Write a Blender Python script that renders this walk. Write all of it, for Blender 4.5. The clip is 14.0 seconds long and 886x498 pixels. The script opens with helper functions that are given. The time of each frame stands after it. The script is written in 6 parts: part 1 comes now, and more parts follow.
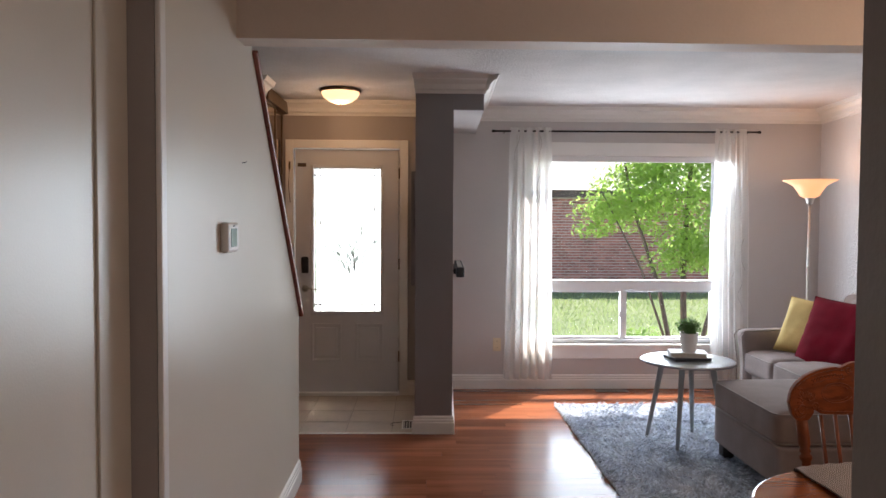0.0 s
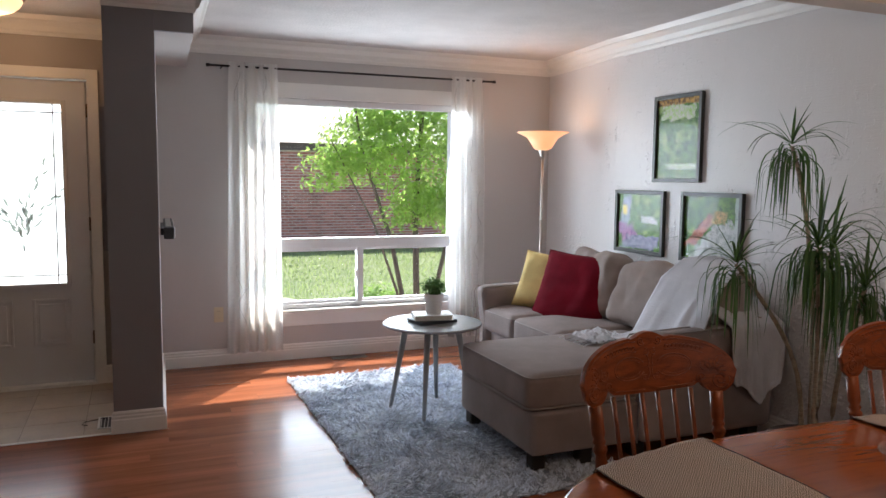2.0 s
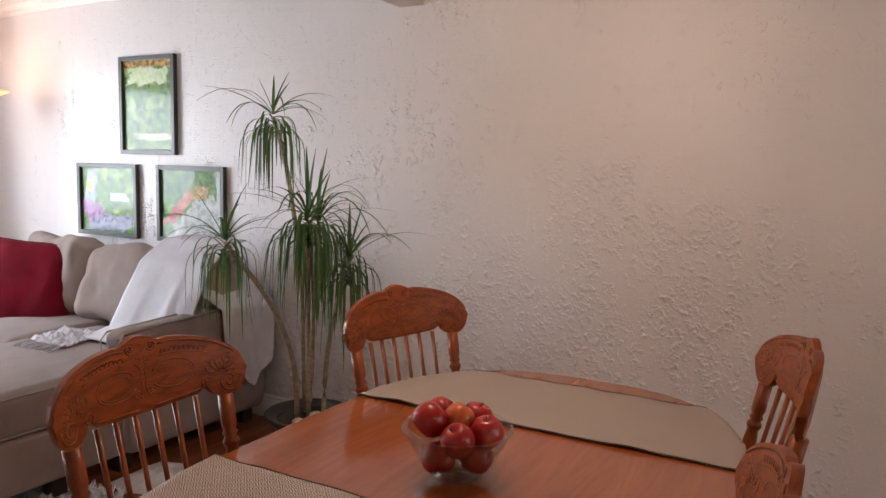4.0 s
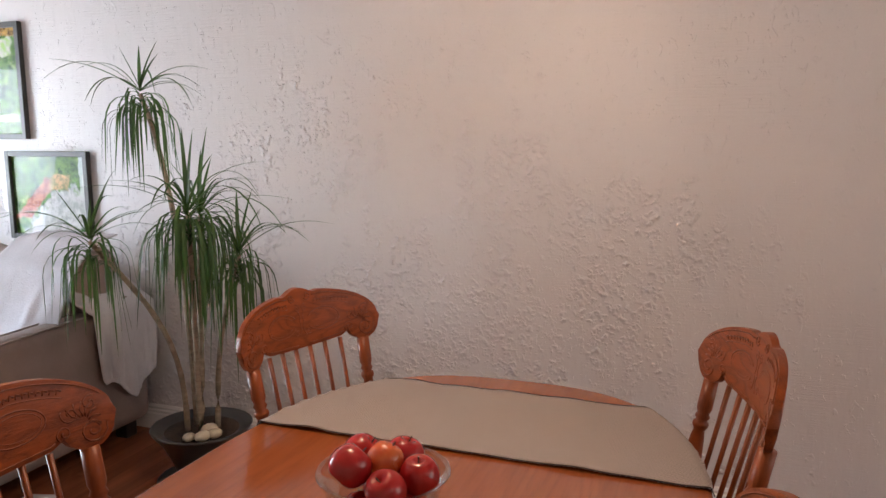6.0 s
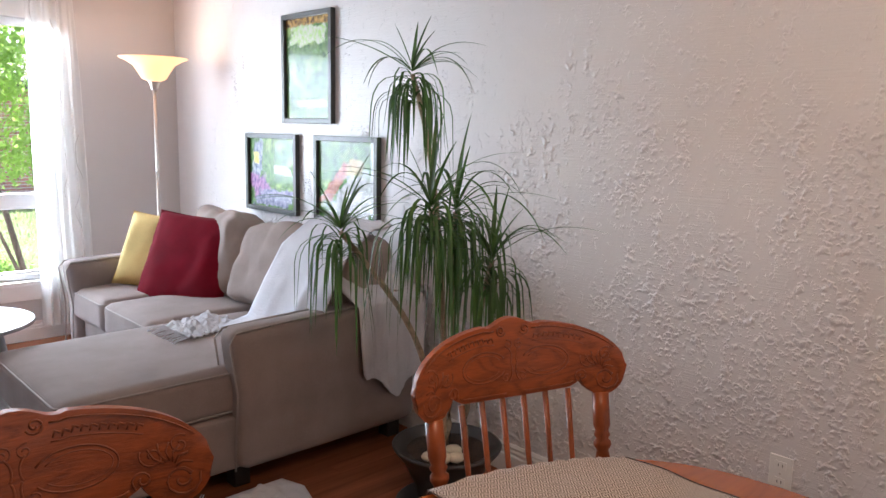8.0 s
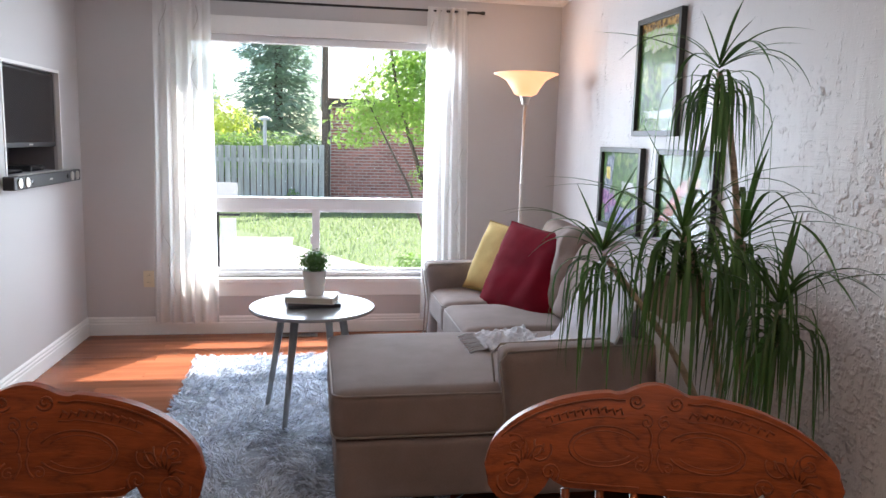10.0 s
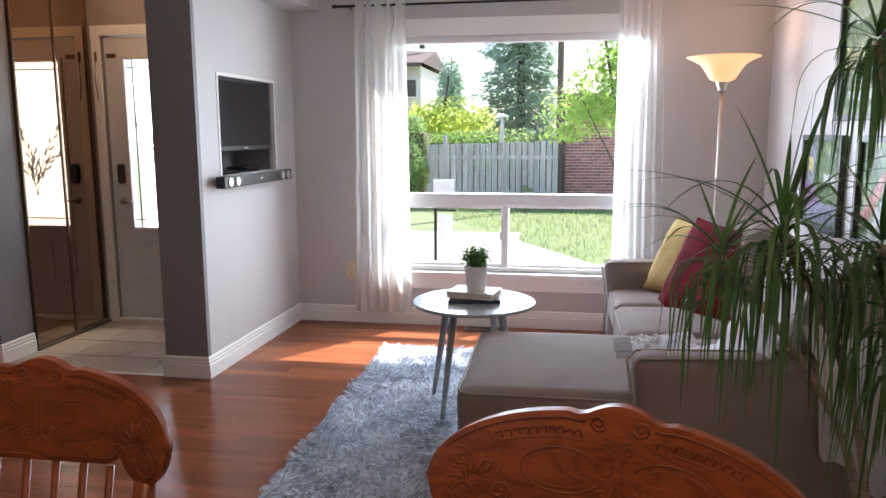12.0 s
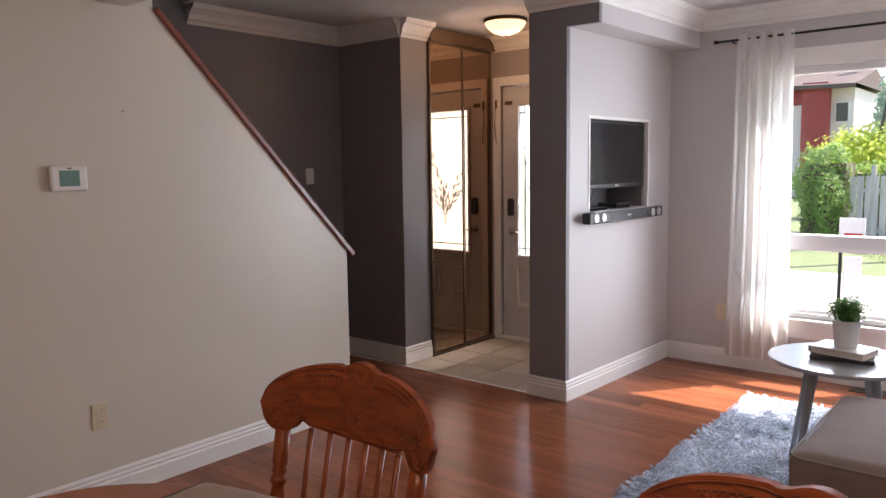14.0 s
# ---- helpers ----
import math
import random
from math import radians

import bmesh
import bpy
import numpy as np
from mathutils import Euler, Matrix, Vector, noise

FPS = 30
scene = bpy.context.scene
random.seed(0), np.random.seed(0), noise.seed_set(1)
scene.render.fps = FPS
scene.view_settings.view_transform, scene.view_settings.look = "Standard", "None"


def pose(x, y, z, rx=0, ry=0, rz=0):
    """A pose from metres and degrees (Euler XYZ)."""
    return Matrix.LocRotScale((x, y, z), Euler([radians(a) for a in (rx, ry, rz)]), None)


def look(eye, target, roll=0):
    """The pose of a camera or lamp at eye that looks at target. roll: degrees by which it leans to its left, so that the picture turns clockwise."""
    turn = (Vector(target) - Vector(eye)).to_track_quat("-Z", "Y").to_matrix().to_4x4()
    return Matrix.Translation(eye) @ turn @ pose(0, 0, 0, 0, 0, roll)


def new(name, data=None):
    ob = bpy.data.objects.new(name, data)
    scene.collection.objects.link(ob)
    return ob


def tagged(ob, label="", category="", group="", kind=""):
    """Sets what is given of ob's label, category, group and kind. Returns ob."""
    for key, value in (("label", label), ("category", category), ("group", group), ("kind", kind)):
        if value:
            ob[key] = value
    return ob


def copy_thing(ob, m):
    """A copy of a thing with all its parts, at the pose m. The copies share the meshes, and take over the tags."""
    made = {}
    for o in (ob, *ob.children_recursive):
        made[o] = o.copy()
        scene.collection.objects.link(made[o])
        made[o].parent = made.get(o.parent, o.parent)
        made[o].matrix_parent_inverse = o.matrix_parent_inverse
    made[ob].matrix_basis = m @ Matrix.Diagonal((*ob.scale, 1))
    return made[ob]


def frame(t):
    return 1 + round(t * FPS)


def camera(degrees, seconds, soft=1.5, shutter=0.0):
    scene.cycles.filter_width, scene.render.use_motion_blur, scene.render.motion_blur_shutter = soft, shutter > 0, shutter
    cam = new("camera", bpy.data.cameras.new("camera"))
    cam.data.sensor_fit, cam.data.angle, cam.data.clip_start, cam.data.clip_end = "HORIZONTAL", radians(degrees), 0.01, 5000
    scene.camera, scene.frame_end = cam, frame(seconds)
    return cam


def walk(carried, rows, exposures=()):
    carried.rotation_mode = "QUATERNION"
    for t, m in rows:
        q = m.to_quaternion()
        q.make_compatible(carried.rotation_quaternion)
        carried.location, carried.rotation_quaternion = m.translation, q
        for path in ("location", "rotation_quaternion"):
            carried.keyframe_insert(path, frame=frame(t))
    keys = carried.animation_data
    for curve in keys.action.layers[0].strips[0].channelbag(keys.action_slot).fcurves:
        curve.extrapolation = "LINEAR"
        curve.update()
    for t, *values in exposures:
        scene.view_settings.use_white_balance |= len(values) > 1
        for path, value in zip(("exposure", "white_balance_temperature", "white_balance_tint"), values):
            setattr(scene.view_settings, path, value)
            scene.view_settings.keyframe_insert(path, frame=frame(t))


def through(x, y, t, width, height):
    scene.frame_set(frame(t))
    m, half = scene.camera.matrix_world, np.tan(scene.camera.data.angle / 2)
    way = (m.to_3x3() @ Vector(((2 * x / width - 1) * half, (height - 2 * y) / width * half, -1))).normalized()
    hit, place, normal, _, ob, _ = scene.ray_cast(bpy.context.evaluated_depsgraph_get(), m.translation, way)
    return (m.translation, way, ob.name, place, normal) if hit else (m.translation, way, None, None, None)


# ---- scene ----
cam = camera(61.2, 14.0)
PATH = [
    (0, (-0.171, 0.148, 1.458), (-0.114, 2.145, 1.382), 0.3),
    (0.5, (-0.195, 0.302, 1.45), (-0.025, 2.293, 1.354), 0.3),
    (1, (-0.176, 0.489, 1.457), (0.078, 2.47, 1.345), -0.1),
    (1.5, (-0.133, 0.631, 1.45), (0.271, 2.585, 1.309), 0.3),
    (2, (-0.08, 0.811, 1.428), (0.679, 2.652, 1.239), 0.6),
    (2.5, (-0.061, 0.982, 1.437), (1.127, 2.578, 1.233), -0.1),
    (3, (-0.041, 1.097, 1.44), (1.445, 2.418, 1.222), -0.1),
    (3.5, (0.044, 1.115, 1.413), (1.689, 2.231, 1.193), 0.5),
    (4, (0.137, 1.141, 1.395), (1.884, 2.089, 1.171), 1.3),
    (4.2, (0.166, 1.145, 1.399), (1.951, 2.014, 1.161), 1.3),
    (6.3, (0.446, 1.313, 1.428), (2.301, 1.997, 1.127), -0.2),
    (6.5, (0.509, 1.305, 1.406), (2.309, 2.133, 1.134), 0.7),
    (7, (0.643, 1.317, 1.412), (2.301, 2.398, 1.13), 1.7),
    (7.5, (0.804, 1.357, 1.397), (2.344, 2.595, 1.095), 2.0),
    (8, (0.956, 1.38, 1.397), (2.318, 2.808, 1.083), 1.2),
    (8.5, (1.107, 1.374, 1.386), (2.193, 3.025, 1.085), 0.0),
    (8.7, (1.167, 1.353, 1.397), (2.149, 3.068, 1.1), -0.1),
    (10.8, (1.763, 1.369, 1.363), (1.832, 3.345, 1.062), 1.4),
    (11, (1.791, 1.372, 1.367), (1.814, 3.349, 1.064), 0.9),
    (11.5, (1.91, 1.394, 1.356), (1.756, 3.365, 1.056), -0.1),
    (12, (2.006, 1.407, 1.375), (1.689, 3.357, 1.066), -0.2),
    (12.5, (2.091, 1.41, 1.389), (1.577, 3.317, 1.076), -0.8),
    (13, (2.232, 1.397, 1.404), (1.394, 3.187, 1.111), -0.1),
    (13.5, (2.282, 1.382, 1.406), (1.187, 3.034, 1.143), -0.0),
    (14, (2.293, 1.382, 1.427), (1.023, 2.909, 1.205), -0.8),
]
EXPOSURES = [(0, 1.18, 6650, 13), (2, 1.05, 6550, 11), (3, 1.25, 6700, 14), (4, 1.82, 6850, 16), (6.5, 2.08, 6500, 13), (7.5, 2.08, 6350, 12), (8.5, 1.78, 6300, 12), (11, 1.42, 6350, 13), (13, 1.42, 6550, 16), (14, 1.42, 6750, 19)]
walk(cam, [(t, look(eye, target, roll)) for t, eye, target, roll in PATH], EXPOSURES)

# ---- world, sun, lamps ----
W, DY, R, L = 6.6, 6.36, 3.195, -0.85          # window wall, door wall, east wall, west wall
CEIL, BEAM_Y, BEAM_Z = 2.43, 2.93, 2.12
GROUND = -0.55
SUN_AZ, SUN_EL = 36.5, 55.5                   # from +y towards +x, above the horizon

world = bpy.data.worlds.new("world")
scene.world = world
world.use_nodes = True
wn = world.node_tree
sky = wn.nodes.new("ShaderNodeTexSky")
sky.sky_type, sky.sun_disc = "NISHITA", False
sky.sun_elevation, sky.sun_rotation = radians(SUN_EL), radians(SUN_AZ)
wn.nodes["Background"].inputs["Strength"].default_value = 0.15
wn.links.new(sky.outputs[0], wn.nodes["Background"].inputs["Color"])

sun_way = Vector((math.sin(radians(SUN_AZ)) * math.cos(radians(SUN_EL)), math.cos(radians(SUN_AZ)) * math.cos(radians(SUN_EL)), math.sin(radians(SUN_EL))))
sun = new("sun", bpy.data.lights.new("sun", "SUN"))
sun.data.energy, sun.data.angle, sun.data.color = 5.0, radians(0.5), (1, 0.95, 0.87)
sun.matrix_world = look(sun_way * 30, (0, 0, 0))


def area_lamp(name, at, target, w, h, power, color=(1, 1, 1)):
    lamp = new(name, bpy.data.lights.new(name, "AREA"))
    lamp.data.shape, lamp.data.size, lamp.data.size_y = "RECTANGLE", w, h
    lamp.data.energy, lamp.data.color = power, color
    lamp.matrix_world = look(at, target)
    return lamp


def point_lamp(name, at, power, color, size=0.05):
    lamp = new(name, bpy.data.lights.new(name, "POINT"))
    lamp.data.energy, lamp.data.color, lamp.data.shadow_soft_size = power, color, size
    lamp.location = at
    return lamp


WARM = (1, 0.60, 0.32)
area_lamp("window_skylight", (1.75, W + 0.16, 1.16), (1.75, 0, -0.8), 1.5, 1.65, 39, (0.76, 0.88, 1))
area_lamp("door_skylight", (-0.78, DY + 0.12, 1.28), (-0.78, 0, 1.0), 0.55, 1.2, 4.5, (0.9, 0.95, 1))
# added fill from the unseen kitchen end; the back wall has no window
area_lamp("rear_fill_light", (2.0, -2.9, 1.5), (2.2, 3, 1.3), 2.6, 1.8, 7.0, (1, 0.95, 0.91))
point_lamp("torchiere_bulb", (2.88, 5.95, 1.80), 1.0, WARM)
point_lamp("foyer_bulb", (-0.78, 5.79, 2.30), 2.5, WARM)
point_lamp("pendant_bulb", (1.75, 2.015, 1.91), 6.5, (1, 0.76, 0.56))
# added warm fill for the beige west wall, with no fixture around it
point_lamp("kitchen_fill", (0.2, -1.2, 2.3), 4, (1, 0.75, 0.58))


# ---- materials ----
def rgb(c):
    return (*c, 1) if len(c) == 3 else c


def surface(name, color, rough=0.5, vary=0.12, scale=3.0, fine=60.0, bump=0.1, metal=0.0, color2=None, spec=0.5, per_object=0.0, per_island=0.0, stretch=(1, 1, 1), coat=0.0, sheen=0.0, rough_vary=0.08, dist=0.01):
    """A Principled surface with two scales of variation in colour and gloss, and fine relief."""
    m = bpy.data.materials.new(name)
    m.use_nodes = True
    t = m.node_tree
    n, l = t.nodes, t.links
    p = n["Principled BSDF"]
    tc = n.new("ShaderNodeTexCoord")
    mp = n.new("ShaderNodeMapping")
    mp.inputs["Scale"].default_value = stretch
    if per_object:
        off = n.new("ShaderNodeObjectInfo")
        shift = n.new("ShaderNodeVectorMath")
        shift.operation = "MULTIPLY_ADD"
        shift.inputs[1].default_value = (37.0, 19.0, 23.0)
        l.new(off.outputs["Random"], shift.inputs[0])
        l.new(tc.outputs["Object"], shift.inputs[2])
        l.new(shift.outputs[0], mp.inputs["Vector"])
    else:
        l.new(tc.outputs["Object"], mp.inputs["Vector"])
    big = n.new("ShaderNodeTexNoise")
    big.inputs["Scale"].default_value, big.inputs["Detail"].default_value = scale, 4
    small = n.new("ShaderNodeTexNoise")
    small.inputs["Scale"].default_value, small.inputs["Detail"].default_value = fine, 3
    l.new(mp.outputs[0], big.inputs["Vector"])
    l.new(mp.outputs[0], small.inputs["Vector"])
    mix = n.new("ShaderNodeMix")
    mix.data_type = "RGBA"
    dark = color2 or tuple(c * (1 - vary * 1.6) for c in color)
    light = color if color2 else tuple(min(1, c * (1 + vary)) for c in color)
    mix.inputs["A"].default_value, mix.inputs["B"].default_value = rgb(dark), rgb(light)
    add = n.new("ShaderNodeMath")
    add.operation = "ADD"
    half = n.new("ShaderNodeMath")
    half.operation, half.inputs[1].default_value = "MULTIPLY", 0.35
    l.new(small.outputs["Fac"], half.inputs[0])
    l.new(big.outputs["Fac"], add.inputs[0])
    l.new(half.outputs[0], add.inputs[1])
    ramp = n.new("ShaderNodeMapRange")
    ramp.inputs["From Min"].default_value, ramp.inputs["From Max"].default_value = 0.42, 0.95
    l.new(add.outputs[0], ramp.inputs["Value"])
    l.new(ramp.outputs[0], mix.inputs["Factor"])
    out = mix.outputs["Result"]
    if per_object or per_island:
        if per_object:
            info = n.new("ShaderNodeObjectInfo")
            rnd = info.outputs["Random"]
        else:
            info = n.new("ShaderNodeNewGeometry")
            rnd = info.outputs["Random Per Island"]
        amount = per_object or per_island
        val = n.new("ShaderNodeMapRange")
        val.inputs["To Min"].default_value, val.inputs["To Max"].default_value = 1 - amount, 1 + amount
        l.new(rnd, val.inputs["Value"])
        hsv = n.new("ShaderNodeHueSaturation")
        l.new(val.outputs[0], hsv.inputs["Value"])
        l.new(out, hsv.inputs["Color"])
        out = hsv.outputs["Color"]
    l.new(out, p.inputs["Base Color"])
    rr = n.new("ShaderNodeMapRange")
    rr.inputs["To Min"].default_value, rr.inputs["To Max"].default_value = max(0, rough - rough_vary), min(1, rough + rough_vary)
    l.new(big.outputs["Fac"], rr.inputs["Value"])
    l.new(rr.outputs[0], p.inputs["Roughness"])
    p.inputs["Metallic"].default_value = metal
    p.inputs["Specular IOR Level"].default_value = spec
    p.inputs["Coat Weight"].default_value = coat
    p.inputs["Coat Roughness"].default_value = 0.12
    p.inputs["Sheen Weight"].default_value = sheen
    if bump:
        b = n.new("ShaderNodeBump")
        b.inputs["Strength"].default_value, b.inputs["Distance"].default_value = bump, dist
        l.new(small.outputs["Fac"], b.inputs["Height"])
        l.new(b.outputs[0], p.inputs["Normal"])
    return m


def glowing(name, color, strength, base=(0.8, 0.7, 0.6)):
    m = surface(name, base, 0.4, 0.02, bump=0)
    p = m.node_tree.nodes["Principled BSDF"]
    p.inputs["Emission Color"].default_value = rgb(color)
    p.inputs["Emission Strength"].default_value = strength
    return m


def glass(name, tint=(1, 1, 1), rough=0.0, face=0.012, edge=0.6):
    """Thin pane: clear, with a mirror's share at the surface."""
    m = bpy.data.materials.new(name)
    m.use_nodes = True
    t = m.node_tree
    n, l = t.nodes, t.links
    n.remove(n["Principled BSDF"])
    clear = n.new("ShaderNodeBsdfTransparent")
    clear.inputs["Color"].default_value = rgb(tint)
    gloss = n.new("ShaderNodeBsdfGlossy")
    gloss.inputs["Roughness"].default_value = rough
    lay, pw, fres = n.new("ShaderNodeLayerWeight"), n.new("ShaderNodeMath"), n.new("ShaderNodeMath")
    lay.inputs["Blend"].default_value = 0.5
    pw.operation, pw.inputs[1].default_value = "POWER", 5.0
    fres.operation, fres.inputs[1].default_value, fres.inputs[2].default_value = "MULTIPLY_ADD", edge, face
    l.new(lay.outputs["Facing"], pw.inputs[0])
    l.new(pw.outputs[0], fres.inputs[0])
    mix = n.new("ShaderNodeMixShader")
    l.new(fres.outputs[0], mix.inputs["Fac"])
    l.new(clear.outputs[0], mix.inputs[1])
    l.new(gloss.outputs[0], mix.inputs[2])
    l.new(mix.outputs[0], n["Material Output"].inputs["Surface"])
    return m


def cloth_sheer(name, color, through=0.35):
    m = surface(name, color, 0.85, 0.04, 4, 250, 0.1)
    n, l = m.node_tree.nodes, m.node_tree.links
    p = n["Principled BSDF"]
    trans = n.new("ShaderNodeBsdfTranslucent")
    trans.inputs["Color"].default_value = rgb(color)
    clear = n.new("ShaderNodeBsdfTransparent")
    a, b = n.new("ShaderNodeMixShader"), n.new("ShaderNodeMixShader")
    a.inputs["Fac"].default_value, b.inputs["Fac"].default_value = 0.68, through
    l.new(p.outputs[0], a.inputs[1])
    l.new(trans.outputs[0], a.inputs[2])
    l.new(a.outputs[0], b.inputs[1])
    l.new(clear.outputs[0], b.inputs[2])
    l.new(b.outputs[0], n["Material Output"].inputs["Surface"])
    return m


def leaf_material(name, color, color2, per=0.3, trans=0.35):
    m = surface(name, color, 0.5, 0.2, 6, 40, 0.05, color2=color2, per_island=per)
    n, l = m.node_tree.nodes, m.node_tree.links
    p = n["Principled BSDF"]
    t = n.new("ShaderNodeBsdfTranslucent")
    t.inputs["Color"].default_value = rgb(tuple(min(1, c * 2.2) for c in color))
    a = n.new("ShaderNodeMixShader")
    a.inputs["Fac"].default_value = trans
    l.new(p.outputs[0], a.inputs[1])
    l.new(t.outputs[0], a.inputs[2])
    l.new(a.outputs[0], n["Material Output"].inputs["Surface"])
    return m


M = {}
M["wall"] = surface("pale_grey_paint", (0.545, 0.52, 0.51), 0.55, 0.03, 1.2, 180, 0.06)
M["wall_west"] = surface("beige_satin_paint", (0.63, 0.58, 0.50), 0.32, 0.03, 1.0, 160, 0.06)
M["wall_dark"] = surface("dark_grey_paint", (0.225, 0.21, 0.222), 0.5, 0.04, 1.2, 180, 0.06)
M["wall_foyer"] = surface("mid_grey_paint", (0.36, 0.32, 0.30), 0.5, 0.04, 1.2, 180, 0.06)
M["trim"] = surface("white_trim_paint", (0.80, 0.78, 0.75), 0.35, 0.03, 2, 90, 0.03)
M["ceiling"] = surface("ceiling_stipple", (0.60, 0.57, 0.555), 0.9, 0.08, 3.5, 60, 0.7, dist=0.006)
M["beam"] = surface("beam_paint", (0.66, 0.57, 0.50), 0.6, 0.04, 2, 90, 0.05)
M["tile"] = surface("beige_ceramic", (0.42, 0.34, 0.27), 0.35, 0.12, 6, 40, 0.06, per_object=0.07)
M["grout"] = surface("grey_grout", (0.36, 0.31, 0.26), 0.85, 0.1, 5, 90, 0.2)
M["plank"] = surface("red_brown_hardwood", (0.27, 0.090, 0.043), 0.21, 0.25, 2.2, 14, 0.07, spec=0.18, per_object=0.18, stretch=(0.35, 5, 5), dist=0.003)
M["subfloor"] = surface("dark_joint_wood", (0.05, 0.02, 0.012), 0.7, 0.1, 4, 40, 0.1)
M["steel_door"] = surface("painted_door", (0.64, 0.64, 0.66), 0.42, 0.03, 2, 120, 0.03)
M["rail_wood"] = surface("cherry_cap_wood", (0.20, 0.045, 0.025), 0.3, 0.2, 3, 20, 0.05, stretch=(4, 0.4, 4), coat=0.2)
M["bronze"] = surface("bronze_metal", (0.16, 0.11, 0.075), 0.4, 0.1, 4, 60, 0.04, metal=0.7)
M["bronze_mirror"] = surface("bronze_mirror", (0.42, 0.30, 0.22), 0.02, 0.02, 1, 10, 0, metal=1.0, rough_vary=0.005)
M["clear_glass"] = glass("clear_glass")
M["glazing"] = glass("picture_glazing", face=0.01, edge=0.15)
M["vinyl"] = surface("white_vinyl", (0.80, 0.80, 0.80), 0.4, 0.02, 3, 60, 0.02)
M["black"] = surface("black_plastic", (0.02, 0.02, 0.022), 0.4, 0.1, 5, 80, 0.03)
M["screen"] = surface("dark_screen", (0.012, 0.012, 0.014), 0.12, 0.05, 2, 30, 0)
M["black_metal"] = surface("black_rod_metal", (0.015, 0.013, 0.012), 0.4, 0.1, 8, 60, 0.02, metal=0.3)
M["chrome"] = surface("satin_nickel", (0.55, 0.52, 0.48), 0.42, 0.04, 8, 60, 0.01, metal=1)
M["white_plastic"] = surface("white_plastic", (0.78, 0.77, 0.74), 0.4, 0.02, 5, 60, 0.02)
M["ivory_plastic"] = surface("ivory_plastic", (0.66, 0.57, 0.40), 0.4, 0.02, 5, 60, 0.02)
M["lcd"] = surface("lcd_green", (0.16, 0.30, 0.26), 0.25, 0.05, 5, 60, 0)
M["sheer"] = cloth_sheer("sheer_white_cloth", (0.90, 0.89, 0.87), 0.20)
M["sheer_motif"] = cloth_sheer("sheer_embroidery", (0.55, 0.52, 0.5), 0.1)
M["sofa"] = surface("greige_microfibre", (0.29, 0.232, 0.215), 0.92, 0.14, 5, 260, 0.15, spec=0.2, sheen=0.05)
M["sofa_pillow"] = surface("greige_cushion", (0.33, 0.265, 0.240), 0.92, 0.14, 6, 260, 0.15, spec=0.2, sheen=0.05)
M["piping"] = surface("pale_piping", (0.31, 0.265, 0.24), 0.8, 0.08, 5, 200, 0.1)
M["dark_foot"] = surface("dark_wood_foot", (0.02, 0.013, 0.01), 0.4, 0.1, 5, 60, 0.03)
M["red_cloth"] = surface("burgundy_velvet", (0.17, 0.005, 0.015), 0.9, 0.22, 5, 240, 0.12, spec=0.12)
M["yellow_cloth"] = surface("mustard_velvet", (0.64, 0.47, 0.19), 0.85, 0.12, 5, 240, 0.12, spec=0.2)
M["throw"] = surface("pale_grey_knit", (0.62, 0.61, 0.64), 0.95, 0.10, 5, 150, 0.6, spec=0.2, sheen=0.05, dist=0.006)
M["rug_base"] = surface("rug_base", (0.27, 0.30, 0.35), 0.98, 0.2, 8, 90, 0.6)
M["table_grey"] = surface("grey_lacquer", (0.33, 0.34, 0.35), 0.22, 0.04, 3, 60, 0.01, coat=0.2)
M["leg_grey"] = surface("grey_painted_leg", (0.32, 0.33, 0.33), 0.45, 0.05, 3, 60, 0.03)
M["book"] = surface("white_book", (0.72, 0.70, 0.67), 0.5, 0.04, 4, 90, 0.03)
M["book_dark"] = surface("black_book", (0.03, 0.032, 0.04), 0.45, 0.1, 4, 90, 0.03)
M["pages"] = surface("paper_edges", (0.68, 0.64, 0.56), 0.8, 0.1, 4, 300, 0.2, stretch=(1, 1, 8))
M["white_pot"] = surface("white_ceramic", (0.76, 0.75, 0.74), 0.35, 0.03, 4, 60, 0.02)
M["soil"] = surface("dark_soil", (0.05, 0.03, 0.02), 0.95, 0.4, 20, 120, 0.8)
M["bush_leaf"] = leaf_material("small_green_leaf", (0.07, 0.15, 0.035), (0.03, 0.08, 0.02))
M["drac_leaf"] = leaf_material("strappy_leaf", (0.055, 0.115, 0.024), (0.010, 0.028, 0.013), 0.6, 0.25)
M["drac_trunk"] = surface("pale_cane_bark", (0.36, 0.29, 0.21), 0.85, 0.25, 15, 60, 0.5, stretch=(1, 1, 4))
M["pot_black"] = surface("dark_planter", (0.035, 0.032, 0.03), 0.35, 0.1, 4, 60, 0.03)
M["stone"] = surface("cream_pebble", (0.60, 0.52, 0.40), 0.6, 0.12, 20, 80, 0.1)
M["oak"] = surface("honey_oak", (0.30, 0.072, 0.018), 0.36, 0.3, 5.0, 40, 0.22, color2=(0.16, 0.036, 0.009), stretch=(0.9, 5, 8), spec=0.22, coat=0.05, dist=0.003)
# raised carving gets a slightly darker oak colour than the crest rail
M["oak_carving"] = surface("dark_oak_carving", (0.20, 0.047, 0.012), 0.45, 0.3, 6, 60, 0.1, spec=0.35)
M["oak_leg"] = surface("honey_oak_turned", (0.28, 0.064, 0.014), 0.36, 0.25, 3.0, 26, 0.08, color2=(0.15, 0.034, 0.009), stretch=(5, 5, 0.6), spec=0.3, coat=0.08, dist=0.003)


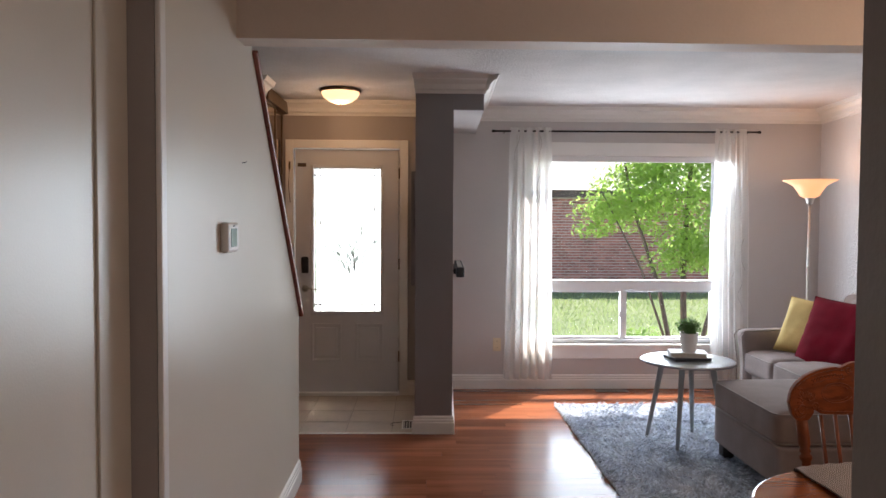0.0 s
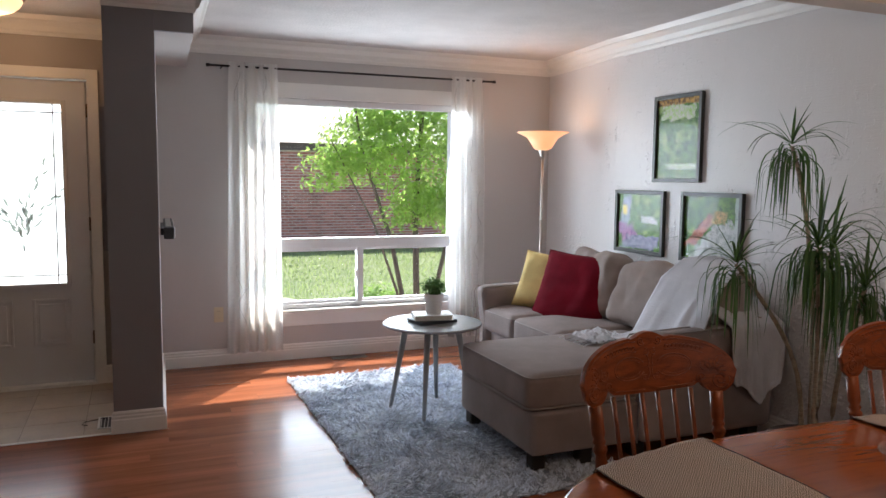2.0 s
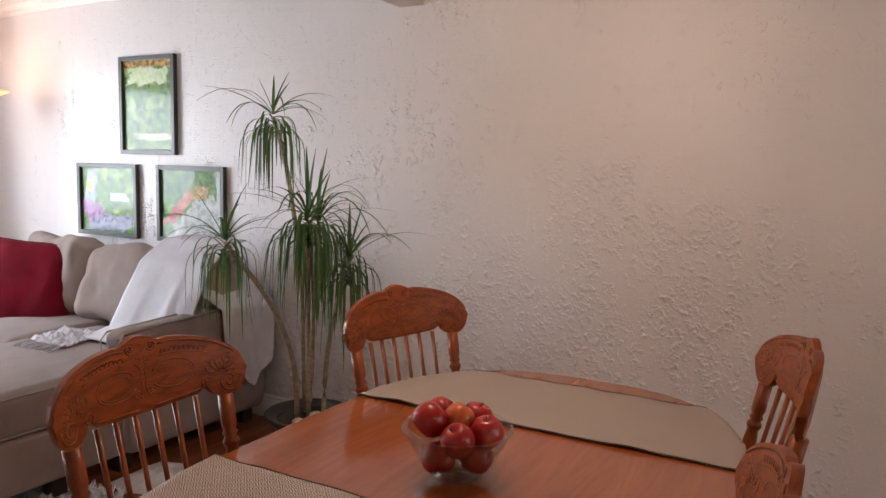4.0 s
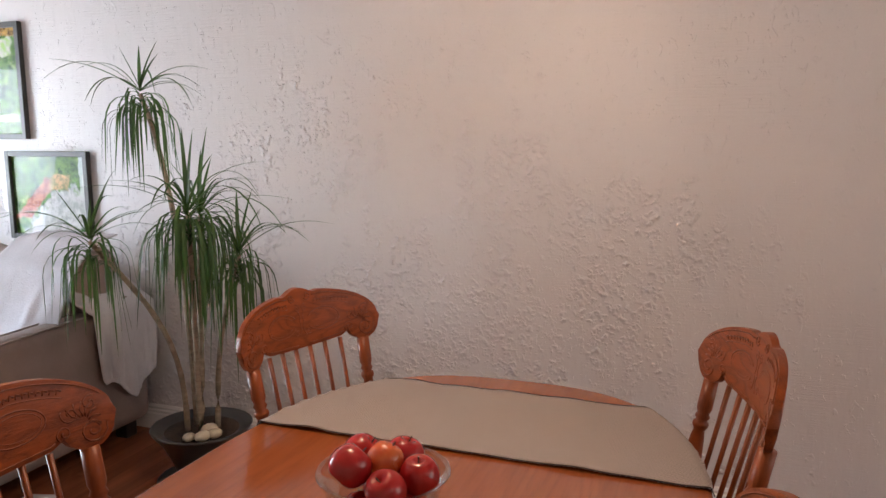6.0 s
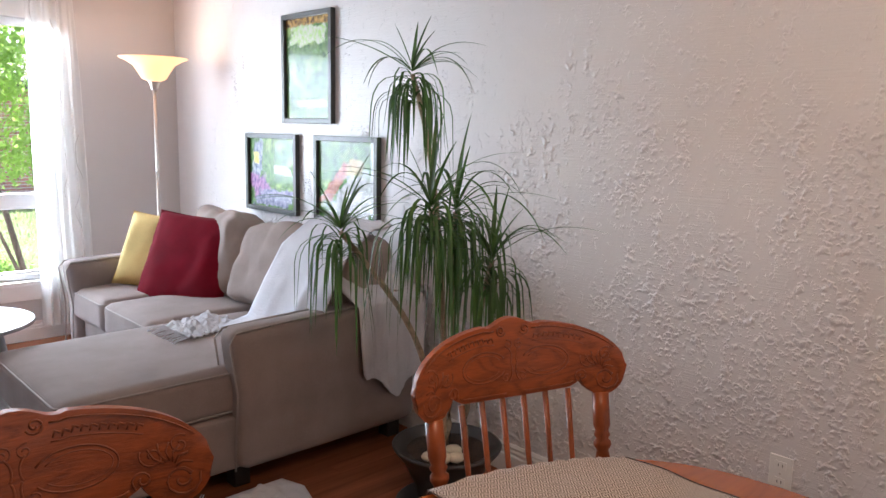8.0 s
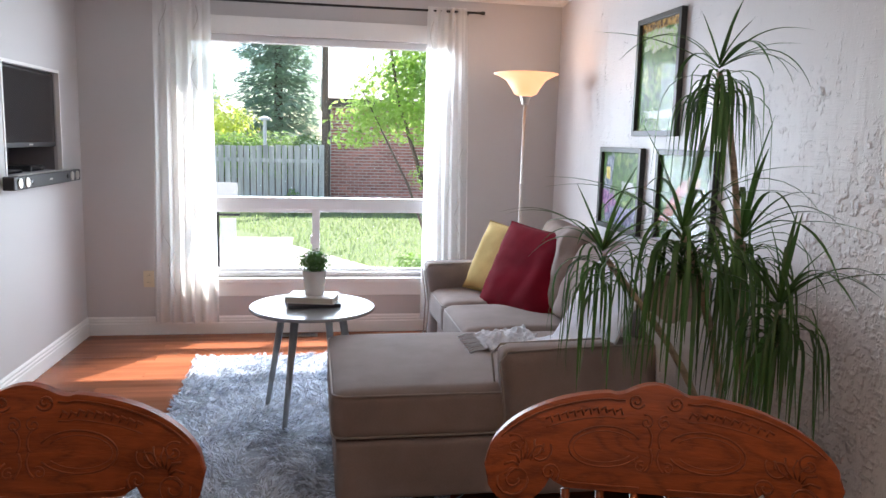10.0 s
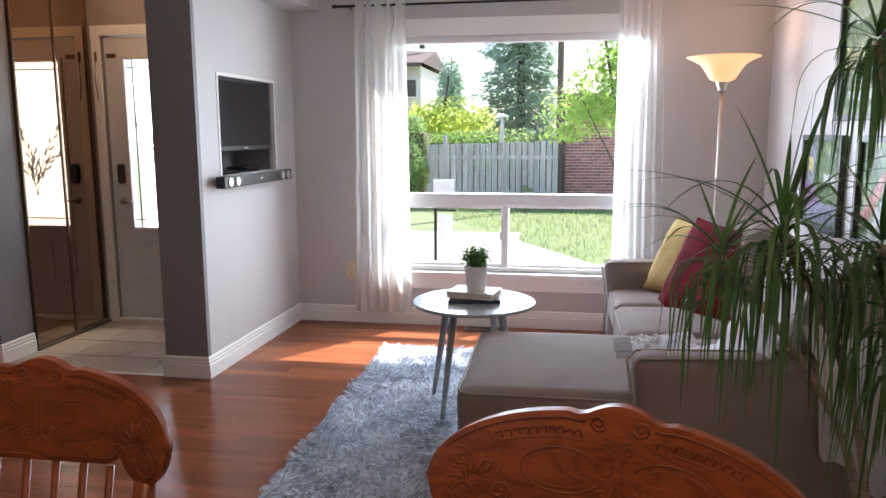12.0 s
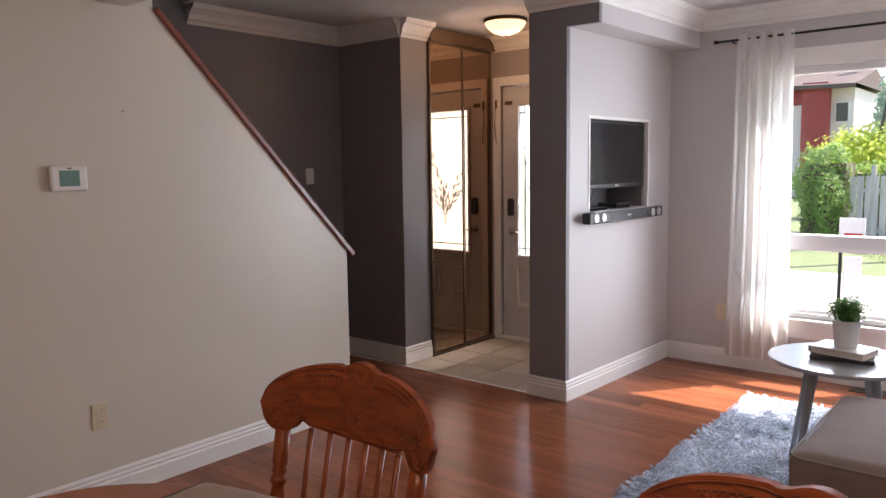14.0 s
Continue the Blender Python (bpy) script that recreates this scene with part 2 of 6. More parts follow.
def grained(m, scale, stretch, lines, dark, amount):
    """Open flame grain of oak: the contour lines of a stretched noise, as dark pores over the stain."""
    n, l = m.node_tree.nodes, m.node_tree.links
    p = n["Principled BSDF"]
    tc, mp, ns, wv, pores = n.new("ShaderNodeTexCoord"), n.new("ShaderNodeMapping"), n.new("ShaderNodeTexNoise"), n.new("ShaderNodeMath"), n.new("ShaderNodeTexNoise")
    mp.inputs["Scale"].default_value = stretch
    info, off = n.new("ShaderNodeObjectInfo"), n.new("ShaderNodeVectorMath")
    off.operation = "MULTIPLY_ADD"
    off.inputs[1].default_value = (7.0, 5.0, 9.0)
    l.new(info.outputs["Random"], off.inputs[0])
    l.new(tc.outputs["Object"], off.inputs[2])
    l.new(off.outputs[0], mp.inputs["Vector"])
    l.new(mp.outputs[0], ns.inputs["Vector"])
    l.new(mp.outputs[0], pores.inputs["Vector"])
    ns.inputs["Scale"].default_value, ns.inputs["Detail"].default_value = scale, 1.0
    pores.inputs["Scale"].default_value, pores.inputs["Detail"].default_value = scale * 22, 2.0
    wv.operation, wv.inputs[1].default_value = "MULTIPLY", lines
    l.new(ns.outputs["Fac"], wv.inputs[0])
    fr = n.new("ShaderNodeMath")
    fr.operation, fr.inputs[1].default_value = "PINGPONG", 1.0
    l.new(wv.outputs[0], fr.inputs[0])
    edge = n.new("ShaderNodeMapRange")
    for k, v in zip(("From Min", "From Max", "To Min", "To Max"), (0.0, 0.55, amount, 0.0)):
        edge.inputs[k].default_value = v
    l.new(fr.outputs[0], edge.inputs["Value"])
    brk = n.new("ShaderNodeMapRange")
    for k, v in zip(("From Min", "From Max", "To Min", "To Max"), (0.35, 0.6, 0.35, 1.0)):
        brk.inputs[k].default_value = v
    l.new(pores.outputs["Fac"], brk.inputs["Value"])
    fac = n.new("ShaderNodeMath")
    fac.operation = "MULTIPLY"
    l.new(edge.outputs[0], fac.inputs[0])
    l.new(brk.outputs[0], fac.inputs[1])
    mix = n.new("ShaderNodeMix")
    mix.data_type = "RGBA"
    mix.inputs["B"].default_value = rgb(dark)
    l.new(p.inputs["Base Color"].links[0].from_socket, mix.inputs["A"])
    l.new(fac.outputs[0], mix.inputs["Factor"])
    l.new(mix.outputs["Result"], p.inputs["Base Color"])
    bump = n.new("ShaderNodeBump")
    bump.invert = True
    bump.inputs["Strength"].default_value, bump.inputs["Distance"].default_value = 0.35, 0.0012
    l.new(fac.outputs[0], bump.inputs["Height"])
    l.new(p.inputs["Normal"].links[0].from_socket, bump.inputs["Normal"])
    l.new(bump.outputs[0], p.inputs["Normal"])
    return m


M["table_oak"] = surface("oak_tabletop", (0.33, 0.090, 0.024), 0.20, 0.2, 2.0, 26, 0.04, color2=(0.25, 0.064, 0.017), stretch=(0.4, 6, 6), coat=0.4, dist=0.002)
grained(M["oak"], 6.0, (0.8, 2.0, 2.6), 16.0, (0.07, 0.017, 0.006), 0.55)
grained(M["oak_leg"], 5.0, (3.0, 3.0, 0.4), 9.0, (0.07, 0.018, 0.006), 0.55)
grained(M["table_oak"], 3.0, (0.5, 4.0, 4.0), 14.0, (0.12, 0.032, 0.010), 0.22)
M["apple"] = surface("red_apple_skin", (0.27, 0.006, 0.010), 0.22, 0.35, 9, 50, 0.01, color2=(0.38, 0.018, 0.014), coat=0.12)
M["apple2"] = surface("orange_red_apple_skin", (0.58, 0.16, 0.04), 0.25, 0.35, 14, 60, 0.02, color2=(0.45, 0.05, 0.02), coat=0.3)
M["frame_black"] = surface("charcoal_frame", (0.045, 0.048, 0.045), 0.4, 0.1, 8, 80, 0.05)
M["shade"] = glowing("lit_frosted_glass", (1, 0.40, 0.16), 0.5, (0.62, 0.42, 0.28))
M["dome"] = glowing("lit_dome_glass", (1, 0.60, 0.30), 0.85, (0.62, 0.48, 0.34))
M["bulb"] = glowing("lit_bulb_glass", (1, 0.80, 0.50), 5.0)
M["lead"] = surface("lead_came", (0.20, 0.20, 0.19), 0.4, 0.1, 8, 60, 0.05, metal=0.6)
M["grass"] = surface("lawn_grass", (0.20, 0.24, 0.12), 0.95, 0.3, 0.9, 30, 0.8, color2=(0.13, 0.18, 0.075), dist=0.03)
M["paving"] = surface("pale_concrete", (0.50, 0.47, 0.43), 0.9, 0.1, 0.8, 40, 0.2)
M["brick"] = surface("red_brick", (0.46, 0.19, 0.16), 0.85, 0.2, 3, 60, 0.2, per_island=0.25)
M["brick_piece"] = surface("red_brick_piece", (0.46, 0.19, 0.16), 0.85, 0.2, 3, 60, 0.2, per_object=0.25)
M["mortar"] = surface("mortar", (0.66, 0.60, 0.56), 0.9, 0.1, 3, 60, 0.2)
M["fence"] = surface("weathered_grey_board", (0.48, 0.47, 0.46), 0.85, 0.2, 2, 40, 0.2, per_object=0.14, stretch=(6, 6, 0.6))
M["hedge"] = leaf_material("hedge_leaf", (0.18, 0.29, 0.07), (0.08, 0.16, 0.04), 0.35)
M["lime_leaf"] = leaf_material("lime_leaf", (0.42, 0.48, 0.10), (0.22, 0.32, 0.06), 0.35, 0.5)
M["tree_leaf"] = leaf_material("maple_leaf", (0.24, 0.34, 0.09), (0.13, 0.22, 0.05), 0.35, 0.6)
M["spruce"] = leaf_material("spruce_needles", (0.34, 0.42, 0.33), (0.17, 0.24, 0.18), 0.4, 0.4)
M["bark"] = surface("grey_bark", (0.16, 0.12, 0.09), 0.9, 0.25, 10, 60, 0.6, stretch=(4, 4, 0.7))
M["siding_red"] = surface("red_siding", (0.34, 0.05, 0.045), 0.6, 0.1, 2, 50, 0.1)
M["siding_pale"] = surface("pale_siding", (0.76, 0.69, 0.66), 0.7, 0.05, 2, 50, 0.1)
M["roof"] = surface("brown_shingle", (0.12, 0.09, 0.08), 0.9, 0.2, 2, 40, 0.4)
M["sign_white"] = surface("sign_white", (0.78, 0.77, 0.75), 0.5, 0.04, 4, 60, 0.02)
M["sign_red"] = surface("sign_red", (0.55, 0.04, 0.03), 0.5, 0.05, 4, 60, 0.02)
M["outer"] = surface("outer_brick_plain", (0.30, 0.13, 0.10), 0.9, 0.2, 2, 40, 0.3)




def plaster(name, color):
    """Lumpy hand-thrown plaster: flecks and ridges in drifting patches over fine sideways combing."""
    m = surface(name, color, 0.42, 0.04, 1.2, 160, 0)
    n, l = m.node_tree.nodes, m.node_tree.links
    tc = n.new("ShaderNodeTexCoord")

    def noise_at(scale, detail, stretch=(1, 1, 1), rough=0.5, distort=0.0):
        mp, t = n.new("ShaderNodeMapping"), n.new("ShaderNodeTexNoise")
        mp.inputs["Scale"].default_value = stretch
        l.new(tc.outputs["Object"], mp.inputs["Vector"])
        l.new(mp.outputs[0], t.inputs["Vector"])
        t.inputs["Scale"].default_value, t.inputs["Detail"].default_value = scale, detail
        t.inputs["Roughness"].default_value, t.inputs["Distortion"].default_value = rough, distort
        return t.outputs["Fac"]

    def ramp(x, a, b, lo=0.0, hi=1.0):
        r = n.new("ShaderNodeMapRange")
        r.interpolation_type = "SMOOTHSTEP"
        for k, v in zip(("From Min", "From Max", "To Min", "To Max"), (a, b, lo, hi)):
            r.inputs[k].default_value = v
        l.new(x, r.inputs["Value"])
        return r.outputs[0]

    def calc(op, a, b):
        q = n.new("ShaderNodeMath")
        q.operation = op
        for k, v in enumerate((a, b)):
            if isinstance(v, float):
                q.inputs[k].default_value = v
            else:
                l.new(v, q.inputs[k])
        return q.outputs[0]

    sep = n.new("ShaderNodeSeparateXYZ")
    l.new(tc.outputs["Object"], sep.inputs[0])
    low = ramp(sep.outputs[2], 0.6, 1.9, 0.070, -0.075)
    low = calc("ADD", low, ramp(sep.outputs[1], 0.9, 2.3, -0.070, 0.03))
    low = calc("ADD", low, ramp(sep.outputs[1], 3.0, 4.2, 0.0, -0.04))
    drift = calc("ADD", calc("MULTIPLY", noise_at(1.5, 3, (1, 1.5, 0.75), 0.6), 0.55), calc("MULTIPLY", noise_at(9, 4, (1, 1.6, 0.6), 0.7), 0.45))
    patches = ramp(calc("ADD", drift, low), 0.50, 0.60)
    flecks = ramp(noise_at(58, 1, (1, 1.0, 1.1), 0.4), 0.50, 0.78)
    lumps = ramp(noise_at(30, 1, (1, 1.0, 1.15), 0.4), 0.50, 0.80)
    comb = noise_at(46, 3, (1, 0.16, 3.2), 0.6, 0.4)
    drag = ramp(noise_at(7, 3, (1, 2.4, 0.7), 0.6), 0.35, 0.65)
    relief = calc("MULTIPLY", patches, calc("ADD", calc("MULTIPLY", flecks, 0.80), calc("MULTIPLY", lumps, 1.0)))
    faint = calc("MULTIPLY", ramp(noise_at(30, 2, (1, 1.3, 0.8), 0.5, 1.2), 0.62, 0.72), 0.22)
    total = calc("ADD", calc("ADD", relief, faint), calc("MULTIPLY", calc("MULTIPLY", comb, drag), 0.26))
    b = n.new("ShaderNodeBump")
    b.inputs["Strength"].default_value, b.inputs["Distance"].default_value = 0.9, 0.0085
    l.new(total, b.inputs["Height"])
    l.new(b.outputs[0], n["Principled BSDF"].inputs["Normal"])
    return m


M["plaster"] = plaster("lumpy_plaster", (0.70, 0.675, 0.67))


def fabric_pattern(name, dark, light, scale=55.0):
    """Woven cloth with a small concentric diamond figure."""
    m = surface(name, light, 0.9, 0.06, 4, 300, 0.15)
    n, l = m.node_tree.nodes, m.node_tree.links
    tc, mp, sep = n.new("ShaderNodeTexCoord"), n.new("ShaderNodeMapping"), n.new("ShaderNodeSeparateXYZ")
    mp.inputs["Scale"].default_value = (scale, scale * 0.8, scale)
    l.new(tc.outputs["Object"], mp.inputs["Vector"])
    l.new(mp.outputs[0], sep.inputs[0])

    def m1(op, a, b=0.0):
        q = n.new("ShaderNodeMath")
        q.operation = op
        for k, v in enumerate((a, b)):
            if isinstance(v, float):
                q.inputs[k].default_value = v
            else:
                l.new(v, q.inputs[k])
        return q.outputs[0]

    u, v = m1("PINGPONG", sep.outputs[0], 1.0), m1("PINGPONG", sep.outputs[1], 1.0)
    rings = m1("FRACT", m1("MULTIPLY", m1("ADD", u, v), 2.0))
    line = m1("GREATER_THAN", rings, 0.5)
    mix = n.new("ShaderNodeMix")
    mix.data_type = "RGBA"
    mix.inputs["A"].default_value, mix.inputs["B"].default_value = rgb(dark), rgb(light)
    l.new(line, mix.inputs["Factor"])
    l.new(mix.outputs["Result"], n["Principled BSDF"].inputs["Base Color"])
    return m


M["runner_hem"] = surface("dark_runner_stitching", (0.06, 0.045, 0.04), 0.9, 0.2, 8, 200, 0.2)
M["runner"] = fabric_pattern("diamond_weave", (0.15, 0.12, 0.105), (0.50, 0.44, 0.41), 80.0)


def print_art(name, ground, patches, seed):
    """A printed picture: mottled foliage colours, with patches (y, z, width, height, slant, two colours) of its motifs
    or of painted-in reflections, in metres.
    """
    m = surface(name, ground[0], 0.35, 0.1, 6, 60, 0, spec=0.2)
    n, l = m.node_tree.nodes, m.node_tree.links
    tc = n.new("ShaderNodeTexCoord")

    def calc(op, a, b=0.0):
        q = n.new("ShaderNodeMath")
        q.operation = op
        for k, v in enumerate((a, b)):
            if isinstance(v, float):
                q.inputs[k].default_value = v
            else:
                l.new(v, q.inputs[k])
        return q.outputs[0]

    def noisy(scale, shift, detail):
        mp, t = n.new("ShaderNodeMapping"), n.new("ShaderNodeTexNoise")
        mp.inputs["Location"].default_value = (seed + shift, seed * 2.0, seed * 3.0)
        t.inputs["Scale"].default_value, t.inputs["Detail"].default_value = scale, detail
        t.inputs["Roughness"].default_value = 0.65
        l.new(tc.outputs["Object"], mp.inputs["Vector"])
        l.new(mp.outputs[0], t.inputs["Vector"])
        return t.outputs["Fac"]

    def blend(fac, a, b):
        x = n.new("ShaderNodeMix")
        x.data_type = "RGBA"
        for k, v in (("Factor", fac), ("A", a), ("B", b)):
            if isinstance(v, tuple):
                x.inputs[k].default_value = rgb(v)
            else:
                l.new(v, x.inputs[k])
        return x.outputs["Result"]

    def steep(v, lo, hi):
        r = n.new("ShaderNodeMapRange")
        r.inputs["From Min"].default_value, r.inputs["From Max"].default_value = lo, hi
        l.new(v, r.inputs["Value"])
        return r.outputs[0]

    sep = n.new("ShaderNodeSeparateXYZ")
    l.new(tc.outputs["Object"], sep.inputs[0])
    fine, wob = noisy(34.0, 0.0, 8.0), noisy(16.0, 4.0, 5.0)
    out = blend(steep(fine, 0.38, 0.60), ground[0], ground[1])
    out = blend(steep(noisy(12.0, 9.0, 6.0), 0.52, 0.66), out, ground[2])
    for y, z, w, h, slant, c0, c1 in patches:
        y, z = float(y), float(z)
        v = calc("ADD", sep.outputs[2], -z)
        u = calc("ADD", calc("ADD", sep.outputs[1], -y), calc("MULTIPLY", v, slant))
        d = calc("MAXIMUM", calc("MULTIPLY", calc("ABSOLUTE", u), 2.0 / w), calc("MULTIPLY", calc("ABSOLUTE", v), 2.0 / h))
        d = calc("ADD", d, calc("MULTIPLY", calc("ADD", wob, -0.5), 1.6))
        out = blend(steep(d, 1.1, 0.9), out, blend(steep(fine, 0.40, 0.58), c0, c1))
    l.new(out, n["Principled BSDF"].inputs["Base Color"])
    return m


# ---- building helpers ----
def part(name, bm, material, parent=None, label="", smooth=False, kind="", bevel=0.0):
    me = bpy.data.meshes.new(name)
    bm.normal_update()
    bm.to_mesh(me)
    bm.free()
    if smooth:
        me.shade_smooth()
    ob = new(name, me)
    me.materials.append(material)
    if parent is not None:
        ob.parent = parent
    if bevel:
        mod = ob.modifiers.new("bevel", "BEVEL")
        mod.width, mod.segments, mod.limit_method, mod.angle_limit = bevel, 2, "ANGLE", radians(50)
    return tagged(ob, label=label, kind=kind)


def thing(name, label, category, x=0, y=0, z=0, rz=0, group=""):
    ob = new(name)
    ob.matrix_world = pose(x, y, z, 0, 0, rz)
    ob.empty_display_size = 0.1
    return tagged(ob, label, category, group)


def box(x0, x1, y0, y1, z0, z1, bm=None, m=None):
    bm = bm or bmesh.new()
    v = [bm.verts.new((x, y, z)) for z in (z0, z1) for y in (y0, y1) for x in (x0, x1)]
    if m is not None:
        for q in v:
            q.co = m @ q.co
    for a, b, c, d in ((0, 2, 3, 1), (4, 5, 7, 6), (0, 1, 5, 4), (2, 6, 7, 3), (0, 4, 6, 2), (1, 3, 7, 5)):
        bm.faces.new((v[a], v[b], v[c], v[d]))
    return bm


def lathe(profile, bm=None, seg=24, m=None):
    """Turned shape: profile is a row of (radius, height)."""
    bm = bm or bmesh.new()
    rings = []
    for r, z in profile:
        ring = []
        for i in range(seg):
            a = 2 * math.pi * i / seg
            co = Vector((max(r, 1e-4) * math.cos(a), max(r, 1e-4) * math.sin(a), z))
            ring.append(bm.verts.new(m @ co if m is not None else co))
        rings.append(ring)
    for a, b in zip(rings, rings[1:]):
        for i in range(seg):
            bm.faces.new((a[i], a[(i + 1) % seg], b[(i + 1) % seg], b[i]))
    if profile[0][0] > 0.002:
        bm.faces.new(rings[0][::-1])
    if profile[-1][0] > 0.002:
        bm.faces.new(rings[-1])
    return bm


def tube(points, radii, bm=None, seg=8):
    """A round bar along points, with a radius at each."""
    bm = bm or bmesh.new()
    pts = [Vector(p) for p in points]
    rings = []
    for i, p in enumerate(pts):
        d = (pts[min(i + 1, len(pts) - 1)] - pts[max(i - 1, 0)]).normalized()
        side = d.cross(Vector((0, 0, 1)))
        side = side.normalized() if side.length > 0.05 else Vector((1, 0, 0))
        up = side.cross(d)
        r = radii[i] if isinstance(radii, (list, tuple)) else radii
        rings.append([bm.verts.new(p + (side * math.cos(2 * math.pi * k / seg) + up * math.sin(2 * math.pi * k / seg)) * r) for k in range(seg)])
    for a, b in zip(rings, rings[1:]):
        for k in range(seg):
            bm.faces.new((a[k], b[k], b[(k + 1) % seg], a[(k + 1) % seg]))
    bm.faces.new(rings[0])
    bm.faces.new(rings[-1][::-1])
    return bm


def sweep(profile, start, end, out, bm=None, miter0=0.0, miter1=0.0):
    """A moulding: profile of (distance out of the wall, height) along a straight wall line at height start.z."""
    bm = bm or bmesh.new()
    s, e, o = Vector(start), Vector(end), Vector(out)
    d = (e - s).normalized()
    a = [bm.verts.new(s + o * p + Vector((0, 0, h)) + d * (p * miter0)) for p, h in profile]
    b = [bm.verts.new(e + o * p + Vector((0, 0, h)) - d * (p * miter1)) for p, h in profile]
    n = len(profile)
    for i in range(n):
        bm.faces.new((a[i], b[i], b[(i + 1) % n], a[(i + 1) % n]))
    bm.faces.new(a[::-1])
    bm.faces.new(b)
    bmesh.ops.recalc_face_normals(bm, faces=bm.faces)
    return bm


def wall(name, axis, a0, a1, b0, b1, z0, z1, material, holes=(), label=""):
    """A wall along x or y from a0 to a1, thick from b0 to b1, with holes (a0, a1, z0, z1)."""
    xs = sorted({a0, a1, *[h[0] for h in holes], *[h[1] for h in holes]})
    zs = sorted({z0, z1, *[h[2] for h in holes], *[h[3] for h in holes]})
    bm = bmesh.new()
    for p, q in zip(xs, xs[1:]):
        for r, s in zip(zs, zs[1:]):
            if any(h[0] <= p and q <= h[1] and h[2] <= r and s <= h[3] for h in holes):
                continue
            if axis == "x":
                box(p, q, b0, b1, r, s, bm)
            else:
                box(b0, b1, p, q, r, s, bm)
    bmesh.ops.remove_doubles(bm, verts=bm.verts, dist=1e-5)
    seen = {}
    for f in list(bm.faces):
        key = tuple(sorted((round(v.co.x, 4), round(v.co.y, 4), round(v.co.z, 4)) for v in f.verts))
        seen.setdefault(key, []).append(f)
    bmesh.ops.delete(bm, geom=[f for fs in seen.values() if len(fs) > 1 for f in fs], context="FACES")
    return part(name, bm, material, kind="structure", label=label)


# ---- large structure ----
CLOSET_X, RN = -1.30, 3.30
wall("wall_north", "x", 0.085, RN + 0.1, W, W + 0.12, -0.1, 2.6, M["wall"], [(0.74, 2.415, 0.39, 2.02)])
wall("wall_north_entry", "x", CLOSET_X - 0.7, -0.215, DY, DY + 0.22, -0.1, 2.6, M["wall_foyer"], [(-1.235, -0.345, 0.0, 2.055)])

def slab(name, pts, axis, a0, a1, material, kind="structure", label="", parent=None, bevel=0.0):
    """An outline extruded from a0 to a1 along axis x, y or z."""
    bm = bmesh.new()
    put = {"x": lambda a, p: (a, p[0], p[1]), "y": lambda a, p: (p[0], a, p[1]), "z": lambda a, p: (p[0], p[1], a)}[axis]
    lo, hi = [bm.verts.new(put(a0, p)) for p in pts], [bm.verts.new(put(a1, p)) for p in pts]
    n = len(pts)
    for k in range(n):
        bm.faces.new((lo[k], lo[(k + 1) % n], hi[(k + 1) % n], hi[k]))
    bm.faces.new(lo[::-1])
    bm.faces.new(hi)
    bmesh.ops.recalc_face_normals(bm, faces=bm.faces)
    return part(name, bm, material, parent, kind=kind, label=label, bevel=bevel)


KNEE_END, KNEE_Z = 4.30, 0.95
RAIL_TOP = (3.185, 2.12)
STAIR_X = -1.93
slab("wall_west", [(2.10, 0), (KNEE_END, 0), (KNEE_END, KNEE_Z), RAIL_TOP, (RAIL_TOP[0], CEIL), (2.10, CEIL)], "x", L - 0.12, L, M["wall_west"])
wall("wall_west_kitchen", "y", -3.0, 2.10, L - 0.12, L, 0, CEIL, M["wall_west"], [(1.30, 2.10, 0, 2.05)])
wall("wall_stair", "y", -0.6, 5.28, STAIR_X - 0.12, STAIR_X, -0.1, 4.2, M["wall_dark"])
wall("wall_closet_end", "x", STAIR_X - 0.12, CLOSET_X - 0.01, 5.28, 5.56, 0, CEIL, M["wall_dark"])
wall("wall_closet_back", "y", 5.56, DY + 0.2, STAIR_X - 0.12, STAIR_X, 0, CEIL, M["wall_foyer"])
COL_Y, COL_X0, COL_X1, TV_X1 = 5.225, -0.215, 0.042, 0.085


def skew(ob):
    """The television wall is not quite square to the house."""
    for v in ob.data.vertices:
        if v.co.x > -0.1:
            v.co.x += (TV_X1 - COL_X1) * (v.co.y - COL_Y) / (W - COL_Y)
    return ob


skew(wall("wall_television", "y", COL_Y + 0.033, W, COL_X0, COL_X1, 0, CEIL, M["wall"], [(5.485, 6.255, 1.125, 1.70)]))
wall("wall_column", "x", COL_X0, COL_X1, COL_Y, COL_Y + 0.031, 0, CEIL, M["wall_dark"])
skew(wall("bulkhead", "y", COL_Y + 0.033, W, COL_X1 + 0.001, 0.245, 2.205, CEIL, M["wall"]))
wall("bulkhead_face", "x", COL_X1 + 0.001, 0.245, COL_Y, COL_Y + 0.031, 2.205, CEIL, M["wall_dark"])
# the recess's shade is put into colour: dark back, thin dark liners added
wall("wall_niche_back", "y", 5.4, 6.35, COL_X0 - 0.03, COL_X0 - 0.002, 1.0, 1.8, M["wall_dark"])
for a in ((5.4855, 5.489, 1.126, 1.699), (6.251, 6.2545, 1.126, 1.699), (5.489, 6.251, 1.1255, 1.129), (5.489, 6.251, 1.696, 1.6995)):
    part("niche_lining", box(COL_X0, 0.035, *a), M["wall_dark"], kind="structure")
wall("wall_shaft_south", "x", STAIR_X, L - 0.12, -0.75, -0.6, 0, 4.2, M["wall_dark"])
wall("wall_shaft_east", "y", -0.6, 4.0, L - 0.12, L - 0.0, CEIL + 0.12, 4.2, M["wall_dark"])
wall("wall_shaft_north", "x", STAIR_X, L, 4.0, 4.1, CEIL + 0.12, 4.2, M["wall_dark"])
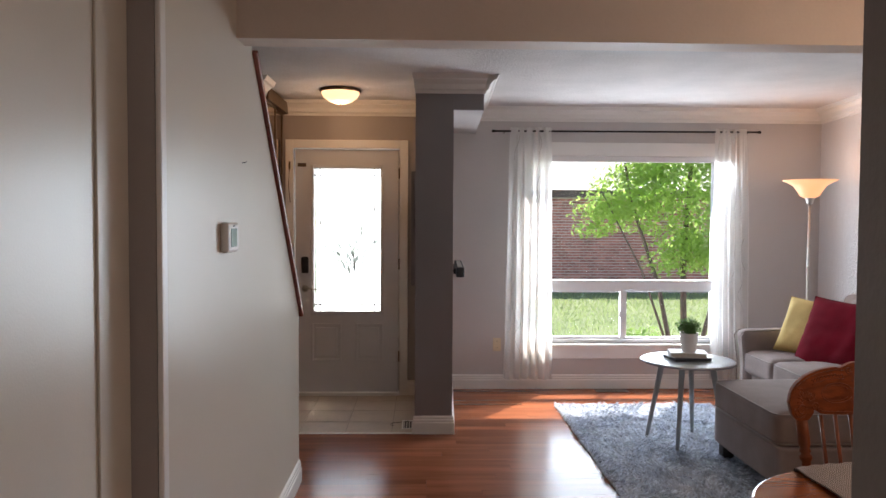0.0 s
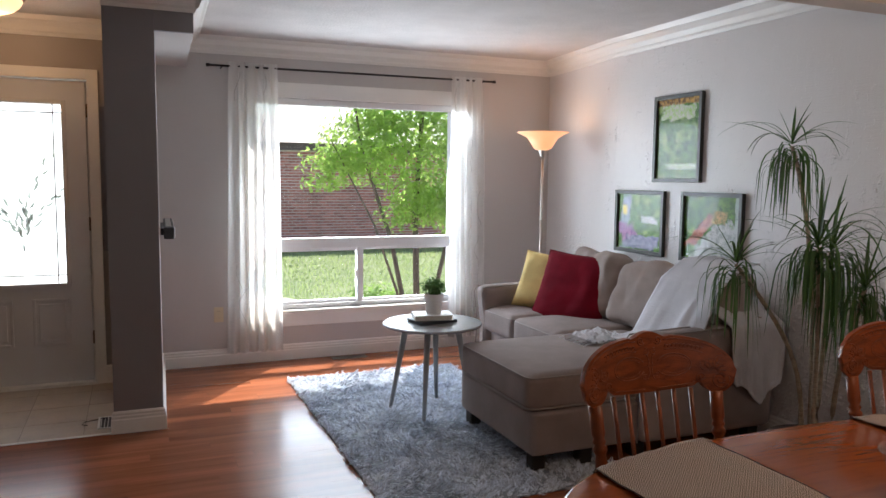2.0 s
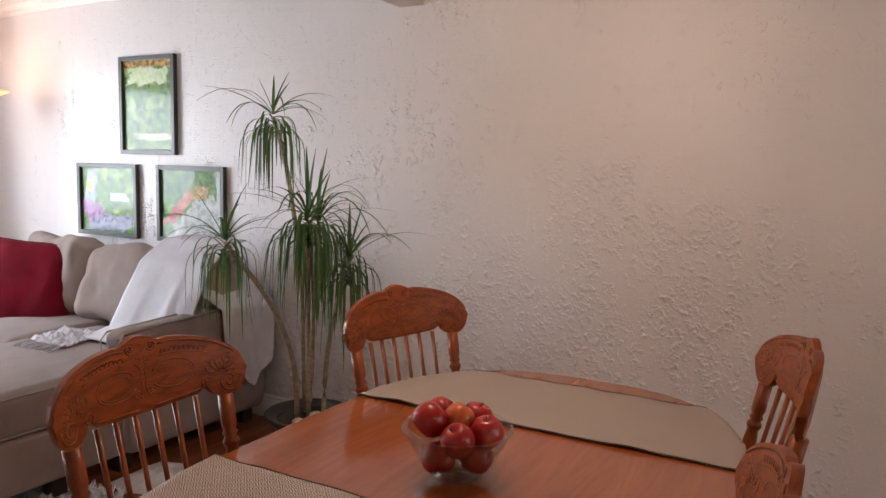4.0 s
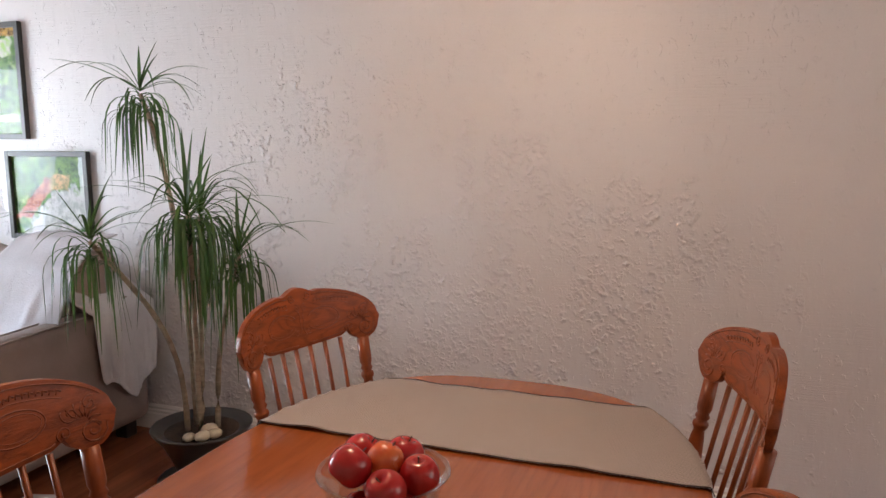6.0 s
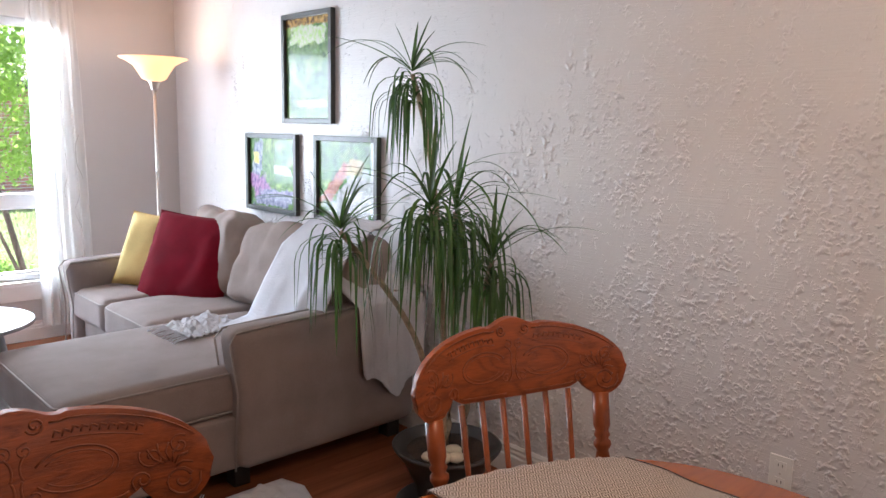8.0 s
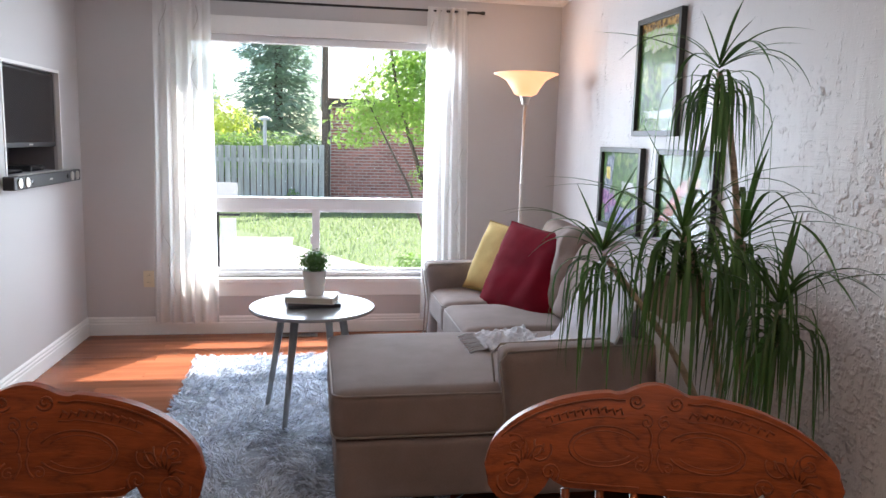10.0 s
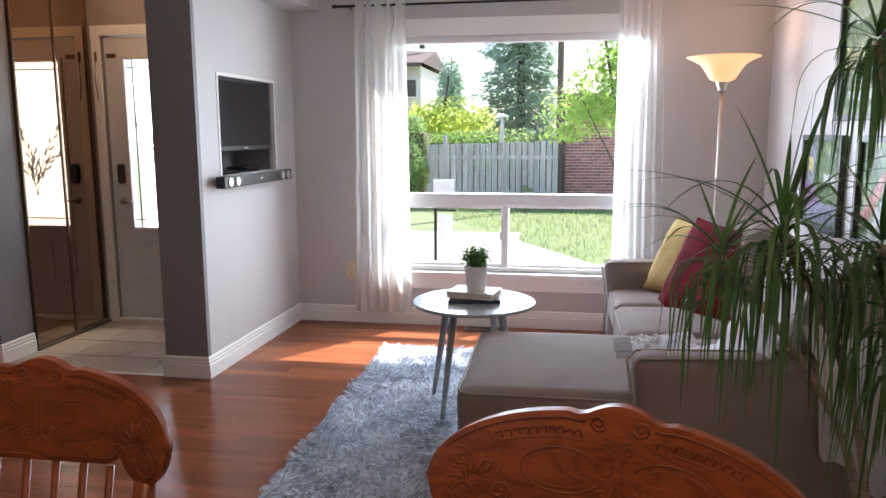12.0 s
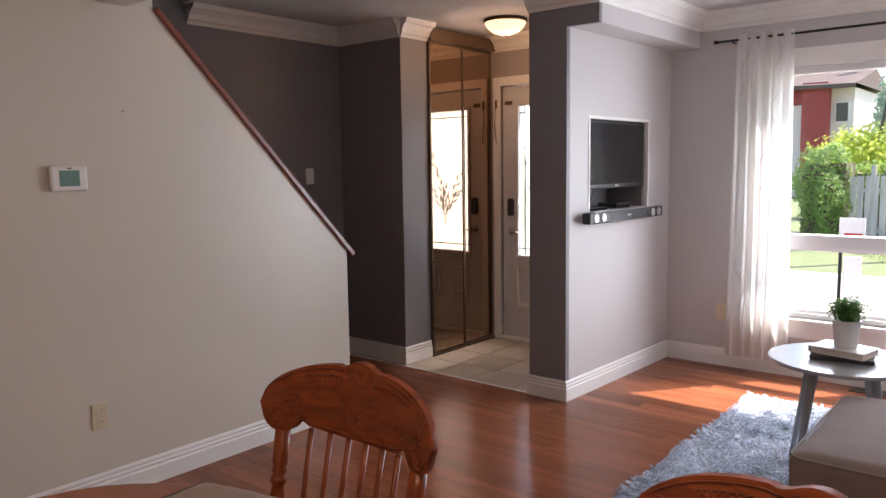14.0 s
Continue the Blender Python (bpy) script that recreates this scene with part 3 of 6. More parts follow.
wall("shaft_ceiling", "x", STAIR_X - 0.1, L, -0.75, 4.1, 4.2, 4.3, M["ceiling"])
wall("wall_kitchen_end", "x", 0.061, 0.75, 0.42, 0.54, 0, CEIL, M["wall_dark"])
wall("wall_back", "x", STAIR_X, R + 0.2, -3.2, -3.0, 0, CEIL, M["wall"])
wall("ceiling_living", "x", L, RN, BEAM_Y + 0.13, W, CEIL, CEIL + 0.12, M["ceiling"])
wall("ceiling_stair", "x", STAIR_X, L, 4.0, 6.56, CEIL, CEIL + 0.12, M["ceiling"])
wall("ceiling_dining", "x", L - 0.12, R, -3.0, BEAM_Y, CEIL, CEIL + 0.12, M["ceiling"])
wall("ceiling_beam", "x", L, R, BEAM_Y, BEAM_Y + 0.13, BEAM_Z, CEIL + 0.12, M["beam"])
floor = wall("floor", "x", STAIR_X, RN, -3.0, W, -0.12, -0.007, M["subfloor"])
foyer_floor = wall("floor_foyer", "x", STAIR_X, COL_X0, 5.24, DY, -0.007, -0.003, M["grout"])
wall("foyer_threshold_strip", "x", STAIR_X, COL_X0, 5.222, 5.24, -0.007, 0.004, M["trim"])

BASE = [(0, 0), (0.016, 0), (0.016, 0.075), (0.011, 0.082), (0.013, 0.094), (0.008, 0.102), (0.010, 0.112), (0.004, 0.122), (0, 0.124)]
CROWN = [(0, 0), (0, -0.118), (0.010, -0.118), (0.016, -0.100), (0.030, -0.090), (0.040, -0.060), (0.066, -0.034), (0.082, -0.030), (0.090, -0.012), (0.098, 0)]


def baseboard(a, b, out, m0=0.0, m1=0.0):
    part("baseboard", sweep(BASE, (*a, 0), (*b, 0), (*out, 0), None, m0, m1), M["trim"], kind="structure")


def crown(a, b, out, m0=0.0, m1=0.0, z=CEIL):
    part("crown_moulding", sweep(CROWN, (*a, z), (*b, z), (*out, 0), None, m0, m1), M["trim"], kind="structure")


baseboard((TV_X1, W), (RN, W), (0, -1), 1, 1)
baseboard((R, -3.0), (R, 5.45), (-1, 0), 0, 0)
baseboard((R, 5.45), (RN, W), (-1, 0), 0, 1)
baseboard((COL_X1, COL_Y), (TV_X1, W), (1, 0), -1, 1)
baseboard((COL_X0, COL_Y), (COL_X1, COL_Y), (0, -1), -1, -1)
baseboard((L, 2.12), (L, KNEE_END), (1, 0), 0, 0)
baseboard((STAIR_X, 5.28), (CLOSET_X - 0.01, 5.28), (0, -1), 1, -1)
baseboard((CLOSET_X - 0.01, 5.28), (CLOSET_X - 0.01, 5.56), (1, 0), -1, 0)
baseboard((-0.285, DY), (COL_X0, DY), (0, -1))
baseboard((0.061, 0.54), (0.75, 0.54), (0, 1), 0, 0)
crown((0.288, W), (RN, W), (0, -1), 1, 1)
crown((R, BEAM_Y + 0.13), (R, 5.45), (-1, 0), 0, 0)
crown((R, 5.45), (RN, W), (-1, 0), 0, 1)
crown((0.245, COL_Y), (0.288, W), (1, 0), -1, 1)
crown((COL_X0, COL_Y), (0.245, COL_Y), (0, -1), -0.25, -0.25)
crown((CLOSET_X, DY), (COL_X0, DY), (0, -1), 0, 0)
crown((STAIR_X, 5.28), (CLOSET_X - 0.01, 5.28), (0, -1), 1, -0.3)
crown((CLOSET_X - 0.01, 5.28), (CLOSET_X - 0.01, 5.56), (1, 0), -0.3, 0)
crown((STAIR_X, 4.02), (STAIR_X, 5.28), (1, 0), 0, 1)
crown((L, -3.0), (L, BEAM_Y), (1, 0), 0, 0)


# sloping cap on the stair wall
def cap_slope():
    d = Vector((0, RAIL_TOP[0] - KNEE_END, RAIL_TOP[1] - KNEE_Z)).normalized()
    up = Vector((0, -d.z, d.y)) * -1
    if up.z < 0:
        up = -up
    s, e = Vector((0, KNEE_END, KNEE_Z)) - d * 0.045, Vector((0, *RAIL_TOP)) - d * 0.0
    for name, x0, x1, h0, h1, material in (("stair_cap", L - 0.145, L + 0.020, 0.0, 0.026, M["rail_wood"]),):
        bm = bmesh.new()
        v = [bm.verts.new(Vector((x, 0, 0)) + p + up * h) for p in (s, e) for x in (x0, x1) for h in (h0, h1)]
        for f in ((0, 1, 3, 2), (4, 6, 7, 5), (0, 4, 5, 1), (2, 3, 7, 6), (0, 2, 6, 4), (1, 5, 7, 3)):
            bm.faces.new([v[k] for k in f])
        bmesh.ops.recalc_face_normals(bm, faces=bm.faces)
        part(name, bm, material, kind="structure", bevel=0.004)


cap_slope()


slab("wall_east", [(R, -3.2), (R, 5.45), (RN, W + 0.001), (RN + 0.1, W + 0.12), (RN + 0.25, W + 0.12), (RN + 0.25, -3.2)], "z", -0.1, 2.6, M["plaster"])


# ---- front window ----
win = tagged(new("window_1"), kind="structure", label="white vinyl picture window with two sliding panes below")
GX0, GX1, GZ0, GZ1, BZ0, BZ1, MX0, MX1 = 0.74, 2.415, 0.39, 2.02, 0.864, 0.945, 1.571, 1.623
for name, x0, x1, z0, z1, y0, y1 in (
        ("head_trim", GX0 - 0.1, GX1 + 0.1, GZ1, 2.135, W - 0.018, W), ("apron_trim", GX0 - 0.1, GX1 + 0.1, 0.265, 0.36, W - 0.018, W), ("window_sill", GX0 - 0.12, GX1 + 0.12, 0.36, GZ0, W - 0.035, W + 0.03),
        ("side_trim", GX0 - 0.1, GX0, GZ0, GZ1, W - 0.018, W), ("side_trim", GX1, GX1 + 0.1, GZ0, GZ1, W - 0.018, W)):
    part(name, box(x0, x1, y0, y1, z0, z1), M["trim"], win, bevel=0.003)
for name, x0, x1, z0, z1, y0, y1 in (
        ("frame_head", GX0, GX1, 1.975, GZ1, W + 0.02, W + 0.10), ("frame_sill", GX0, GX1, GZ0, 0.425, W + 0.032, W + 0.11),
        ("frame_jamb", GX0, GX0 + 0.04, 0.425, 1.975, W + 0.02, W + 0.10), ("frame_jamb", GX1 - 0.04, GX1, 0.425, 1.975, W + 0.02, W + 0.10),
        ("transom_bar", GX0 + 0.04, GX1 - 0.04, BZ0, BZ1, W + 0.02, W + 0.10), ("mullion", MX0, MX1, 0.425, BZ0, W + 0.03, W + 0.09),
        ("sash_rail", GX0 + 0.04, MX0, 0.425, 0.45, W + 0.05, W + 0.085), ("sash_rail", GX0 + 0.04, MX0, BZ0 - 0.025, BZ0, W + 0.05, W + 0.085),
        ("sash_rail", MX1, GX1 - 0.04, 0.425, 0.445, W + 0.05, W + 0.085), ("sash_rail", MX1, GX1 - 0.04, BZ0 - 0.02, BZ0, W + 0.05, W + 0.085)):
    part(name, box(x0, x1, y0, y1, z0, z1), M["vinyl"], win, bevel=0.003)
for x0, x1, z0, z1 in ((GX0 + 0.04, GX1 - 0.04, BZ1, 1.975), (GX0 + 0.04, MX0, 0.45, BZ0 - 0.025), (MX1, GX1 - 0.04, 0.445, BZ0 - 0.02)):
    pane = part("pane", box(x0, x1, W + 0.066, W + 0.070, z0, z1), M["clear_glass"], win)
    pane.visible_shadow = False
part("sash_latch", box(MX0 - 0.012, MX0, W + 0.035, W + 0.05, 0.62, 0.68), M["vinyl"], win)

# ---- front door ----
door = tagged(new("door_1"), kind="structure", label="closed grey-white steel entry door with a leaf-etched glass light")
DX0, DX1 = -1.225, -0.352
for name, x0, x1, z0, z1 in (("casing", -1.29, -1.225, 0.0, 2.115), ("casing", -0.352, -0.285, 0.0, 2.115), ("casing", -1.225, -0.352, 2.045, 2.115)):
    part(name, box(x0, x1, DY - 0.02, DY, z0, z1), M["trim"], door, bevel=0.003)
part("threshold", box(DX0, DX1, DY - 0.03, DY + 0.15, 0.0, 0.022), M["trim"], door)
for x0, x1, z0, z1 in ((DX0 + 0.001, DX0 + 0.035, 0.023, 2.044), (DX1 - 0.035, DX1 - 0.001, 0.023, 2.044), (DX0 + 0.035, DX1 - 0.035, 2.015, 2.044)):
    part("door_stop", box(x0, x1, DY + 0.061, DY + 0.118, z0, z1), M["trim"], door)
bm = bmesh.new()
GL = (-1.062, -0.512, 0.70, 1.882)
for x0, x1, z0, z1 in ((DX0 + 0.012, GL[0], 0.026, 2.035), (GL[1], DX1 - 0.012, 0.026, 2.035), (GL[0], GL[1], 0.026, GL[2]), (GL[0], GL[1], GL[3], 2.035)):
    box(x0, x1, DY + 0.015, DY + 0.06, z0, z1, bm)
part("slab", bm, M["steel_door"], door)
for x0, x1 in ((-1.085, -0.835), (-0.72, -0.49)):
    bm = bmesh.new()
    for x, X, z, Z in ((x0, x0 + 0.018, 0.285, 0.60), (x1 - 0.018, x1, 0.285, 0.60), (x0 + 0.018, x1 - 0.018, 0.285, 0.303), (x0 + 0.018, x1 - 0.018, 0.582, 0.60)):
        box(x, X, DY + 0.007, DY + 0.0148, z, Z, bm)
    part("panel_moulding", bm, M["steel_door"], door, bevel=0.003)
    part("raised_panel", box(x0 + 0.035, x1 - 0.035, DY + 0.006, DY + 0.0148, 0.32, 0.565), M["steel_door"], door, bevel=0.006)
bm = bmesh.new()
g = 0.028
for x0, x1, z0, z1 in ((GL[0] - g, GL[0], GL[2] - g, GL[3] + g), (GL[1], GL[1] + g, GL[2] - g, GL[3] + g), (GL[0], GL[1], GL[2] - g, GL[2]), (GL[0], GL[1], GL[3], GL[3] + g)):
    box(x0, x1, DY + 0.003, DY + 0.0148, z0, z1, bm)
part("glass_frame", bm, M["steel_door"], door, bevel=0.004)

M["door_glass"] = surface("frosted_glass", (0.90, 0.92, 0.90), 0.4, 0.03, 8, 60, 0.1)
frost = M["door_glass"].node_tree.nodes["Principled BSDF"]
frost.inputs["Transmission Weight"].default_value, frost.inputs["IOR"].default_value = 0.92, 1.15
part("pane", box(GL[0], GL[1], DY + 0.03, DY + 0.036, GL[2], GL[3]), M["door_glass"], door)
for name, a in (("came", (GL[0] + 0.045, GL[0] + 0.054, GL[2], GL[3])), ("came", (GL[1] - 0.054, GL[1] - 0.045, GL[2], GL[3])), ("came", (GL[0], GL[1], GL[3] - 0.059, GL[3] - 0.050)), ("came", (GL[0], GL[1], GL[2] + 0.05, GL[2] + 0.059))):
    part(name, box(a[0], a[1], DY + 0.026, DY + 0.030 + (0.0 if a[3] - a[2] > 1 else -0.001), a[2], a[3]), M["lead"], door)
rng = random.Random(5)
M["etched"] = surface("etched_leaf_glass", (0.30, 0.36, 0.32), 0.5, 0.2, 20, 60, 0.05)
etch = M["etched"].node_tree.nodes["Principled BSDF"]
etch.inputs["Transmission Weight"].default_value, etch.inputs["IOR"].default_value = 0.25, 1.1
gcx, gcz = (GL[0] + GL[1]) / 2, 1.25


def flat_leaf(bm, x, z, angle, length, width, y, bend=0.0):
    pts = []
    for side in (1, -1):
        for k in (range(7) if side > 0 else range(6, -1, -1)):
            t = k / 6
            a = angle + bend * t
            w = width * math.sin(math.pi * min(0.98, max(0.02, t))) * side
            pts.append((x + length * t * math.cos(a) - w * math.sin(a), y, z + length * t * math.sin(a) + w * math.cos(a)))
    f = bm.faces.new([bm.verts.new(p) for p in pts])
    return f


bm = bmesh.new()
for k, (lean, top, sway) in enumerate(((-0.10, 0.62, 0.5), (0.02, 0.70, -0.4), (0.10, 0.50, -0.7), (-0.04, 0.42, 0.9), (0.13, 0.34, 0.3))):
    x, z, a = gcx + 0.03, gcz - 0.34, math.pi / 2 - lean * 1.4
    for i in range(12):
        q = i / 11
        flat_leaf(bm, x, z, a, top / 11, 0.0028, DY + 0.0284 - 0.0001 * k)
        if i > 2:
            side = 1 if (i + k) % 2 else -1
            flat_leaf(bm, x, z, a + side * rng.uniform(0.5, 1.0), rng.uniform(0.06, 0.11) * (1.15 - 0.5 * q), 0.0085, DY + 0.0288 - 0.0001 * k, -side * 0.5)
        x, z, a = x + top / 12 * math.cos(a), z + top / 12 * math.sin(a), a + sway * 0.11
part("etched_sprig", bm, M["etched"], door)
part("maker_plate", box(-1.195, -1.125, DY + 0.010, DY + 0.0148, 1.895, 1.925), M["bronze"], door)
lock = part("deadbolt", box(-1.165, -1.105, DY - 0.01, DY + 0.0148, 1.015, 1.155), M["black"], door, "black keypad deadbolt", bevel=0.015)
bm = lathe([(0.0, 0.0), (0.026, 0.0), (0.028, 0.006), (0.012, 0.012), (0.011, 0.04), (0.0, 0.045)], None, 20, pose(-1.135, DY + 0.0145, 0.89, 90))
tube([(-1.135, DY - 0.025, 0.89), (-1.11, DY - 0.035, 0.893), (-1.07, DY - 0.035, 0.888), (-1.03, DY - 0.032, 0.884)], [0.009, 0.009, 0.007, 0.006], bm)
part("door_handle", bm, M["chrome"], door, "satin nickel lever handle", smooth=True)
for z in (0.28, 1.05, 1.80):
    part("hinge", tube([(DX1 - 0.006, DY - 0.002, z), (DX1 - 0.006, DY - 0.002, z + 0.09)], 0.006), M["bronze"], door)
part("chain_plate", box(-1.262, -1.248, DY - 0.03, DY - 0.0205, 1.87, 1.935), M["bronze"], door)
part("chain", tube([(-1.255, DY - 0.031, 1.88), (-1.262, DY - 0.035, 1.74), (-1.248, DY - 0.033, 1.60)], 0.0035), M["bronze"], door)

# kitchen-side door in the west wall
wd = tagged(new("door_2"), kind="structure", label="closed plain painted door set deep in the beige wall")
part("slab", box(L - 0.11, L - 0.075, 1.315, 2.085, 0.01, 2.03), M["wall_west"], wd)
part("stile", box(L - 0.0745, L - 0.068, 1.90, 2.083, 0.01, 2.03), M["wall_west"], wd, bevel=0.002)
part("jamb", box(L - 0.12, L - 0.001, 2.0855, 2.0995, 0, 2.045), M["wall_foyer"], wd, "dark grey-brown jamb")
part("jamb", box(L - 0.12, L - 0.001, 1.302, 2.085, 2.032, 2.048), M["wall_foyer"], wd)
part("casing", box(L - 0.0, L + 0.014, 2.085, 2.13, 0, 2.09), M["trim"], wd, bevel=0.004)
part("casing", box(L - 0.0, L + 0.014, 1.24, 1.30, 0, 2.09), M["trim"], wd, bevel=0.004)
part("casing", box(L - 0.0, L + 0.014, 1.30, 2.06, 2.03, 2.09), M["trim"], wd, bevel=0.004)

# mirrored closet
closet = thing("mirrored_closet", "bronze tinted sliding mirror closet doors beside the entry door", "closet", CLOSET_X, 5.56, 0)
part("header", box(-0.02, 0.035, 0.0, 0.79, 2.32, 2.41), M["bronze"], closet, bevel=0.004)
part("bottom_track", box(-0.03, 0.02, 0.0, 0.79, 0.0, 0.015), M["bronze"], closet)
for k, (y0, y1, x) in enumerate(((0.004, 0.40, 0.0), (0.385, 0.785, -0.022))):
    leaf = part("door", box(x - 0.012, x + 0.004, y0 + 0.012, y1 - 0.012, 0.03, 2.305), M["bronze_mirror"], closet, "bronze tinted mirror")
    for a, b, c, d in ((y0, y0 + 0.014, 0.016, 2.319), (y1 - 0.014, y1, 0.016, 2.319), (y0 + 0.014, y1 - 0.014, 0.016, 0.032), (y0 + 0.014, y1 - 0.014, 2.303, 2.319)):
        part("stile", box(x - 0.014, x + 0.010, a, b, c, d), M["bronze"], leaf)


def mesh_part(name, verts, faces, material, parent=None, label="", smooth=False, kind=""):
    me = bpy.data.meshes.new(name)
    me.from_pydata([tuple(v) for v in verts], [], faces)
    me.update()
    if smooth:
        me.shade_smooth()
    me.materials.append(material)
    ob = new(name, me)
    if parent is not None:
        ob.parent = parent
    return tagged(ob, label=label, kind=kind)


def soft_box(name, sx, sy, sz, r, material, parent, at=(0, 0, 0), turn=(0, 0, 0), puff=0.0, wrinkle=0.0, seed=0, n=14, label=""):
    """An upholstered block: rounded edges, swollen faces, shallow wrinkles. at is the middle of its bottom."""
    bm = bmesh.new()
    bmesh.ops.create_cube(bm, size=2.0)
    bmesh.ops.subdivide_edges(bm, edges=bm.edges, cuts=n, use_grid_fill=True)
    half = Vector((sx / 2, sy / 2, sz / 2))
    for v in bm.verts:
        u = v.co.copy()
        u = Vector([math.copysign(abs(c) ** 0.8, c) for c in u])
        p = Vector((u.x * half.x, u.y * half.y, u.z * half.z))
        q = Vector([max(-h + r, min(h - r, c)) for c, h in zip(p, half)])
        d = p - q
        if d.length > 1e-6:
            p = q + d.normalized() * r
        f = (1 - u.x ** 4) * (1 - u.y ** 4)
        if abs(v.co.z) > 0.98:
            p.z += math.copysign(puff * (1 - u.x ** 2) ** 0.5 * (1 - u.y ** 2) ** 0.5 if abs(u.x) < 1 and abs(u.y) < 1 else 0, u.z)
        if wrinkle:
            w = noise.noise(Vector((p.x * 5 + seed, p.y * 9, p.z * 6))) + 0.5 * noise.noise(Vector((p.x * 14, p.y * 18 + seed, p.z * 14)))
            p += p.normalized() * w * wrinkle
        v.co = p + Vector((0, 0, sz / 2))
    m = pose(*at, *turn)
    for v in bm.verts:
        v.co = m @ v.co
    return part(name, bm, material, parent, label, smooth=True)


def throw_pillow(bm, size, thick, seed=0, n=22, corner=0.9):
    """A square stuffed pillow standing in its own x-z plane, middle at the origin."""
    grid = {}
    for side in (1, -1):
        for i in range(n + 1):
            for j in range(n + 1):
                u, v = 2 * i / n - 1, 2 * j / n - 1
                edge = i in (0, n) or j in (0, n)
                if edge and side < 0:
                    grid[side, i, j] = grid[1, i, j]
                    continue
                pinch = 1 - 0.06 * (1 - abs(u) ** 2) * abs(v) ** 3 - 0.0
                pinch2 = 1 - 0.06 * (1 - abs(v) ** 2) * abs(u) ** 3
                t = thick / 2 * ((1 - u ** 4) * (1 - v ** 4)) ** 0.55
                w = 0.010 * noise.noise(Vector((u * 3 + seed, v * 3, side * 2))) + 0.004 * noise.noise(Vector((u * 9 + seed, v * 9, side * 2)))
                grid[side, i, j] = bm.verts.new((u * size / 2 * pinch2, side * (t + (0 if edge else w)), v * size / 2 * pinch))
    for side in (1, -1):
        for i in range(n):
            for j in range(n):
                f = [grid[side, i, j], grid[side, i + 1, j], grid[side, i + 1, j + 1], grid[side, i, j + 1]]
                bm.faces.new(f if side < 0 else f[::-1])
    bmesh.ops.recalc_face_normals(bm, faces=bm.faces)
    return bm


# ---- sofa with chaise ----
SX0, SX1, SY0, SY1 = 2.265, 3.15, 3.83, 5.80
sofa = thing("sofa", "greige microfibre chaise sofa with dark block feet on the rug", "sofa", SX0, SY0, 0)
soft_box("base", 0.80, SY1 - SY0 - 0.26, 0.25, 0.015, M["sofa"], sofa, (0.44, 0.985, 0.09))
soft_box("chaise_base", 0.64, 0.86, 0.215, 0.015, M["sofa"], sofa, (-0.285, 0.475, 0.09))
soft_box("chaise_cushion", 1.16, 0.82, 0.175, 0.035, M["sofa"], sofa, (-0.04, 0.475, 0.306), puff=0.02, wrinkle=0.004, seed=3, n=20)
soft_box("seat_cushion", 0.66, 0.56, 0.165, 0.04, M["sofa"], sofa, (0.335, 1.16, 0.32), puff=0.02, wrinkle=0.004, seed=8)
soft_box("seat_cushion", 0.66, 0.50, 0.165, 0.04, M["sofa"], sofa, (0.335, 1.70, 0.32), puff=0.02, wrinkle=0.004, seed=12)
soft_box("backrest", 0.16, SY1 - SY0 - 0.02, 0.62, 0.05, M["sofa"], sofa, (0.80, 0.985, 0.09))
for y in (0.07, SY1 - SY0 - 0.06):
    arm = soft_box("arm", 0.88, 0.13, 0.56, 0.045, M["sofa"], sofa, (0.44, y, 0.085), wrinkle=0.002, seed=y, n=16)
    for v in arm.data.vertices:          # the arm sweeps down a little and flares to its front
        k = max(0, min(1, 1 - v.co.x / 0.88))
        v.co.x -= 0.03 * k * max(0, v.co.z - 0.4) / 0.25
        v.co.z += 0.02 * (1 - k) * (v.co.z > 0.5)
for y, w, lean in ((0.30, 0.46, 14), (0.82, 0.60, 26), (1.40, 0.58, 14)):
    c = soft_box("back_cushion", 0.24, w, 0.47, 0.09, M["sofa_pillow"], sofa, (0.605, y, 0.465), (0, lean, {0.30: 0, 0.82: 9, 1.40: -3}[y]), wrinkle=0.032, seed=y * 7, n=20)
for x, y in ((-0.55, 0.11), (-0.55, 0.84), (0.04, 0.11), (0.80, 0.10), (0.80, 2.0), (0.06, 2.0), (-0.28, 0.11)):
    part("foot", box(x - 0.035, x + 0.035, y - 0.035, y + 0.035, 0.0, 0.095), M["dark_foot"], sofa, "dark wooden block foot", bevel=0.006)
# piping along the cushion and arm seams


def piping(points, r=0.0045):
    return part("piping", tube(points, r, None, 6), M["piping"], sofa, "thin pale piping", smooth=True)


def rounded_loop(x0, x1, y0, y1, z, r=0.05):
    pts = []
    for cx, cy, a0 in ((x1 - r, y1 - r, 0), (x0 + r, y1 - r, 90), (x0 + r, y0 + r, 180), (x1 - r, y0 + r, 270)):
        for k in range(5):
            a = radians(a0 + 22.5 * k)
            pts.append((cx + r * math.cos(a), cy + r * math.sin(a), z))
    return pts + [pts[0]]


piping(rounded_loop(-0.618, 0.538, 0.068, 0.882, 0.470))
piping(rounded_loop(-0.618, 0.538, 0.068, 0.882, 0.318))
for y, h in ((1.16, 0.277), (1.70, 0.247)):
    piping(rounded_loop(0.008, 0.662, y - h, y + h, 0.468))
for y in (0.07, SY1 - SY0 - 0.06):
    for s in (-1, 1):
        piping([(-0.022, y + s * 0.058, 0.10), (-0.008, y + s * 0.062, 0.40), (-0.035, y + s * 0.060, 0.60), (-0.005, y + s * 0.055, 0.636), (0.20, y + s * 0.052, 0.645), (0.80, y + s * 0.052, 0.662)])

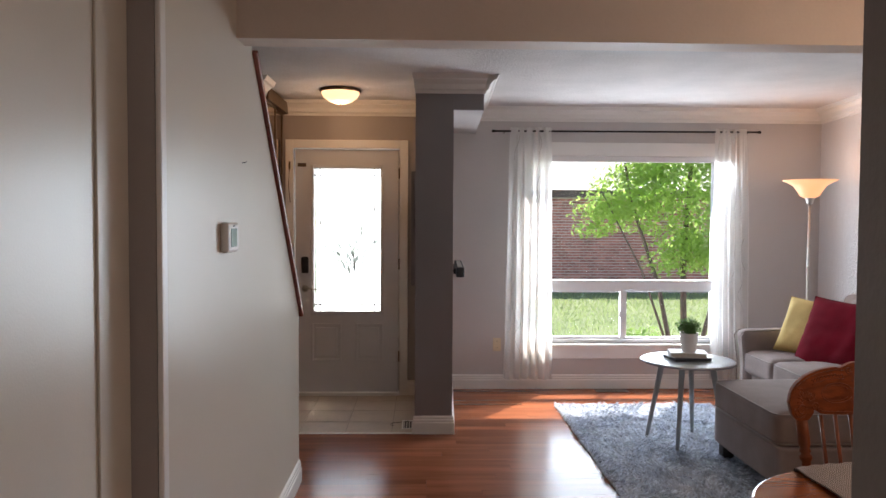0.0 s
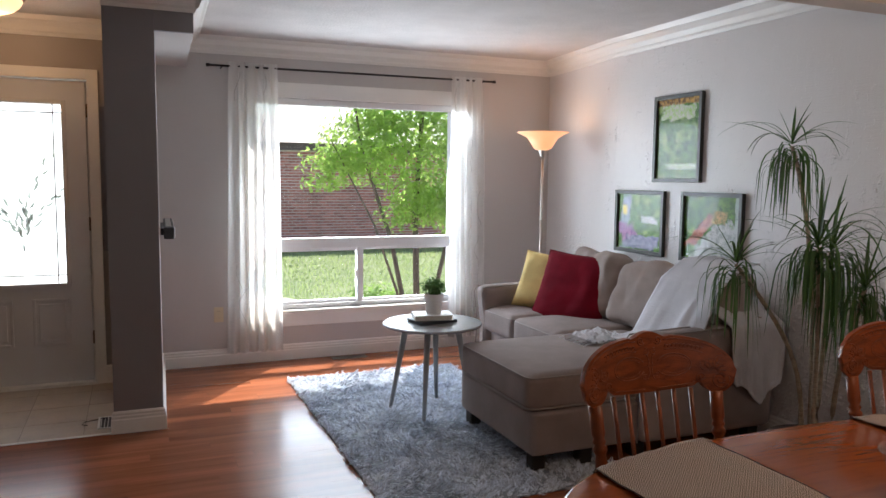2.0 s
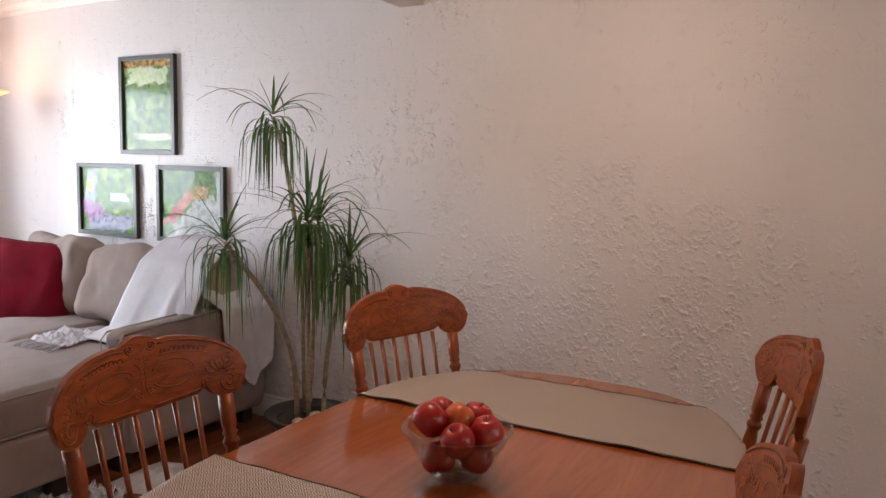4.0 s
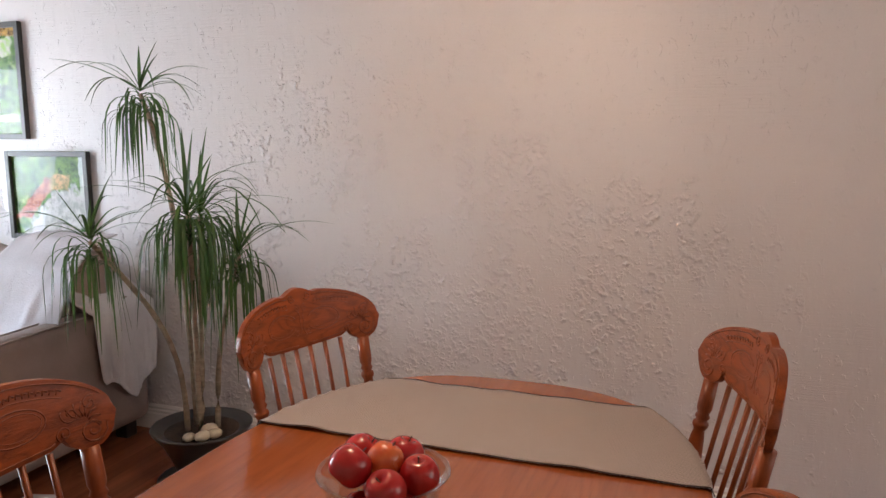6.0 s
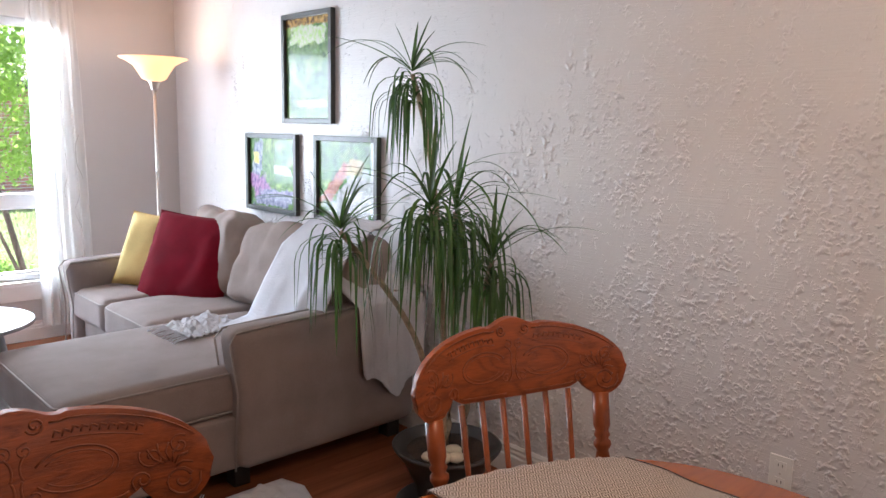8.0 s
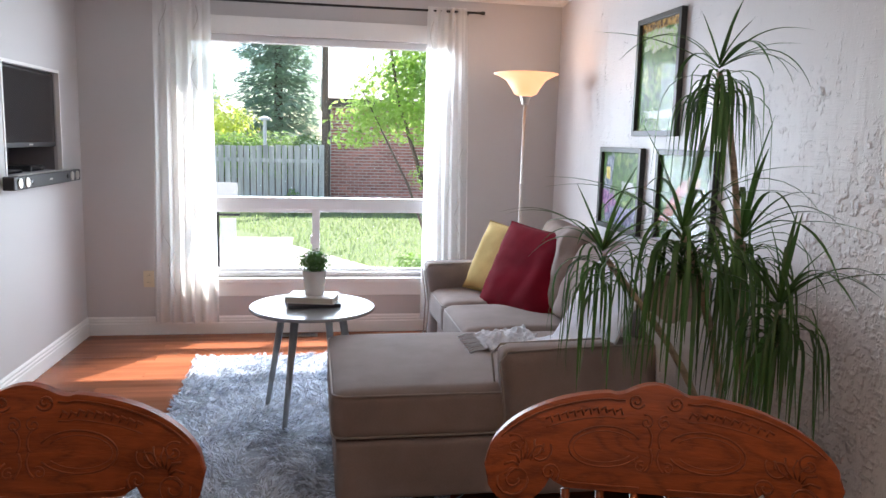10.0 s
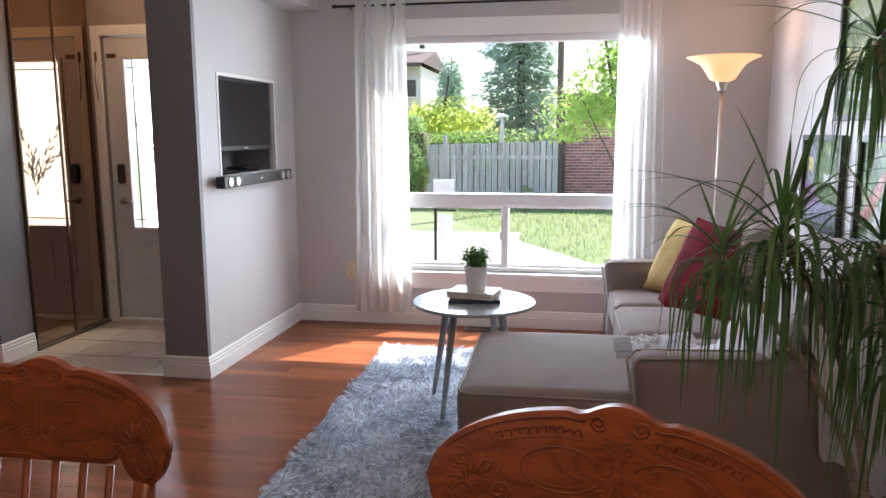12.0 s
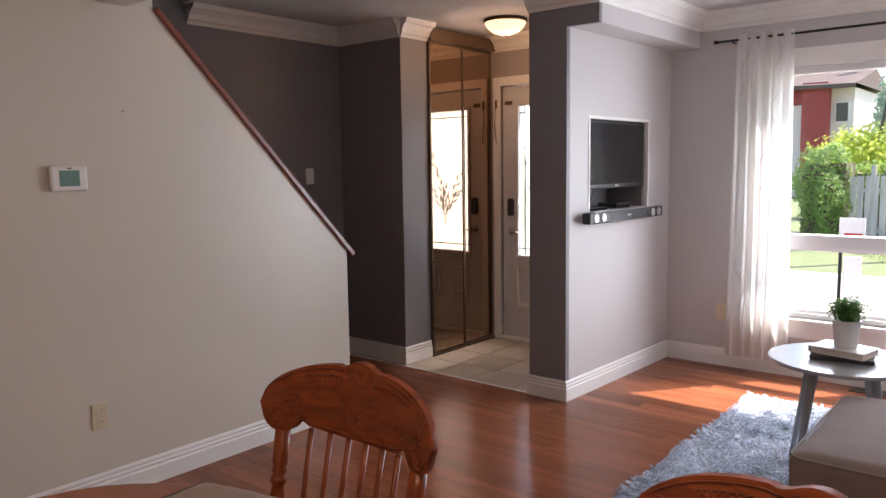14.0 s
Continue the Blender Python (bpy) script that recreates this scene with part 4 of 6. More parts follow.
# pillows on the sofa
for name, label, material, mid, size, rz, lean, roll, sd in (
        ("throw_pillow", "burgundy velvet square throw pillow in front of a mustard one", M["red_cloth"], (2.725, 5.235, 0.655), 0.555, -62, -26, 3, 1),
        ("throw_pillow", "mustard yellow throw pillow half hidden behind a burgundy one", M["yellow_cloth"], (2.67, 5.50, 0.685), 0.43, -52, -26, 6, 5)):
    t = tagged(new(name), label, "pillow")
    t.matrix_world = pose(mid[0], mid[1], mid[2], 0, 0, rz)
    bm = throw_pillow(bmesh.new(), size, 0.15, sd)
    m = pose(0, 0, 0, lean, roll, 0)
    for v in bm.verts:
        v.co = m @ v.co
    part("cover", bm, material, t, smooth=True)
    corners = [m @ Vector((a * size / 2, 0, b * size / 2)) for a, b in ((-1, -1), (1, -1), (1, 1), (-1, 1), (-1, -1))]
    edge = []
    for a, b in zip(corners, corners[1:]):
        for k in range(8):
            q = k / 8
            edge.append(a.lerp(b, q) * (1 - 0.06 * 4 * q * (1 - q)))
    part("seam", tube([*edge, edge[0]], 0.0035, None, 5), material, t, smooth=True)


# knitted throw over the near back cushion and down the outer side
throw = thing("throw_blanket", "pale grey knitted throw draped and rumpled over the sofa", "blanket", SX0, SY0, 0)


def sheet(name, f, nu, nv, material, parent, thick=0.006, label=""):
    """A cloth surface f(u, v) with a little thickness."""
    verts, faces = [], []
    for i in range(nu + 1):
        for j in range(nv + 1):
            verts.append(f(i / nu, j / nv))
    for i in range(nu):
        for j in range(nv):
            a = i * (nv + 1) + j
            faces.append((a, a + nv + 1, a + nv + 2, a + 1))
    ob = mesh_part(name, verts, faces, material, parent, label, smooth=True)
    if thick:
        mod = ob.modifiers.new("thickness", "SOLIDIFY")
        mod.thickness = thick
    return ob


def fold(u, v, s, amp):
    return amp * (noise.noise(Vector((u * 4 + s, v * 1.2, s))) + 0.5 * noise.noise(Vector((u * 9 + s, v * 3, s * 2))))


def drape_front(u, v):
    y = 0.03 + 0.44 * u + 0.12 * v * u
    path = [(0.78, 0.98), (0.66, 0.965), (0.52, 0.86), (0.43, 0.70), (0.36, 0.54), (0.22, 0.505)]
    k = v * (len(path) - 1)
    i = min(int(k), len(path) - 2)
    q = k - i
    x = path[i][0] * (1 - q) + path[i + 1][0] * q
    z = path[i][1] * (1 - q) + path[i + 1][1] * q
    w = fold(u, v, 2.3, 0.022)
    return (x - 0.02 + w, y, z + 0.006 + abs(w) * 0.6)


def drape_side(u, v):
    path = [(0.22, 0.80), (0.07, 0.705), (-0.018, 0.66), (-0.022, 0.50), (-0.026, 0.32), (-0.03, 0.26)]
    k = v * (len(path) - 1)
    i = min(int(k), len(path) - 2)
    q = k - i
    y = path[i][0] * (1 - q) + path[i + 1][0] * q
    z = path[i][1] * (1 - q) + path[i + 1][1] * q
    x = 0.56 + 0.30 * u + 0.10 * (1 - v) * (u - 0.5)
    w = fold(u * 1.6, v, 7.7, 0.034)
    return (x, y - 0.004 - abs(w), z + (v > 0.55) * (v - 0.55) * (0.35 * abs(u - 0.55) + 0.05 * math.sin(u * 9)))


def drape_seat(u, v):
    a = fold(u * 1.8, v * 4, 4.4, 0.04)
    return (0.02 + 0.28 * u, 0.52 + 0.28 * v + 0.1 * (u - 0.5), 0.504 + abs(a) * 0.75 + 0.02 * math.sin(3.14 * u) * math.sin(3.14 * v))


sheet("front_drape", drape_front, 40, 40, M["throw"], throw)
sheet("side_drape", drape_side, 30, 30, M["throw"], throw)
sheet("rumpled_end", drape_seat, 40, 40, M["throw"], throw)
bm = bmesh.new()
for k in range(26):
    y0 = 0.48 + 0.27 * k / 25
    tube([(0.03, y0, 0.515), (-0.02, y0 + rng.uniform(-0.01, 0.01), 0.508), (-0.045, y0 + rng.uniform(-0.02, 0.02), 0.500)], 0.0022, bm, 4)
part("fringe", bm, M["throw"], throw)

# crumpled cloth under the sofa end
crumple = thing("floor_cloth", "small crumpled pale grey cloth on the floor beside the sofa foot", "cloth", 2.31, 3.74, 0.0)
sheet("cloth", lambda u, v: ((u - 0.5) * 0.34 * (1 - 0.4 * abs(v - 0.5)), (v - 0.5) * 0.22, 0.006 + 0.045 * max(0, math.sin(3.14 * u) * math.sin(3.14 * v)) * (0.6 + noise.noise(Vector((u * 6, v * 6, 1.0))))), 24, 20, M["throw"], crumple, 0.004)

# ---- shag rug ----
RX0, RX1, RY0, RY1 = 0.885, 2.10, 3.68, 6.0
rug = thing("shag_rug", "blue-grey deep pile shag rug under the coffee table and chaise", "rug", (RX0 + RX1) / 2, (RY0 + RY1) / 2, 0)
part("backing", box(-(RX1 - RX0) / 2, (RX1 - RX0) / 2, -(RY1 - RY0) / 2, (RY1 - RY0) / 2, 0.0, 0.010), M["rug_base"], rug)
M["pile"] = surface("blue_grey_pile", (0.84, 0.90, 0.98), 0.95, 0.25, 9, 40, 0, color2=(0.50, 0.56, 0.66), per_island=0.35, sheen=0.2)
nr = np.random.default_rng(3)
verts, faces = [], []
step = 0.0215
for i in range(int((RX1 - RX0) / step) + 1):
    for j in range(int((RY1 - RY0) / step) + 1):
        cx = -(RX1 - RX0) / 2 + step * (i + 0.5 * (j % 2)) + float(nr.normal(0, 0.006))
        cy = -(RY1 - RY0) / 2 + step * j + float(nr.normal(0, 0.006))
        a = 5.0 * noise.noise(Vector((cx * 3.0, cy * 3.0, 0.3))) + float(nr.normal(0, 0.9))
        far, high = float(nr.uniform(0.014, 0.046)), float(nr.uniform(0.018, 0.031)) + 0.022 * noise.noise(Vector((cx * 9, cy * 9, 4.0)))
        tx, ty_ = max(-(RX1 - RX0) / 2 - 0.012, cx + far * math.cos(a)), min(cy + far * math.sin(a), (RY1 - RY0) / 2 + 0.012)
        for k in range(9):
            q, rr = float(nr.uniform(0, 6.28)), 0.015 * float(nr.random()) ** 0.5
            x, y = cx + rr * math.cos(q), cy + rr * math.sin(q)
            ex, ey = tx + 0.30 * (x - cx) + float(nr.normal(0, 0.005)), ty_ + 0.30 * (y - cy) + float(nr.normal(0, 0.005))
            mx, my = x * 0.45 + ex * 0.55 + 0.25 * (x - cx), y * 0.45 + ey * 0.55 + 0.25 * (y - cy)
            h, w = max(0.010, high) * float(nr.uniform(0.7, 1.1)), float(nr.uniform(0.0014, 0.0028))
            sx, sy = -math.sin(q) * w, math.cos(q) * w
            b = len(verts)
            verts += [(x - sx, y - sy, 0.008), (x + sx, y + sy, 0.008), (mx + sx, my + sy, h * 0.72), (mx - sx, my - sy, h * 0.72), (ex, ey, h * (1.0 if k % 3 else 0.85))]
            faces += [(b, b + 1, b + 2, b + 3), (b + 3, b + 2, b + 4)]
mesh_part("shag", verts, faces, M["pile"], rug, kind="stuff")

# ---- coffee table and what is on it ----
TC = (1.577, 4.985)
ct = thing("coffee_table", "round grey lacquered coffee table with splayed legs on the rug", "coffee table", TC[0], TC[1], 0)
part("tabletop", lathe([(0.0, 0.535), (0.275, 0.535), (0.298, 0.540), (0.303, 0.547), (0.300, 0.554), (0.296, 0.556), (0.0, 0.556)], None, 64), M["table_grey"], ct, smooth=False)
for x, y in ((1.35, 5.11), (1.449, 4.785), (1.696, 5.205), (1.801, 4.885)):
    dx, dy = x - TC[0], y - TC[1]
    part("leg", tube([(dx * 0.62, dy * 0.62, 0.534), (dx, dy, 0.002)], [0.020, 0.011], None, 14), M["leg_grey"], ct, smooth=True)
b1 = thing("book", "slim black book lying under a white one on the coffee table", "book", TC[0] + 0.0, TC[1] + 0.01, 0.5575, 8)
part("cover", box(-0.125, 0.125, -0.09, 0.09, 0.0, 0.018), M["book_dark"], b1, bevel=0.002)
b2 = thing("book", "thicker white book lying on a black one under the plant pot", "book", TC[0] + 0.005, TC[1] + 0.015, 0.5765, -12)
part("cover", box(-0.115, 0.115, -0.085, 0.085, 0.0, 0.004), M["book"], b2)
part("cover", box(-0.115, 0.115, -0.085, 0.085, 0.026, 0.030), M["book"], b2)
part("spine", box(-0.119, -0.1155, -0.085, 0.085, 0.0, 0.030), M["book"], b2)
part("page_block", box(-0.112, 0.108, -0.080, 0.080, 0.0042, 0.0258), M["pages"], b2, "off-white page edges")
pp = thing("potted_plant", "small bushy green plant in a tapered white pot on the books", "plant", TC[0] + 0.01, TC[1] + 0.01, 0.607)
part("pot", lathe([(0.0, 0.0), (0.042, 0.0), (0.045, 0.004), (0.058, 0.118), (0.060, 0.122), (0.056, 0.122), (0.053, 0.105), (0.0, 0.103)], None, 36), M["white_pot"], pp, "tapered glossy white pot", smooth=False)
part("soil", lathe([(0.0, 0.106), (0.052, 0.1035)], None, 20), M["soil"], pp)


def leafy_ball(name, center, radius, count, size, material, parent, seed, squash=(1, 1, 1), shell=0.35, kind="", elong=1.6, label="", cut=None):
    """Many small bent leaves through an uneven crown."""
    r = random.Random(seed)
    verts, faces = [], []
    made = 0
    while made < count:
        d = Vector((r.gauss(0, 1), r.gauss(0, 1), r.gauss(0, 1))).normalized()
        rad = radius * (shell + (1 - shell) * r.random() ** 0.6)
        lump = 1 + 0.30 * noise.noise(d * 2.1 + Vector((seed, 0, 0)))
        p = Vector((d.x * squash[0], d.y * squash[1], d.z * squash[2])) * rad * lump
        if cut and cut(p):
            made += 0.2
            continue
        made += 1
        p += Vector(center)
        n_ = (d + Vector((r.uniform(-.8, .8), r.uniform(-.8, .8), r.uniform(-.3, 1.0)))).normalized()
        t_ = n_.cross(Vector((r.uniform(-1, 1), r.uniform(-1, 1), r.uniform(-1, 1)))).normalized()
        s_ = n_.cross(t_)
        a = size * r.uniform(0.6, 1.25)
        b = len(verts)
        verts += [p - t_ * a * elong / 2, p + s_ * a * 0.42 + n_ * a * 0.1, p + t_ * a * elong / 2, p - s_ * a * 0.42 + n_ * a * 0.1]
        faces += [(b, b + 1, b + 2), (b, b + 2, b + 3)]
    return mesh_part(name, verts, faces, material, parent, label, kind=kind)


bm = bmesh.new()
for k in range(26):
    a, q = rng.uniform(0, 6.28), rng.uniform(0.2, 1.0)
    tube([(0.02 * math.cos(a), 0.02 * math.sin(a), 0.105), (0.045 * q * math.cos(a), 0.045 * q * math.sin(a), 0.15), (0.068 * q * math.cos(a), 0.068 * q * math.sin(a), 0.15 + 0.06 * (1.2 - q))], [0.0018, 0.0015, 0.001], bm, 4)
part("stems", bm, M["bush_leaf"], pp)
leafy_ball("foliage", (0, 0, 0.165), 0.078, 900, 0.012, M["bush_leaf"], pp, 4, (1, 1, 0.72), 0.25)

# ---- torchiere ----
tor = thing("floor_lamp", "silver torchiere floor lamp with a lit bowl behind the sofa", "floor lamp", 2.878, 6.13 - 0.18, 0)
tor.location = (2.88, 5.97, 0)
part("base", lathe([(0.0, 0.0), (0.14, 0.0), (0.142, 0.012), (0.12, 0.022), (0.03, 0.034), (0.014, 0.05), (0.0, 0.05)], None, 36), M["chrome"], tor, smooth=True)
part("pole", lathe([(0.011, 0.045), (0.011, 0.60), (0.013, 0.602), (0.013, 0.612), (0.011, 0.614), (0.011, 1.10), (0.013, 1.102), (0.013, 1.112), (0.011, 1.114), (0.011, 1.60)], None, 16), M["chrome"], tor, smooth=True)
part("cup", lathe([(0.011, 1.598), (0.022, 1.60), (0.024, 1.62), (0.034, 1.645), (0.036, 1.655), (0.0, 1.655)], None, 24), M["chrome"], tor, smooth=True)
part("shade", lathe([(0.036, 1.650), (0.070, 1.665), (0.090, 1.700), (0.120, 1.745), (0.165, 1.772), (0.198, 1.786), (0.200, 1.790), (0.160, 1.779), (0.115, 1.752), (0.085, 1.708), (0.066, 1.674), (0.034, 1.660)], None, 48), M["shade"], tor, "lit frosted glass bowl", smooth=True)
part("bulb", lathe([(0.0, 1.662), (0.026, 1.67), (0.034, 1.70), (0.028, 1.73), (0.0, 1.745)], None, 16), M["bulb"], tor, "glowing bulb", smooth=True)

# ---- pictures ----
GREENS = ((0.02, 0.07, 0.015), (0.11, 0.26, 0.05), (0.30, 0.44, 0.14))
# first print: gold top band and pale green patches are painted-in glass reflections
arts = (("leafy", (GREENS, ((0, 0.25, 0.6, 0.07, 0.0, (0.10, 0.05, 0.02), (0.60, 0.36, 0.10)), (0.0, 0.17, 0.30, 0.09, 0.3, (0.40, 0.60, 0.22), (0.60, 0.62, 0.55)), (-0.05, -0.18, 0.30, 0.035, -1.2, (0.30, 0.48, 0.20), (0.50, 0.56, 0.46)))), 4.53, 4.99, 1.415, 1.98, 1.3),
        ("flowers", (GREENS, ((0.16, 0.05, 0.10, 0.24, 0.2, (0.10, 0.14, 0.20), (0.42, 0.45, 0.52)), (0.13, -0.08, 0.20, 0.13, -0.6, (0.10, 0.05, 0.18), (0.46, 0.22, 0.42)), (-0.10, 0.02, 0.16, 0.05, 0.0, (0.45, 0.52, 0.45), (0.58, 0.60, 0.58)), (-0.02, -0.14, 0.34, 0.09, 0.5, (0.10, 0.11, 0.20), (0.34, 0.34, 0.48)), (0.17, 0.08, 0.05, 0.06, 0.0, (0.60, 0.45, 0.08), (0.80, 0.70, 0.20)))), 4.86, 5.40, 0.915, 1.355, 5.1),
        ("path", (GREENS, ((-0.08, -0.10, 0.34, 0.28, 0.9, (0.34, 0.37, 0.36), (0.56, 0.58, 0.57)), (0.09, -0.02, 0.10, 0.20, 1.1, (0.22, 0.05, 0.03), (0.55, 0.22, 0.13)), (-0.07, 0.07, 0.12, 0.08, 0.4, (0.20, 0.22, 0.08), (0.62, 0.38, 0.18)), (-0.22, 0.10, 0.05, 0.22, 0.0, (0.45, 0.56, 0.50), (0.55, 0.60, 0.57)))), 4.16, 4.69, 0.915, 1.355, 9.7))
for name, cols, y0, y1, z0, z1, sd in arts:
    lab = {"leafy": "charcoal framed picture with reflections painted into its print, above two others", "flowers": "charcoal framed picture of purple garden flowers above the sofa", "path": "charcoal framed picture of a red-edged garden path above the sofa"}[name]
    f = thing("picture_frame", lab, "picture", R - 0.001, (y0 + y1) / 2, (z0 + z1) / 2)
    hy, hz, b = (y1 - y0) / 2, (z1 - z0) / 2, 0.026
    for a, c, d, e in ((-hy, -hy + b, -hz, hz), (hy - b, hy, -hz, hz), (-hy + b, hy - b, -hz, -hz + b), (-hy + b, hy - b, hz - b, hz)):
        part("frame_side", box(-0.028, 0.0, a, c, d, e), M["frame_black"], f, bevel=0.002)
    part("print", box(-0.010, -0.002, -hy + b, hy - b, -hz + b, hz - b), print_art("print_" + name, *cols, sd), f, "glossy print")
    pane = part("glazing", box(-0.0135, -0.012, -hy + b, hy - b, -hz + b, hz - b), M["glazing"], f, "clear glazing")

# ---- tall house plant ----
PX, PY = 2.80, 3.27
drac = thing("potted_plant", "tall branching strappy-leaved house plant in a dark planter with pebbles", "plant", PX, PY, 0)
part("planter", lathe([(0.0, 0.0), (0.085, 0.0), (0.095, 0.01), (0.120, 0.10), (0.160, 0.185), (0.198, 0.232), (0.205, 0.245), (0.194, 0.247), (0.172, 0.225), (0.0, 0.215)], None, 40), M["pot_black"], drac, "dark glazed planter", smooth=True)
part("saucer", lathe([(0.0, 0.0), (0.17, 0.0), (0.19, 0.018), (0.186, 0.02), (0.0, 0.006)], None, 36), M["pot_black"], drac)
part("soil", lathe([(0.0, 0.230), (0.06, 0.229), (0.12, 0.226), (0.172, 0.222)], None, 30), M["soil"], drac)
for k, (x, y, s) in enumerate(((-0.10, -0.08, 0.030), (-0.055, -0.105, 0.028), (-0.03, -0.06, 0.032), (-0.12, -0.03, 0.024))):
    st = bmesh.new()
    bmesh.ops.create_icosphere(st, subdivisions=2, radius=s)
    for v in st.verts:
        v.co = Vector((v.co.x * 1.25, v.co.y, v.co.z * 0.7)) * (1 + 0.08 * noise.noise(v.co * 30)) + Vector((x, y, 0.227 + s * 0.55))
    part("pebble", st, M["stone"], drac, "smooth cream pebble", smooth=True)
def hanging_leaf(verts, faces, start, az, el, ln, w, t1, low):
    out, pos, steps, b = Vector((math.cos(az), math.sin(az), 0)), start.copy(), 11, len(verts)
    side = Vector((-out.y, out.x, 0))
    for i in range(steps + 1):
        t_ = i / steps
        q = min(1.0, t_ / t1)
        e = el + (low - el) * q * q * (3 - 2 * q)
        ww = w * min(1, 0.55 + 3 * t_) * (1 - t_ ** 3) + 0.0004
        lift = out * (-math.sin(e)) + Vector((0, 0, math.cos(e)))
        verts += [pos - side * ww + lift * ww * 0.35, pos, pos + side * ww + lift * ww * 0.35]
        pos = pos + (out * math.cos(e) + Vector((0, 0, math.sin(e)))) * (ln / steps)
        if pos.x + PX > R - 0.03:
            pos.x = R - 0.03 - PX
    for i in range(steps):
        a = b + i * 3
        faces += [(a, a + 1, a + 4, a + 3), (a + 1, a + 2, a + 5, a + 4)]


heads = (((-0.048, 0.170, 1.59), (0.03, 0.05), 1.0, 48), ((-0.36, -0.28, 1.165), (-0.05, -0.03), 1.10, 56), ((-0.39, 0.13, 1.055), (-0.04, 0.04), 0.95, 42), ((-0.10, -0.29, 0.985), (0.04, -0.05), 1.02, 50), ((-0.12, -0.14, 1.13), (0.0, 0.0), 1.08, 54))
for hd, foot, reach, n_leaf in heads:
    p0, p3 = Vector((*foot, 0.22)), Vector(hd)
    p1 = Vector((foot[0] + rng.uniform(-0.03, 0.03), foot[1] + rng.uniform(-0.03, 0.03), 0.22 + (hd[2] - 0.22) * 0.45))
    p2 = Vector((foot[0] + (hd[0] - foot[0]) * 0.3, foot[1] + (hd[1] - foot[1]) * 0.3, hd[2] - 0.30))
    pts = [p0 * (1 - q) ** 3 + p1 * 3 * q * (1 - q) ** 2 + p2 * 3 * q * q * (1 - q) + p3 * q ** 3 for q in [i / 12 for i in range(13)]]
    part("cane", tube(pts, [0.0115 - 0.003 * i / 12 + 0.0012 * (i % 2) for i in range(13)], None, 9), M["drac_trunk"], drac, "pale ringed cane", smooth=True)
    verts, faces = [], []
    for k in range(n_leaf):
        az = k * 2.39996 + rng.uniform(-0.8, 0.8)
        q = k / n_leaf
        hanging_leaf(verts, faces, p3 + Vector((0, 0, -0.11 * (1 - q))), az, rng.uniform(0.1, 0.85), reach * rng.uniform(0.22, 0.46), rng.uniform(0.0034, 0.0058), rng.uniform(0.20, 0.64), rng.uniform(-1.57, -1.40))
    for k in range(12):
        hanging_leaf(verts, faces, p3 + Vector((0, 0, 0.01)), k * 2.39996 + rng.uniform(-0.4, 0.4), rng.uniform(0.4, 1.0), reach * rng.uniform(0.26, 0.40), rng.uniform(0.0040, 0.0065), 1.0, rng.uniform(-1.3, 0.1))
    for k in range(4):
        el = rng.uniform(1.05, 1.5)
        hanging_leaf(verts, faces, p3 + Vector((0, 0, 0.02)), k * 2.39996 + rng.uniform(-0.4, 0.4), el, reach * rng.uniform(0.16, 0.31), rng.uniform(0.0055, 0.0085), 1.0, el - rng.uniform(0.05, 0.35))
    mesh_part("leaf_crown", verts, faces, M["drac_leaf"], drac, "long drooping dark green leaves", smooth=True)

# ---- dining table ----
TX, TY, TA, TB = 1.495, 1.80, 0.845, 0.525
dt = thing("dining_table", "honey oak oval dining table with turned legs and chairs round", "dining table", TX, TY, 0)


def superellipse(a, b, n_, k=72):
    pts = []
    for i in range(k):
        t_ = 2 * math.pi * i / k
        c, s = math.cos(t_), math.sin(t_)
        pts.append((a * math.copysign(abs(c) ** (2 / n_), c), b * math.copysign(abs(s) ** (2 / n_), s)))
    return pts


top = slab("tabletop", superellipse(TA, TB, 2.8), "z", 0.722, 0.748, M["table_oak"], "", "", dt, bevel=0.008)
slab("apron", superellipse(TA - 0.10, TB - 0.09, 3.2), "z", 0.645, 0.7215, M["table_oak"], "", "", dt)
LEG = [(0.020, 0.0), (0.024, 0.01), (0.022, 0.03), (0.030, 0.10), (0.038, 0.30), (0.030, 0.42), (0.022, 0.44), (0.034, 0.46), (0.022, 0.48), (0.036, 0.50), (0.036, 0.643)]
for sx in (-1, 1):
    for sy in (-1, 1):
        part("leg", lathe(LEG, None, 20, pose(sx * (TA - 0.28), sy * (TB - 0.20), 0)), M["oak_leg"], dt, smooth=True)
for nm, x0, x1 in (("a", 0.90, 1.28), ("b", 1.815, 2.215)):
    cx = (x0 + x1) / 2
    run = thing("table_runner", "brown and cream diamond-weave runner across the table" + (" near the apples" if nm == "b" else ""), "table runner", cx, TY, 0.750)

    def cloth_at(u, v, x0=x0, x1=x1, cx=cx):
        x = x0 + (x1 - x0) * u
        y = -0.525 + 1.05 * v
        edge = TB * (max(0.0, 1 - abs((x - TX) / TA) ** 2.8)) ** (1 / 2.8)
        over = max(0.0, abs(y) - edge + 0.004)
        z = 0.0045 + 0.0055 * noise.noise(Vector((x * 5, y * 4, 2.0))) + 0.0040 * noise.noise(Vector((x * 3 + y * 11, y * 2, 7.0)))
        z = max(z, 0.0012)
        yy = math.copysign(min(abs(y), edge + 0.004), y)
        return (x - cx, yy, z + 0.001 - over)
    sheet("cloth", cloth_at, 30, 70, M["runner"], run, 0.002)
    for u in (0.0, 1.0):
        part("hem", tube([Vector(cloth_at(u, k / 60)) + Vector((0, 0, 0.0005)) for k in range(61)], 0.0013, None, 6), M["runner_hem"], run, "dark stitched edge", smooth=True)
bowl_at = (1.486, 1.829)
